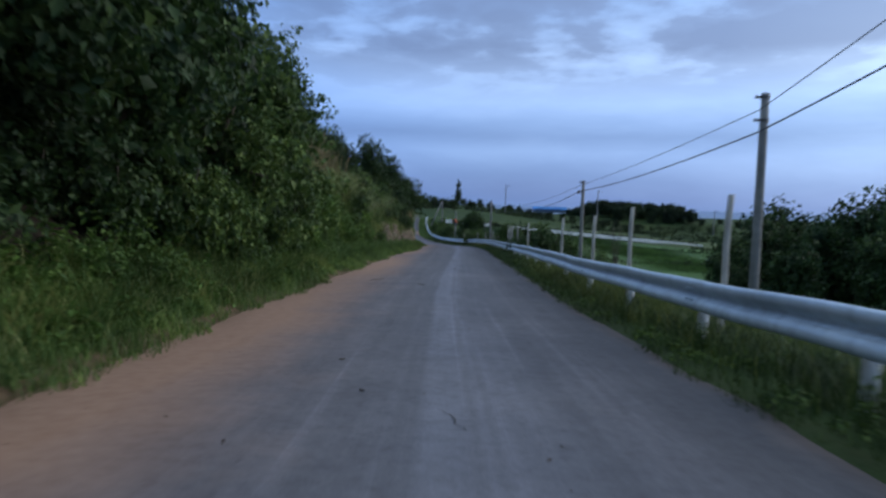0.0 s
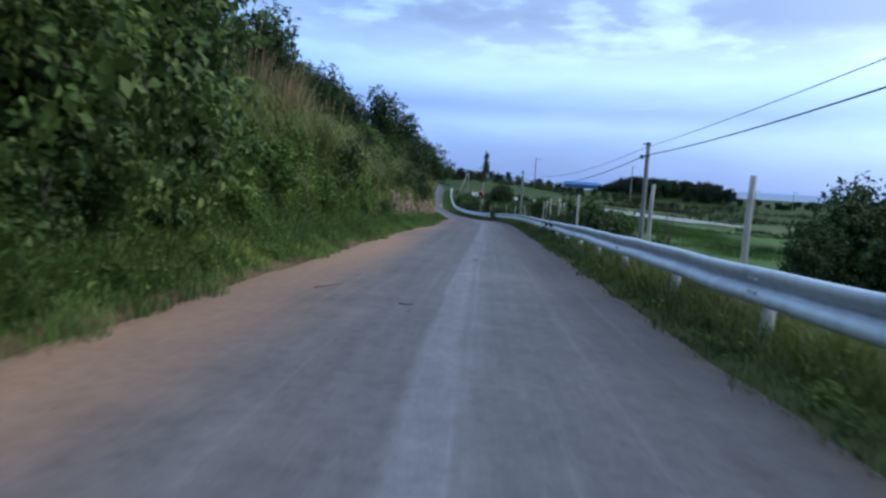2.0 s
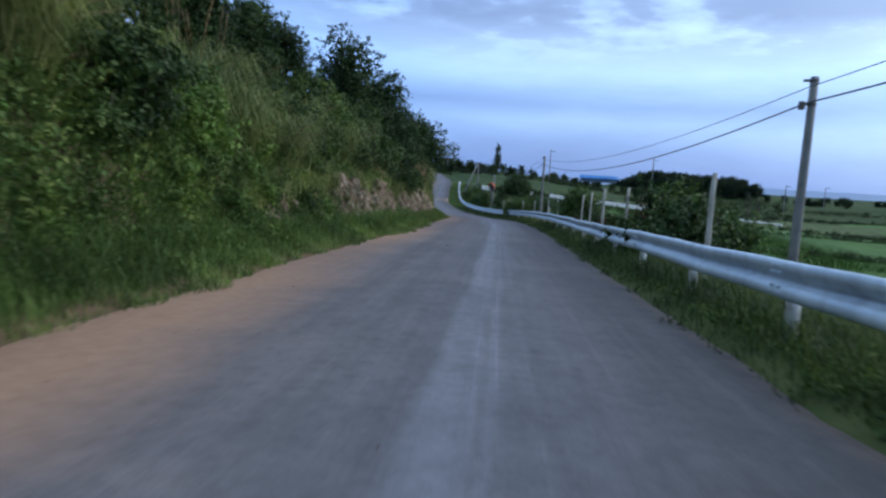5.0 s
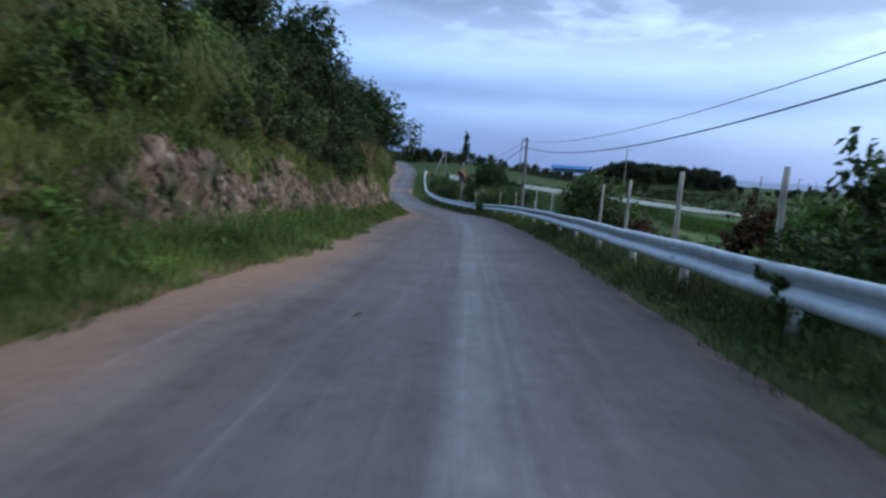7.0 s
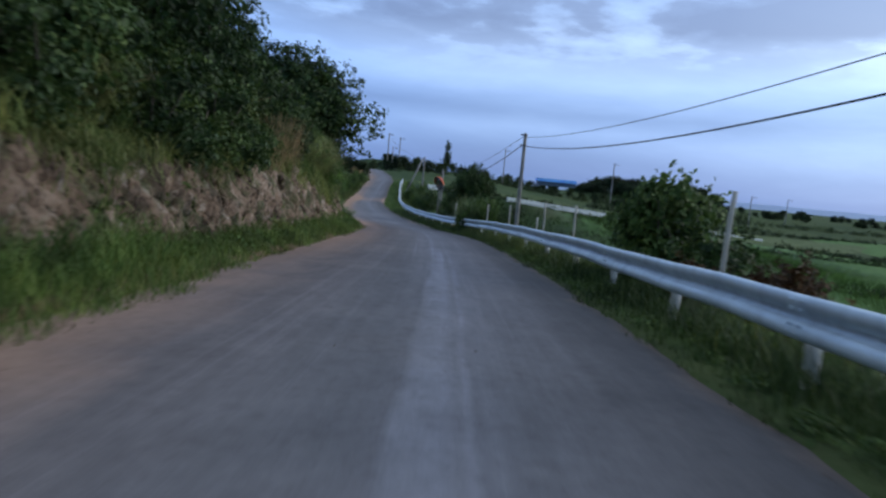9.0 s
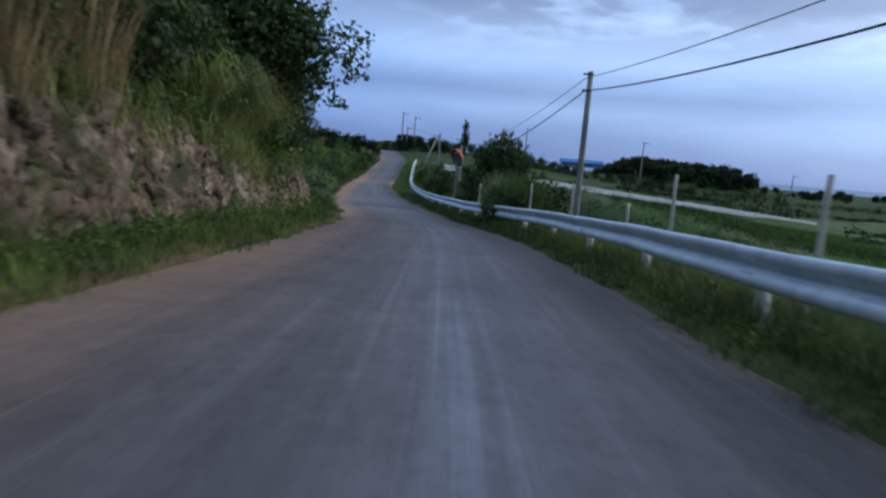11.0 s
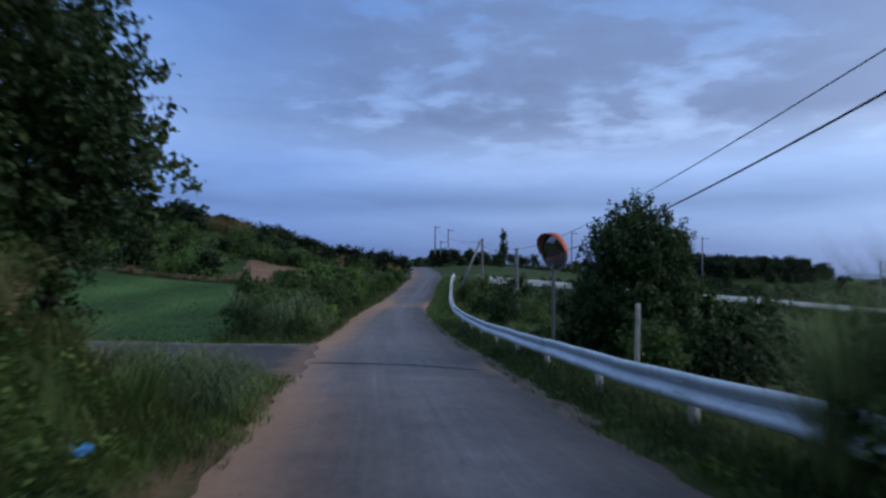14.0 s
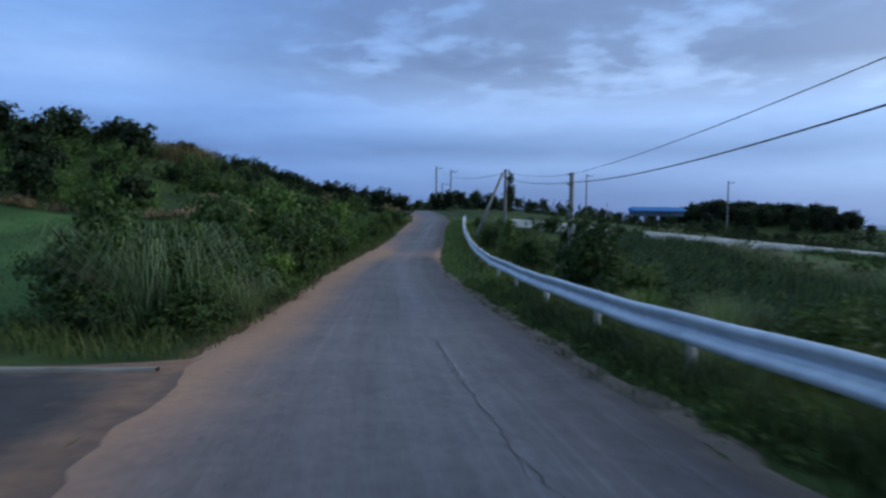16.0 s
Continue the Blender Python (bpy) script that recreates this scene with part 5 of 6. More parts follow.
# trees at the road's start stand on a low foot with a dark hollow under them; shrubs behind close it
y = -13.0
while y < 15.5:
    for v, skip, s in ((1.0, 0.75, 0.5), (1.9, 0.15, 0.8), (3.0, 0.12, 1.0), (4.4, 0.05, 1.2)):
        if q.random() > skip:
            on_bank(dark_shrubs[q.randrange(2)] if v > 1.5 else light_shrub, v + q.uniform(-0.3, 0.3), y + q.uniform(-0.5, 0.5), s * q.uniform(0.85, 1.2))
    y += 1.3
# leafy climbers that close the end of the wood, from the foot to the crowns
for v, y, s, k in ((1.5, 11.2, 1.0, 0), (1.6, 12.6, 1.1, 1), (1.5, 14.0, 1.1, 0), (1.9, 15.2, 1.15, 2), (2.4, 16.2, 1.1, 1), (1.2, 13.2, 0.7, 2), (2.6, 13.4, 1.3, 0), (2.9, 15.4, 1.3, 1), (1.2, 9.4, 0.7, 1), (1.0, 10.6, 0.6, 0), (1.4, 8.0, 0.85, 2), (0.9, 12.0, 0.55, 1)):
    on_bank(shrubs[k], v, y, s, s * 1.25)
# grassy slope: long yellow-green grass, weeds at its foot, bushes along its top
y = 15.4
while y < 41:
    for v in (1.35, 2.0, 2.75, 3.6):
        vv, yy, k = v + q.uniform(-0.3, 0.3), y + q.uniform(-0.4, 0.4), q.random()
        if v < 1.5 and yy > 27:
            vv += 0.2 if yy < 34.5 else 0.55
        if k < (0.42 if yy < 26 else 0.33 if yy < 34.5 else 0.10):
            p, s, dz = slope_tufts[q.randrange(3)], q.uniform(0.75, 1.15), -0.1
        elif k < (0.68 if yy < 34 else 0.22):
            p, s, dz = light_shrub, q.uniform(0.55, 0.9), -0.2
        elif k < 0.82:
            p, s, dz = (dark_shrubs + shrubs)[q.randrange(5)] if yy > 34.5 else shrubs[q.randrange(3)], q.uniform(0.55, 0.85), -0.2
        elif k < 0.86:
            p, s, dz = brown_shrub if yy > 21 else light_shrub, q.uniform(0.45, 0.7), 0.0
        elif k < 0.93:
            p, s, dz = reeds[q.randrange(2)], q.uniform(0.7, 0.95), -0.1
        else:
            continue
        on_bank(p, vv, yy, s, dz=dz)
    if q.random() < 0.75:
        on_bank((dark_shrubs + shrubs)[q.randrange(5)], 4.8 + q.uniform(-0.3, 0.5), y, q.uniform(0.8, 1.15))
    y += 0.95
# over the rock face: dark bushes and hanging grass below the trees
y = 41.2
while y < 69.5:
    for v in (1.75, 2.5, 3.6):
        vv, yy, k = v + q.uniform(-0.25, 0.3), y + q.uniform(-0.45, 0.45), q.random()
        if v < 2 and 62 < yy < 65.6:
            on_bank(slope_tufts[q.randrange(3)] if k < 0.75 else light_shrub, vv, yy, q.uniform(0.7, 1.0))
        elif v < 2:
            p = slope_tufts[q.randrange(3)] if k < 0.14 else reeds[1] if k < 0.20 else brown_shrub if k < 0.26 else (dark_shrubs + shrubs)[q.randrange(5)]
            on_bank(p, vv + (0.25 if yy > 57 else 0), yy, q.uniform(0.6, 0.9), dz=-0.1)
        elif 62 < yy < 65.6 and k < 0.9:
            on_bank(slope_tufts[q.randrange(3)] if k < 0.5 else light_shrub, vv, yy, q.uniform(0.8, 1.1))
        elif k < 0.85:
            on_bank(slope_tufts[q.randrange(3)] if k < 0.12 else brown_shrub if k < 0.17 else (dark_shrubs + shrubs)[q.randrange(5)], vv, yy, q.uniform(0.8, 1.15))
    y += 1.15
for k in range(15):
    yy = 25.5 + 0.6 * k + q.uniform(-0.3, 0.3)
    on_bank(slope_tufts[q.randrange(3)] if k % 3 == 0 else light_shrub if k % 3 == 1 else shrubs[q.randrange(3)], q.uniform(1.0, 1.3), yy, q.uniform(0.35, 0.6), dz=q.uniform(-0.5, -0.2))
# trees that lean over the bank
for x_off, yy, s, k in ((2.0, -8, 1.1, 0), (1.9, -3.5, 1.15, 1), (2.1, 0.5, 1.12, 2), (1.9, 4.0, 1.12, 0), (2.3, 7.2, 1.15, 2), (2.0, 10.8, 1.12, 0), (2.2, 14.2, 1.02, 1), (3.6, 9.0, 1.35, 2), (3.8, 3.0, 1.4, 0), (3.5, 16.8, 1.0, 1),
                        (4.2, 20.4, 0.72, 2), (3.9, 25.6, 0.74, 2), (3.9, 28.8, 0.70, 0), (4.2, 32.8, 0.70, 2), (4.6, 37.0, 0.66, 1), (4.6, 40.4, 0.70, 0), (3.5, 46.3, 1.06, 2), (3.1, 49.8, 1.08, 0), (2.9, 53.6, 0.9, 2), (3.5, 57.4, 0.66, 0), (4.6, 60.6, 0.55, 1),
                        (5.2, 63.4, 0.6, 0), (2.8, 67.6, 0.7, 2), (4.4, 66.8, 0.95, 0), (3.4, 70.6, 0.8, 1), (3.0, 72.8, 0.72, 0)):
    on_bank(green_tree if 6 < yy < 18 and k != 2 else bank_trees[k], x_off, yy, s, dz=-0.4)
for x, yy, s, sz, p in ((-5.1, 65.9, 1.28, 1.2, bank_trees[0]), (-5.2, 67.6, 0.85, 1.05, bank_trees[2]), (-6.6, 71.2, 0.9, 0.92, end_tree), (-7.0, 73.9, 0.92, 0.95, end_tree)):
    put(p, x, yy, s, sz, dz=-0.2)
for x, yy, s in ((-6.2, 71.2, 0.7), (-7.0, 71.8, 1.1), (-7.8, 73.6, 0.8), (-7.6, 75.0, 0.5)):
    put(dark_shrubs[0] if s < 1.1 else shrubs[1], x, yy, s, label="dark leafy bush at the end of the bank")
for x, yy, s in ((-5.3, 70.4, 0.8), (-5.6, 71.2, 0.9), (-5.9, 72.2, 0.8), (-6.2, 73.0, 0.7)):
    put(dry_reed if s < 0.75 else brown_shrub if s > 0.85 else slope_tufts[0], x, yy, s * 0.8, dz=-0.1, turn=q.uniform(-40, 40), label="withered brown brush at the end of the bank")
for v, yy, s in ((1.75, 62.2, 0.95), (1.6, 63.1, 0.9), (1.9, 64.2, 0.95), (2.6, 64.6, 1.1), (1.8, 65.2, 0.88), (2.4, 62.7, 1.05)):
    on_bank(slope_tufts[q.randrange(3)] if s > 0.85 else light_shrub, v, yy, s)
# rank growth at the corner of the side lane
for v, yy, s, k in ((0.55, 73.4, 0.50, 0), (0.8, 74.6, 0.58, 1), (0.7, 75.6, 0.50, 2), (1.4, 75.2, 0.66, 0), (1.5, 76.2, 0.55, 1), (2.1, 75.8, 0.62, 2), (2.8, 76.3, 0.55, 0), (1.8, 74.2, 0.66, 1), (3.5, 76.0, 0.55, 2), (1.1, 73.8, 0.6, 1), (2.6, 74.8, 0.66, 0), (1.0, 72.4, 0.55, 2)):
    put((soft_tufts[0], soft_tufts[1], reeds[1])[k], road_left(yy) - v, yy, s * 1.2, s, label="rank grey-green grass at the corner of the side lane", group="rank growth at the corner")
# dry straw plumes and withered brush
for v, yy, s, sz in ((2.5, 22.4, 1.0, 1.9), (2.9, 23.2, 1.1, 2.0), (2.4, 24.0, 0.9, 1.6), (3.2, 22.0, 1.0, 1.9), (2.0, 19.2, 0.7, 0.8), (1.9, 27.5, 0.6, 0.8), (2.4, 33.5, 0.7, 0.9), (2.0, 41.5, 0.7, 0.9), (1.75, 54.6, 0.7, 1.3), (1.7, 55.8, 0.8, 1.5)):
    on_bank(dry_reed, v, yy, s, sz, dz=-0.4)
for v, yy in ((2.4, 18.2), (2.7, 20.4), (2.9, 25.4), (2.6, 29.4), (2.9, 31.2)):
    on_bank(reeds[2], v, yy, 1.0, 1.1, dz=-0.2)


def hanging_grass():
    """Grass and runners that hang over the edge of the rock face."""
    r = np.random.default_rng(77)
    n = 26000
    y = r.uniform(27, 69, n)
    keep = r.random(n) < np.clip(0.38 + 0.9 * np.sin(y * 0.8) * np.sin(y * 0.37 + 1) + 0.3 * np.sin(y * 3.1) + 0.3 * sstep(36, 30, y) + 0.4 * np.exp(-((y - 61.5) / 2.0) ** 2) - 0.3 * sstep(63, 65, y), 0.05, 1)
    y = y[keep]
    n = len(y)
    v = r.uniform(0.98, 1.6, n)
    x = rail_x(y) + left_u(y) - v
    z = road_z(y) + rock_top(y) + r.uniform(-0.22, 0.12, n) * (1 + 0.8 * np.sin(y * 1.7))
    h = r.uniform(-0.42, 0.6, n)
    me = blade_mesh("hanging_grass", np.stack([x, y, z], -1), h, r.uniform(0.15, 0.55, n), r.uniform(0.010, 0.022, n), M_SLOPE, 78)
    tagged(new("hanging_grass", me), "yellow-green grass hanging over the rock edge", "grass", kind="stuff")


hanging_grass()


def weeds(name, label, ya, yb, da, db, n, hmax, size, mat, seed, left=True):
    """Low leafy weeds: leaves in clumps of uneven height beside the asphalt."""
    r = np.random.default_rng(seed)
    m = n // 60
    cy, cd = r.uniform(ya, yb, m), da + (db - da) * r.random(m)
    ch, cr = hmax * r.uniform(0.35, 1.0, m) * np.clip(0.4 + (cd - da) * 0.9, 0.4, 1), r.uniform(0.12, 0.3, m)
    k = r.integers(0, m, n)
    d3 = unit(r.normal(size=(n, 3)))
    y = cy[k] + d3[:, 1] * cr[k] * r.uniform(0.4, 1.1, n)
    d = cd[k] + d3[:, 0] * cr[k] * r.uniform(0.4, 1.1, n)
    x = rail_x(y) + (left_u(y) - d if left else right_u(y) + d)
    z = land(x, y) + ch[k] * np.abs(d3[:, 2]) * r.uniform(0.3, 1.0, n) + 0.02
    d3[:, 2] = np.abs(d3[:, 2])
    Vv, Ff = leaf_quads(np.stack([x, y, z], -1), d3 + np.array((0, 0, 0.5)), size * r.uniform(0.6, 1.4, n), r)
    tagged(new(name, mesh_np(name, Vv, np.concatenate([Ff[:, [0, 1, 2]], Ff[:, [0, 2, 3]]]), mat)), label, "weeds", kind="stuff")


weeds("weeds", "leafy green weeds along the foot of the bank", -8, 77, 0.25, 1.5, 60000, 0.55, 0.085, M_GRASS, 201)
weeds("weeds", "taller light-green weeds on the lower bank", 12, 30, 0.5, 1.7, 30000, 0.95, 0.10, M_GRASS, 202)
weeds("weeds", "light-green weeds growing over the rock foot", 25, 37, 0.6, 1.3, 9000, 0.9, 0.09, M_GRASS, 206)
weeds("weeds", "lush light-green weeds at the foot of the trees", -5, 14, 0.3, 1.3, 24000, 0.85, 0.10, M_LEAF_LIGHT, 207)
weeds("weeds", "dark leafy weeds under the guard rail", -8, 100, 0.10, 1.5, 48000, 0.30, 0.058, M_LEAF, 203, left=False)
weeds("weeds", "small yellow-green weeds behind the guard rail", -8, 70, 0.7, 2.6, 14000, 0.30, 0.06, M_GRASS, 204, left=False)


weeds("wild_flowers", "small yellow wild flowers behind the guard rail", 9, 22, 0.75, 1.8, 420, 0.36, 0.035, M_FLOWER, 205, left=False)


def plastic_bag(x, y):
    """A crumpled scrap of plastic in the grass."""
    r = random.Random(8)
    bm = bmesh.new()
    bmesh.ops.create_icosphere(bm, subdivisions=2, radius=0.11)
    for v in bm.verts:
        v.co *= r.uniform(0.6, 1.2)
        v.co.z *= 0.6
    bm.transform(Matrix.Translation((x, y, land1(x, y) + 0.16)))
    me = bpy.data.meshes.new("plastic_bag")
    bm.to_mesh(me)
    bm.free()
    me.materials.append(M_BLUE)
    tagged(new("plastic_bag", me), "small crumpled blue plastic bag in the grass", "plastic bag")


plastic_bag(-4.25, 70.5)


def road_litter():
    """Fallen leaves and bits of stalk on the asphalt, thicker along the edges."""
    r = np.random.default_rng(31)
    n = 520
    y = r.uniform(-6, 100, n)
    s = np.where(r.random(n) < 0.6, r.beta(0.5, 2.2, n), r.random(n))
    x = rail_x(y) + left_u(y) + (right_u(y) - left_u(y)) * (0.02 + 0.96 * s)
    z = road_z(y) + 0.035 * (1 - (2 * s - 1) ** 2) + 0.026
    up = np.tile(np.array((0.0, 0.0, 3.0)), (n, 1))
    Vv, Ff = leaf_quads(np.stack([x, y, z], -1), up, r.uniform(0.012, 0.045, n), r, aspect=0.4, fold=0.06)
    tagged(new("leaf_litter", mesh_np("leaf_litter", Vv, Ff, M_LEAF_RED)), "fallen brown leaves and bits of stalk on the asphalt", "litter", kind="stuff")


road_litter()


def twig(y, s, length, turn, bend):
    """A fallen stalk lying on the asphalt."""
    x = float(rail_x(y) + left_u(y) + (right_u(y) - left_u(y)) * s)
    z = float(road_z(y)) + 0.035 * (1 - (2 * s - 1) ** 2) + 0.024
    a = radians(turn)
    pts = [(x + math.cos(a) * length * f - math.sin(a) * bend * f * (1 - f), y + math.sin(a) * length * f + math.cos(a) * bend * f * (1 - f), z + 0.004 * math.sin(9 * f)) for f in np.linspace(0, 1, 6)]
    tagged(new("twig", tube_mesh("twig", pts, [0.006, 0.007, 0.0065, 0.006, 0.005, 0.003], M_BARK, 6)), "dry brown stalk lying on the asphalt", "twig", "fallen stalks")


for y, s_, ln_, tn, bd in ((12.05, 0.443, 0.17, 2, 0.02), (12.9, 0.22, 0.45, 55, 0.14), (3.3, 0.383, 0.06, 40, 0.01), (2.2, 0.45, 0.05, 150, 0.01), (18.3, 0.58, 0.12, 30, 0.03), (33.0, 0.40, 0.14, 70, 0.03)):
    twig(y, s_, ln_, tn, bd)


def build_rock_face():
    """Weathered rock step at the foot of the hill, loose blocks set in it."""
    ys = np.arange(25.5, 70.3, 0.16)
    hs = np.linspace(0, 1, 16)
    H, Y = np.meshgrid(hs, ys)
    V = 0.80 + 0.36 * H + 0.13 * lumps(Y * 1.6, H * 5, 1.0) + 0.08 * lumps(Y * 5, H * 9, 1.0, 3.0) + 0.045 * np.random.default_rng(4).normal(size=Y.shape)
    top = rock_top(Y)
    X = rail_x(Y) + left_u(Y) - V - 0.35 * (1 - sstep(25.5, 28, Y))
    Z = road_z(Y) - 0.1 + H * (top + 0.1) + 0.05 * lumps(Y * 4, H * 7, 1.0, 8.0)
    # the flat top of the step runs back under the hillside
    X[:, -1], X[:, -2] = X[:, -1] - 1.0, X[:, -2] - 0.12
    Z[:, -2] = Z[:, -1] - 0.01
    me = mesh_np("rock_face", np.stack([X, Y, Z], -1).reshape(-1, 3), grid_faces(len(hs), len(ys)), M_STONE)
    face = tagged(new("rock_face", me), "weathered grey-brown rock face at the foot of the bank", "rock face", kind="structure")
    blocks = []
    for k in range(7):
        r = random.Random(300 + k)
        bm = bmesh.new()
        bmesh.ops.create_icosphere(bm, subdivisions=1, radius=1)
        for v in bm.verts:
            v.co *= r.uniform(0.75, 1.12)
            v.co.x *= 0.75
            v.co.z *= 0.8
            for ax in range(3):
                v.co[ax] = max(-0.55, min(0.55, v.co[ax]))
        bm2 = bpy.data.meshes.new("stone")
        bm.to_mesh(bm2)
        bm.free()
        bm2.materials.append(M_STONE)
        blocks.append(bm2)
    r = random.Random(17)
    loose_v, loose_f, nb = [], [], 0
    for k in range(1150):
        near = k < 300
        y = r.uniform(35.5, 52) if near else r.uniform(27.5, 69.2)
        h = 0.94 * r.random()
        top = float(rock_top(y))
        s = r.uniform(0.09, 0.26) * (1.7 if r.random() < 0.14 else 1.0)
        x = road_left(y) - (0.80 + 0.36 * h) - 0.07
        m = (Matrix.Translation((x, y, float(road_z(y)) + 0.05 + h * top)) @ Euler((r.uniform(-1.3, 1.3), r.uniform(-0.5, 0.5), r.uniform(-0.7, 0.7))).to_matrix().to_4x4()
             @ Matrix.Diagonal((s * 0.5, s * r.uniform(0.8, 1.7), s * r.uniform(0.6, 1.15), 1)))
        me = blocks[r.randrange(7)]
        if near:
            ob = new("stone", me)
            ob.parent = face
            ob.matrix_basis = m
        else:
            loose_v += [m @ v.co for v in me.vertices]
            loose_f += [[i + nb for i in p.vertices] for p in me.polygons]
            nb += len(me.vertices)
    rest = child("rubble", mesh_np("rubble", np.array([v[:] for v in loose_v]), np.array(loose_f), M_STONE), face)
    tagged(rest, "small broken stones of the rock face", "", kind="stuff")


build_rock_face()


def verge_shift(y):
    """How far the left verge creeps over the asphalt (+) or leaves bare earth beside it (-)."""
    return np.interp(y, [12, 14.3, 16, 25, 28, 32, 35, 37, 39, 43.5, 47, 52, 58, 61, 66.5, 68.3, 73, 76, 78], [0, -0.18, -0.1, 0, -0.06, -0.1, 0, 0.12, 0.3, 0.32, 0, -0.1, 0.0, 0.04, -0.06, -0.05, -0.05, -0.1, 0])


def scatter_grass(name, label, ya, yb, ua, ub, n, hmin, hmax, mat, seed, left=True, wmin=0.006, wmax=0.014, prob=None, grow0=0.35, lean=(0.15, 0.75)):
    """Blades over a strip beside the road: distance from the asphalt between ua and ub."""
    r = np.random.default_rng(seed)
    y = r.uniform(ya, yb, n)
    d = ua + (ub - ua) * r.random(n)
    tuft = 0.5 + 0.5 * lumps(y * 3.0, d * 4.0, 1.0, seed)
    keep = r.random(n) < np.clip(0.25 + tuft, 0.1, 1)
    edge = 0.12 * np.sin(y * 1.9) * np.sin(y * 0.63 + 1) + 0.07 * np.sin(y * 5.1) + 0.10 * np.sin(y * 0.9 + seed)
    if prob is not None:
        keep &= r.random(n) < prob(y, d)
    y, d, tuft, edge = y[keep], d[keep], tuft[keep], edge[keep]
    low = 1.0
    if left:
        low = 1 - 0.4 * sstep(60, 63, y) * sstep(71.5, 69.5, y)
        x = rail_x(y) + left_u(y) - d - (edge - verge_shift(y)) * np.clip(1.2 - d, 0, 1)
    else:
        x = rail_x(y) + right_u(y) + d + edge * np.clip(0.8 - d, 0, 1)
    z = land(x, y) - 0.02
    m = len(y)
    grow = np.clip(grow0 + d * 1.3, 0.2, 1)
    h = (hmin + (hmax - hmin) * r.random(m) ** 1.3 * (0.5 + 0.7 * tuft)) * grow * low
    me = blade_mesh(name, np.stack([x, y, z], -1), h, h * r.uniform(*lean, m), r.uniform(wmin, wmax, m), mat, seed)
    return tagged(new(name, me), label, "grass", kind="stuff")


def sunny_stretch(y, d):
    """Where the verge is of yellower grass: the first stretch and a few later spots, more so behind the posts."""
    return np.clip(0.75 * sstep(26, 16, y) * sstep(3, 10, y) + 0.55 * np.exp(-((y - 60) / 6) ** 2) + 0.05 + 0.25 * sstep(0.7, 1.3, d) - 0.35 * sstep(0.3, 0.0, d), 0, 1)


def fresh(y):
    """Share of fresh bright grass on the left verge; the rest is older and olive."""
    return 1 - 0.6 * sstep(34, 50, y)


def not_lane(y):
    return np.where((y > 78.5) & (y < 87.4), 0.0, 1.0)


scatter_grass("verge_grass", "lush green grass along the foot of the bank", -8, 79, 0.0, 1.15, 44000, 0.16, 0.62, M_GRASS, 1, prob=lambda y, d: not_lane(y) * fresh(y))
scatter_grass("verge_grass", "thick short grass fringing the asphalt", -8, 79, -0.22, 0.5, 48000, 0.16, 0.36, M_GRASS, 14, prob=lambda y, d: not_lane(y) * fresh(y), grow0=0.75)
scatter_grass("verge_grass", "mixed olive grass at the foot of the rock face", 30, 79, 0.0, 1.15, 24000, 0.14, 0.58, M_VERGE, 15, prob=lambda y, d: not_lane(y) * (1 - fresh(y)))
scatter_grass("verge_grass", "short olive grass fringing the asphalt", 30, 79, -0.2, 0.5, 26000, 0.12, 0.32, M_VERGE, 16, prob=lambda y, d: not_lane(y) * (1 - fresh(y)), grow0=0.7)
scatter_grass("verge_grass", "tall green grass at the foot of the bank", -8, 46, 0.35, 1.1, 17000, 0.4, 0.85, M_GRASS, 2, wmin=0.008, wmax=0.018, prob=lambda y, d: not_lane(y), lean=(0.3, 1.1))
scatter_grass("verge_grass", "pale olive grass at the foot of the trees", -8, 15, 0.2, 1.25, 9000, 0.3, 0.75, M_SLOPE, 17, wmin=0.008, wmax=0.018, lean=(0.3, 1.1))
scatter_grass("bank_grass", "long yellow-green grass covering the bank", 15, 69, 1.15, 4.6, 20000, 0.35, 0.95, M_SLOPE, 9, prob=lambda y, d: 1 - 0.75 * sstep(36, 42, y) * sstep(61, 59, y), wmin=0.012, wmax=0.026, lean=(0.6, 1.5))
scatter_grass("bank_grass", "rank green grass at the foot of the far slope", 107, 128, 2.0, 5.0, 9000, 0.5, 1.2, M_REED, 10, wmin=0.02, wmax=0.045)
scatter_grass("verge_grass", "grass between the lane and the guard rail", -8, 100, -0.12, 1.5, 70000, 0.14, 0.44, M_VERGE, 3, left=False, grow0=0.5, prob=sunny_stretch)
scatter_grass("verge_grass", "dark green grass between the lane and the guard rail", -8, 100, -0.12, 1.5, 70000, 0.14, 0.42, M_CANE, 33, left=False, grow0=0.5, prob=lambda y, d: 1 - sunny_stretch(y, d))
scatter_grass("verge_grass", "taller grass round the posts of the guard rail", -8, 96, 0.35, 1.2, 34000, 0.34, 0.58, M_VERGE, 13, left=False, prob=sunny_stretch)
scatter_grass("verge_grass", "taller dark grass round the posts of the guard rail", -8, 96, 0.35, 1.2, 34000, 0.3, 0.54, M_CANE, 43, left=False, prob=lambda y, d: 1 - sunny_stretch(y, d))
scatter_grass("verge_grass", "long grass on the embankment behind the guard rail", -8, 130, 1.2, 7.0, 36000, 0.25, 0.75, M_VERGE, 4, left=False, wmin=0.012, wmax=0.028)
scatter_grass("verge_grass", "grass beside the farther lane", 87.4, 150, -0.1, 4.0, 30000, 0.18, 0.55, M_VERGE, 5, wmin=0.010, wmax=0.024, grow0=0.5, lean=(0.3, 1.1))
scatter_grass("verge_grass", "grass beside the farther guard rail", 98, 150, 0.0, 3.5, 16000, 0.15, 0.5, M_GRASS, 6, left=False, wmin=0.012, wmax=0.028)
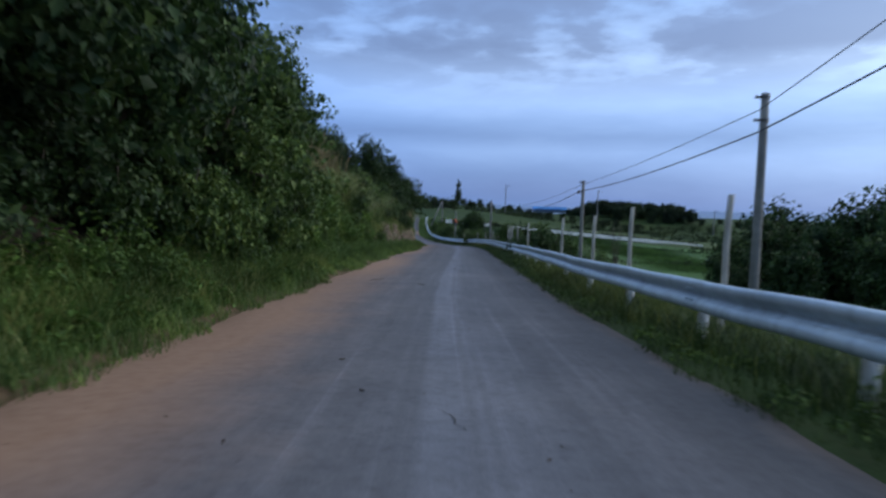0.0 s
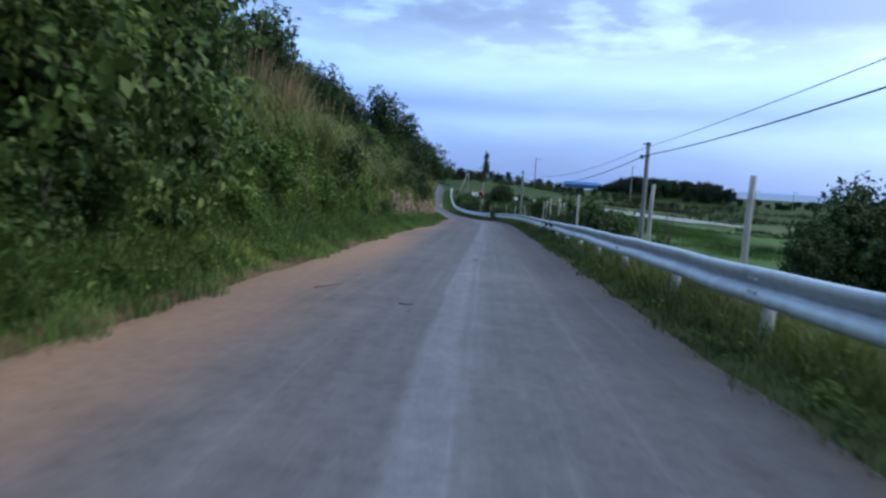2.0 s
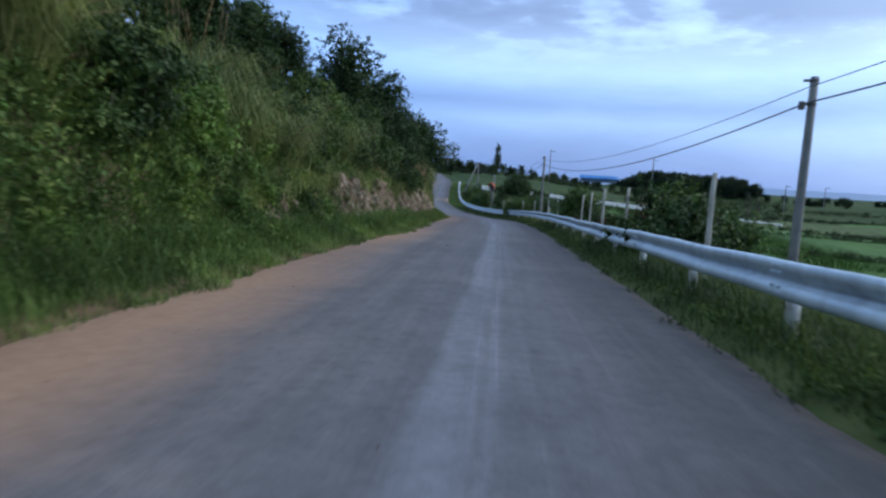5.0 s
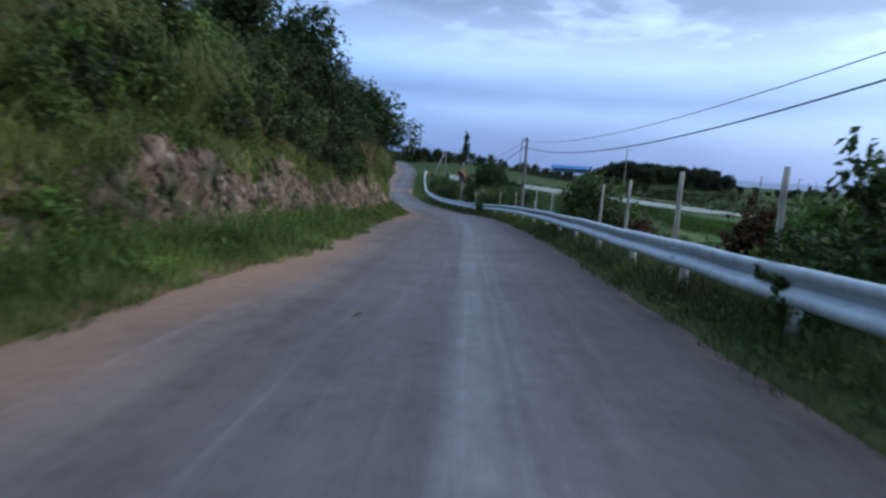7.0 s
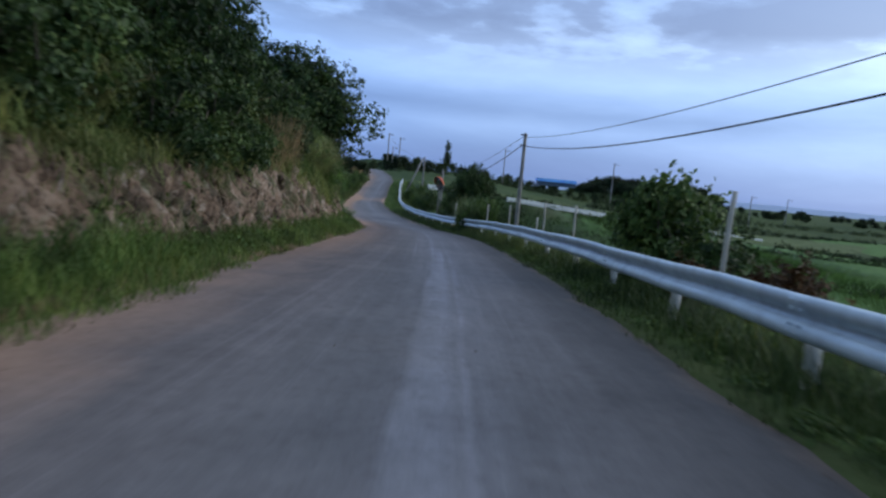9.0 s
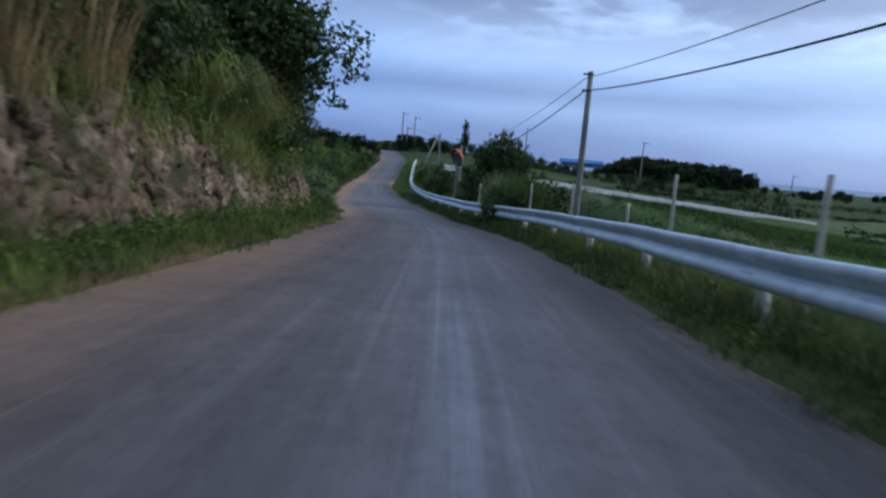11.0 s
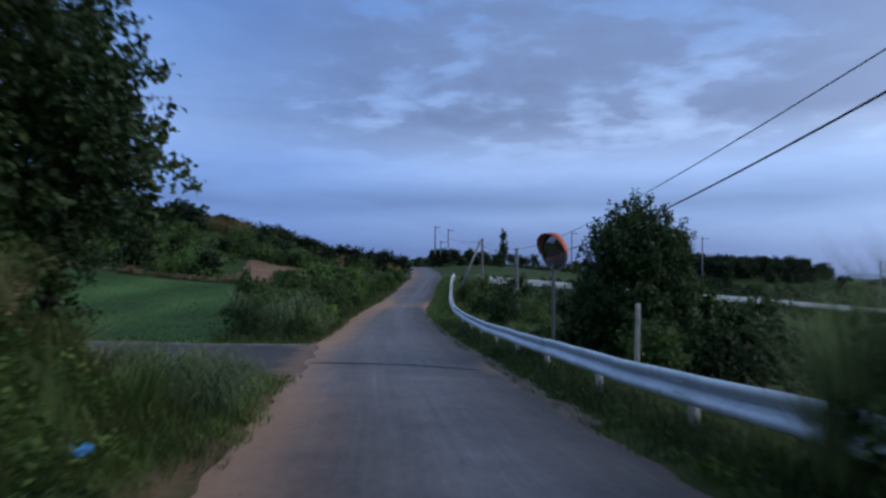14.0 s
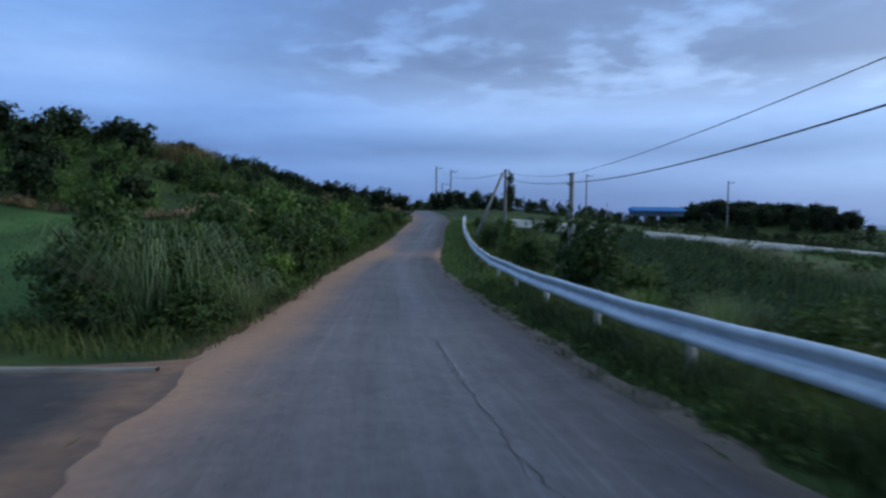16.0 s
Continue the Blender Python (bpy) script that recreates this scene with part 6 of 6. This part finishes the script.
scatter_grass("verge_grass", "high grass at the corner of the side lane", 69.5, 77, 0.3, 4.5, 8000, 0.3, 0.8, M_VERGE, 7, wmin=0.01, wmax=0.022)
scatter_grass("verge_grass", "short field grass by the junction", 88, 109, 2.5, 28, 34000, 0.10, 0.24, M_CROP, 8, wmin=0.02, wmax=0.045)


def field_blades(name, label, x0, x1, y0, y1, n, h0, h1, seed, mat):
    r = np.random.default_rng(seed)
    x, y = r.uniform(x0, x1, n), r.uniform(y0, y1, n)
    z = land(x, y)
    h = r.uniform(h0, h1, n)
    me = blade_mesh(name, np.stack([x, y, z], -1), h, h * r.uniform(0.3, 0.9, n), r.uniform(0.03, 0.07, n), mat, seed)
    tagged(new(name, me), label, "crop", kind="stuff")


field_blades("crop_leaves", "long crop leaves in the field below the lane", 9, 34, 66, 108, 20000, 0.5, 1.0, 11, M_CROP)
field_blades("crop_leaves", "rank grass and crops below the farther lane", 1.5, 32, 86, 132, 24000, 0.4, 0.95, 12, M_CANE)

# plants behind the guard rail
G_RAIL = "bushes behind the guard rail"
for p, x, y, s, sz, lab in (
        (dark_shrubs[0], 5.5, 33.4, 0.95, 1.0, "dense dark-green vine-covered bush against the guard rail"), (shrubs[0], 6.5, 34.6, 1.15, 1.15, "dense green bush behind the guard rail"),
        (shrubs[1], 7.6, 35.4, 1.2, 1.25, "dense green bush behind the guard rail"), (light_shrub, 6.2, 36.9, 1.1, 1.25, ""), (red_shrub, 5.8, 38.0, 0.95, 1.2, ""), (shrubs[2], 7.2, 38.2, 1.0, 1.1, "dense green bush behind the guard rail"),
        (shrubs[0], 9.2, 37.0, 1.3, 1.3, "dense green bush on the embankment"), (shrubs[1], 4.95, 48.8, 0.85, 1.12, "upright leafy bush behind the guard rail"), (dark_shrubs[1], 5.5, 48.4, 1.0, 0.85, "dark bush behind the guard rail"), (shrubs[2], 5.9, 50.2, 1.0, 0.95, "green bush behind the guard rail"),
        (red_shrub, 6.2, 48.6, 1.2, 0.85, ""), (red_shrub, 4.7, 46.6, 0.6, 0.6, ""), (red_shrub, 6.0, 46.6, 0.95, 1.0, ""), (red_shrub, 6.9, 47.0, 1.0, 1.0, ""), (dark_shrubs[1], 7.4, 48.2, 0.95, 0.95, "dark bush behind the guard rail"), (shrubs[1], 5.4, 49.6, 1.0, 1.05, "green bush behind the guard rail"), (dark_shrubs[0], 6.9, 51.5, 0.8, 0.7, "dark bush behind the guard rail"),
        (shrubs[2], 2.35, 70.6, 0.95, 1.02, "bush overgrown with grass beside the guard rail"), (dark_shrubs[1], 2.7, 71.2, 1.1, 1.15, "dark bush beside the guard rail"), (dark_shrubs[0], 3.4, 69.9, 0.55, 0.5, "low dark bush beside the guard rail"),
        (shrubs[2], 1.95, 79.2, 0.75, 0.9, "green bush behind the guard rail"), (dark_shrubs[0], -1.43, 98.6, 1.05, 1.3, "round dark bush behind the guard rail"), (shrubs[0], -2.6, 106.0, 0.7, 0.8, "green bush behind the guard rail"),
        (shrubs[1], -3.4, 111.0, 0.8, 0.8, "green bush behind the guard rail"), (dark_shrubs[1], 0.9, 88.6, 0.6, 0.5, "low dark bush behind the guard rail"), (shrubs[2], 2.2, 92.0, 0.7, 0.55, "green bush behind the guard rail"),
        (reeds[0], 0.3, 92.0, 0.8, 0.7, ""), (reeds[0], 1.4, 94.5, 0.9, 0.75, ""), (reeds[1], -0.6, 94.0, 0.8, 0.65, ""), (reeds[0], 2.1, 70.3, 0.9, 1.42, ""), (reeds[1], 2.6, 70.7, 1.0, 1.7, ""), (reeds[1], 2.9, 70.2, 0.9, 1.6, ""), (reeds[0], 1.75, 70.9, 0.8, 1.3, "")):
    put(p, x, y, s, sz, label=lab, group=G_RAIL if lab else "")
for k in range(26):
    y = q.uniform(86, 146)
    x = float(rail_x(y)) + q.uniform(1.0, 7.5)
    put(q.choice([shrubs[0], shrubs[1], reeds[0], reeds[1], shrubs[2]]), x, y, q.uniform(0.45, 0.85), label="")
put(big_dark, 2.3, 83.5, 0.95, 1.21, turn=30)
for x, y, s in ((3.6, 82.2, 0.6), (0.85, 84.2, 0.55), (4.2, 83.6, 0.5), (2.9, 82.0, 0.5), (4.6, 82.8, 0.85)):
    put(dark_shrubs[0], x, y, s * 1.6, s * 1.9, label="dark bush at the foot of a tree", group=G_RAIL)

def bare_shrub(x, y, h):
    """A leafless shrub: forking thin stems."""
    z = land1(x, y)
    e = empty_at("bare_shrub", x, y, z, "leafless grey-brown shrub with forking stems", "shrub")
    r = random.Random(9)
    for k in range(7):
        a, lean = r.uniform(0, 6.28), r.uniform(0.04, 0.14) * h
        pts = [(0.03 * math.cos(a), 0.03 * math.sin(a), -0.1)]
        for i in range(1, 6):
            s = i / 5
            pts.append((math.cos(a + 0.5 * s) * lean * s + r.uniform(-0.06, 0.06), math.sin(a + 0.5 * s) * lean * s + r.uniform(-0.06, 0.06), h * s * r.uniform(0.92, 1.0)))
        child("stem", tube_mesh("stem", pts, [0.035, 0.03, 0.024, 0.018, 0.012, 0.006], M_BARK, 6), e)
        for i in (2, 3, 4):
            b = r.uniform(0, 6.28)
            p = pts[i]
            child("twig", tube_mesh("twig", [p, (p[0] + 0.2 * math.cos(b), p[1] + 0.2 * math.sin(b), p[2] + 0.22), (p[0] + 0.3 * math.cos(b), p[1] + 0.3 * math.sin(b), p[2] + 0.5)], [0.012, 0.008, 0.003], M_BARK, 5), e)


bare_shrub(14.0, 53.0, -0.1 - land1(14.0, 53.0))

# creepers hanging over the beam
for y, n, s in ((33.4, 380, 0.34), (69.6, 420, 0.32), (31.2, 110, 0.18)):
    x, z = float(rail_x(y)), float(rail_b(y))
    me = crown_mesh("creeper", [(x - 0.02, y, z + 0.2, 0.16, s, 0.36), (x + 0.15, y + 0.1, z - 0.1, 0.2, s, 0.4), (x + 0.25, y + 0.2, z + 0.35, 0.3, s * 1.2, 0.25)], n * 2, 0.09, M_LEAF_DARK, int(y * 10), 0.6)
    tagged(new("creeper", me), "dark-leaved creeper growing over the guard rail", "creeper", "creepers on the guard rail")

# wood below the road, hedge rows in the fields
for x, y, s in ((21.5, 47, 0.72), (24.5, 51, 0.92), (27.5, 46, 0.95), (30.5, 51, 1.12), (33, 45, 1.3), (36, 52, 1.55), (40, 46, 1.65), (45, 50, 1.8), (29, 57, 1.1), (51, 47, 1.9), (48, 41, 1.8), (56, 52, 2.0), (23.5, 42.5, 0.7), (28, 39.5, 0.85), (34, 37, 1.2), (41, 36, 1.5), (19.8, 44.5, 0.55)):
    put(forest_trees[q.randrange(2)], x, y, s, dz=-0.2)
for lab, x0, y0, x1, y1, h, w, d, sd, g in (
        ("low dark hedge between two crop fields", 12.5, 73.5, 40, 76, 0.95, 1.0, 260, 1, 0.12), ("low dark hedge between two crop fields", 15, 100, 62, 106, 0.9, 1.1, 200, 2, 0.1),
        ("low dark hedge behind a white wall", 3, 147, 62, 178, 0.8, 1.3, 120, 3, 0.1), ("dark hedge behind a pale field", 18, 224, 84, 219, 2.1, 2.2, 110, 4, 0.0),
        ("dark hedge behind a pale field", -12, 214, 22, 226, 1.3, 1.8, 110, 5, 0.05), ("low dark hedge row between far fields", 62, 150, 150, 175, 1.1, 1.8, 90, 6, 0.1), ("low dark hedge row between far fields", 58, 208, 170, 214, 1.4, 2.2, 90, 7, 0.05),
        ("low dark hedge row between far fields", 44, 128, 120, 132, 1.0, 1.5, 100, 8, 0.12), ("low dark hedge row between far fields", 80, 242, 220, 250, 1.8, 2.6, 80, 9, 0.0), ("low dark hedge row between far fields", 30, 190, 76, 246, 1.2, 1.8, 90, 10, 0.15)):
    hedge(lab, x0, y0, x1, y1, h, w, M_LEAF_DARK if y0 < 120 else M_FARTREE, 0.15 if y0 < 120 else 0.3, d, 400 + sd, g)

# left of the lane past the junction
for x, y, s, sz, p in ((-9.6, 90.4, 1.25, 1.35, soft_tufts[0]), (-10.4, 91.4, 1.35, 1.55, soft_tufts[1]), (-10.9, 92.6, 1.3, 1.6, soft_tufts[0]), (-11.6, 94.0, 1.3, 1.6, soft_tufts[1]), (-12.6, 95.6, 1.2, 1.5, soft_tufts[0]),
                       (-9.7, 91.2, 0.9, 0.9, light_shrub), (-10.9, 91.0, 1.0, 1.1, shrubs[2]), (-10.3, 92.6, 1.0, 1.25, light_shrub), (-11.7, 93.0, 1.0, 1.3, shrubs[0]), (-12.0, 98.6, 1.2, 1.2, shrubs[0]), (-12.7, 100.6, 1.56, 1.76, light_shrub), (-11.7, 102.2, 1.15, 1.45, shrubs[2]), (-12.7, 104.6, 1.56, 2.08, light_shrub), (-13.4, 106.4, 1.2, 1.5, light_shrub), (-12.3, 108.2, 1.2, 1.55, shrubs[1]),
                       (-13.5, 111.0, 1.50, 2.02, light_shrub), (-14.2, 114.4, 1.1, 1.4, shrubs[0]), (-12.7, 113.6, 1.0, 1.3, light_shrub), (-13.5, 117.2, 1.32, 1.89, light_shrub), (-14.8, 118.4, 1.1, 1.4, shrubs[2]), (-14.2, 121.5, 1.1, 1.4, shrubs[0]), (-9.0, 91.9, 0.9, 0.8, soft_tufts[0]), (-10.6, 90.4, 0.8, 0.6, soft_tufts[1]), (-9.6, 93.0, 0.7, 0.75, shrubs[1]), (-10.4, 93.4, 0.9, 1.0, soft_tufts[0]),
                       (-9.3, 95.4, 0.8, 0.75, light_shrub), (-10.4, 96.2, 0.85, 1.0, shrubs[2]), (-11.3, 97.8, 1.1, 1.2, shrubs[0]), (-12.2, 95.4, 0.8, 0.9, shrubs[1]), (-10.4, 99.6, 1.0, 1.15, shrubs[2]), (-12.4, 101.0, 1.1, 1.25, shrubs[0]),
                       (-11.4, 103.6, 1.1, 1.2, shrubs[1]), (-13.2, 104.4, 1.0, 1.1, dark_shrubs[0]), (-12.3, 106.8, 1.1, 1.2, shrubs[2])):
    put(p, x, y, s, sz)
for k in range(22):
    y = 102 + 2.0 * k + q.uniform(-0.5, 0.5)
    x = road_left(y) - q.uniform(1.0, 2.4)
    put(light_shrub if k % 2 else shrubs[q.randrange(3)], x, y, q.uniform(0.7, 1.0), q.uniform(0.8, 1.1), label="leafy green bush beside the farther lane", group="roadside bushes")
def thicket(name, label, spots, h, w, mat, leaf, density, seed):
    """Close-grown scrub over a slope: many low clumps in one mass."""
    r = random.Random(seed)
    bl = []
    for x, y in spots:
        hh, ww = h * r.uniform(0.5, 1.25), w * r.uniform(0.5, 1.2)
        bl.append((x, y, land1(x, y) + hh * 0.4, ww * r.uniform(0.8, 1.3), ww * r.uniform(0.8, 1.3), hh * 0.6))
    me = crown_mesh(name, bl, int(density * len(bl)), leaf, mat, seed, 0.5)
    return tagged(new(name, me), label, "scrub", kind="stuff")


spots = []
for k in range(230):
    y = 84 + 50 * q.random()
    spots.append((float(rail_x(y)) + 2.0 + 26 * q.random() ** 1.4, y))
thicket("scrub", "low wild scrub between the lane and the field wall", spots, 0.85, 1.0, M_LEAF_DARK, 0.12, 190, 504)
def on_bare_field(x, y):
    b, c = (y - 113.2) / 12.8, (y - 133) / 15
    return -0.02 < b < 1 and -22 < x + 4 * b < -14 or 0 < c < 1 and -21 < x + 4.5 * c < -15.5


spots = []
for k in range(620):
    y = 107 + 62 * q.random()
    x = road_left(y) - 4.5 - 44 * q.random() ** 0.9 - max(0, 118 - y) * 0.35
    spots.append((x, y if x > road_left(y) - 8 else max(y, 112.5 + 4 * q.random())))
spots = sorted((p for p in spots if not on_bare_field(*p)), key=lambda p: p[1])
thicket("scrub", "light green scrub at the foot of the far slope", spots[:150], 1.3, 1.1, M_LEAF_LIGHT, 0.17, 330, 501)
thicket("scrub", "dark green scrub covering the far slope", spots[150:390], 1.6, 1.25, M_LEAF, 0.2, 300, 502)
thicket("scrub", "dark scrub on the far ridge", spots[390:], 1.8, 1.4, M_FARTREE, 0.24, 240, 503)
for k in range(46):
    a = k / 45
    y = 112 + 48 * q.random()
    x = road_left(y) - 8 - 34 * q.random() - max(0, 118 - y) * 0.35
    s = q.uniform(0.35, 0.62)
    if on_bare_field(x, y):
        y = 151 + 6 * q.random()
    put(far_trees[q.randrange(3)], x, y, s * 1.25, s, label="dark rounded tree on the far slope", group="trees on the far slope")
for k in range(17):
    a = (k + q.uniform(-0.3, 0.3)) / 16
    s = 0.55 + 0.16 * a + q.uniform(-0.1, 0.1)
    put(far_trees[k % 3], -32.5 + 16.2 * a, 150.5 + 9 * a + q.uniform(-0.8, 0.8), s * 1.1, s, label="dark rounded tree behind the bare field", group="trees behind the bare field")
for x, y, s in ((-22.6, 148.6, 1.0), (-16.4, 150.5, 1.15), (-15.9, 152.2, 1.0)):
    put(brown_shrub, x, y, s, s * 1.3, label="rusty-brown withered bush beside the far lane", group="withered bushes")
for x, y, s in ((-33.5, 131, 0.85), (-36, 133, 0.95), (-39, 131, 0.9), (-42, 134, 1.0), (-46, 132, 0.95), (-50, 135, 1.0), (-55, 133, 1.0), (-37, 124, 0.9), (-42, 122, 0.9), (-33, 119, 0.8), (-29, 113, 0.75), (-37, 114, 0.9)):
    put(far_trees[q.randrange(3)], x, y, s * 1.15, s * 0.85, label="dark spreading tree on the far ridge", group="trees on the far slope")
hedge("low brown dry hedge at the edge of a field", -40, 111.6, -17, 110.8, 0.5, 0.6, M_DRY, 0.1, 200, 520, 0.35)
for k in range(34):
    y = 89.2 + 14 * q.random()
    x = road_left(y) - 0.7 - (1.8 + 0.2 * (y - 89)) * q.random()
    put(soft_tufts[k % 2] if k % 5 == 0 else light_shrub if k % 5 == 1 else shrubs[q.randrange(3)], x, y, q.uniform(0.45, 0.85), q.uniform(0.4, 0.85))
for k in range(14):
    put(dry_reed, -33.5 + q.uniform(-1.5, 1.5) - 0.3 * k, 138 + 0.8 * k + q.uniform(-1, 1), 2.0, 1.6)

# the white wall across the fields
def white_wall():
    base = empty_at("field_wall", -2, 140, land1(-2, 140), "low white-painted wall in sections along a field road", "wall")
    inv = Matrix.Translation(base.matrix_world.translation).inverted()
    a, b = np.array((-3.5, 138.5)), np.array((58.2, 163.5))
    n = 20
    r = random.Random(3)
    for k in range(n):
        if k == 3:
            continue
        p0, p1 = a + (b - a) * (k + 0.02) / n, a + (b - a) * (k + 0.985) / n
        bm = bmesh.new()
        d = p1 - p0
        L_ = float(np.hypot(*d))
        c = (p0 + p1) / 2
        z = land1(*c)
        z0, z1 = land1(*p0), land1(*p1)
        bmesh.ops.create_cube(bm, size=1, matrix=Matrix.Diagonal((L_, 0.3, 0.8, 1)))
        bmesh.ops.bevel(bm, geom=bm.edges[:], offset=0.03, segments=1, affect="EDGES")
        for v in bm.verts:
            v.co.z += (z1 - z0) * v.co.x / L_
        bm.transform(Matrix.Translation((c[0], c[1], z + 0.33)) @ Matrix.Rotation(math.atan2(d[1], d[0]), 4, "Z"))
        ob = part("wall_section", bm, M_WALLWHITE, base)
        ob.matrix_parent_inverse = inv


white_wall()

# distance: tree lines, a wooded rise, a tall conifer, a building with a blue roof
hedge("dark continuous line of distant trees", -24, 236, 30, 236, 3.0, 2.4, M_FARTREE, 0.34, 160, 530)
hedge("dark continuous line of distant trees", 40, 250, 96, 256, 3.2, 2.6, M_FARTREE, 0.36, 150, 531, 0.05)
for k in range(26):
    x = -26 + 3.5 * k + q.uniform(-1, 1)
    y = 238 + q.uniform(-6, 9) + 0.1 * max(0, x)
    put(far_trees[q.randrange(3)], x, y, q.uniform(0.6, 1.0), q.uniform(0.55, 0.9), label="distant dark tree in a tree line", group="distant tree line")
items = []
for k in range(110):
    a = k / 109
    s = q.uniform(1.0, 1.45) * (1 - 0.35 * (2 * a - 1) ** 4)
    items.append((far_trees[q.randrange(3)], 44 + 50 * a + q.uniform(-1.5, 1.5), 284 + q.uniform(-14, 14), s, s))
joined("wooded_rise", "dense dark trees covering a distant rise", "wood", items)
items = []
for k in range(60):
    s = q.uniform(0.7, 1.1)
    items.append((far_trees[q.randrange(3)], 92 + 2.6 * k + q.uniform(-1.5, 1.5), 300 + q.uniform(-15, 25), s, s * q.uniform(0.6, 0.9)))
joined("far_wood", "low dark trees along the horizon", "wood", items)
for x, y, s in ((-18.6, 198, 0.75), (-16.4, 199, 0.95), (-14.5, 201, 0.8), (-11.5, 203, 0.95), (-9, 204, 0.85), (-6, 207, 0.8), (-13, 196, 0.6), (-22.5, 205, 0.6)):
    put(far_trees[q.randrange(3)], x + 2.0, y, s, label="dark tree beside the crest of the road", group="trees at the crest")
for k in range(12):
    put(forest_trees[0], 118 + 9 * k, 150 + 6 * k + q.uniform(-10, 10), 0.6, label="dark tree of a distant wood", group="distant wood")


def conifer(x, y, h, r):
    z = land1(x, y)
    e = empty_at("conifer", x, y, z, "slim dark conifer standing above the distant trees", "tree")
    bl = [(0.12 * math.sin(3 * k), 0.12 * math.cos(2 * k), h * (0.22 + 0.075 * k), r * (0.85 - 0.055 * k + 0.12 * math.sin(5 * k)), r * (0.85 - 0.055 * k + 0.12 * math.sin(5 * k)), h * 0.07) for k in range(11)]
    child("crown", crown_mesh("crown", bl, 1500, 0.4, M_FARTREE, 5, 0.8), e)
    child("trunk", tube_mesh("trunk", [(0, 0, -0.3), (0, 0, h * 0.5), (0, 0, h)], [0.22, 0.15, 0.03], M_BARK, 8), e)


conifer(-3.55, 249, 9.0, 1.3)


def blue_building(x, y, w, d, h, z):
    e = empty_at("farm_building", x, y, z, "distant low farm building with a blue sheet roof", "building")
    bm = bmesh.new()
    bmesh.ops.create_cube(bm, size=1, matrix=Matrix.Translation((0, 0, h / 2)) @ Matrix.Diagonal((w, d, h, 1)))
    part("wall", bm, M_PALEWALL, e, "pale wall")
    bm = bmesh.new()
    pts = [(-w / 2 - 0.4, -d / 2 - 0.4, h), (w / 2 + 0.4, -d / 2 - 0.4, h), (w / 2 + 0.4, 0, h + 0.9), (-w / 2 - 0.4, 0, h + 0.9), (w / 2 + 0.4, d / 2 + 0.4, h), (-w / 2 - 0.4, d / 2 + 0.4, h)]
    vs = [bm.verts.new(p) for p in pts]
    bm.faces.new((vs[0], vs[1], vs[2], vs[3]))
    bm.faces.new((vs[3], vs[2], vs[4], vs[5]))
    bmesh.ops.solidify(bm, geom=bm.faces[:], thickness=0.08)
    part("roof", bm, M_BLUE, e, "blue sheet roof")


blue_building(28.5, 232, 10.5, 6, 1.1, -1.5)
# the first of each kind stands in the wood's shade at the road's start, out of the way
for k, p in enumerate(shrubs + dark_shrubs + [light_shrub, red_shrub, brown_shrub, dry_reed] + reeds + slope_tufts + soft_tufts):
    xx, yy = -9.0 - 1.2 * (k % 4), -14.0 - 1.8 * (k // 4)
    p.matrix_world = Matrix.Translation((xx, yy, land1(xx, yy)))
for k, p in enumerate(bank_trees + [green_tree, end_tree, big_dark] + forest_trees + far_trees):
    xx, yy = -16.0 - 5 * (k % 3), -14.0 - 6 * (k // 3)
    p.matrix_world = Matrix.Translation((xx, yy, land1(xx, yy) - 0.2))
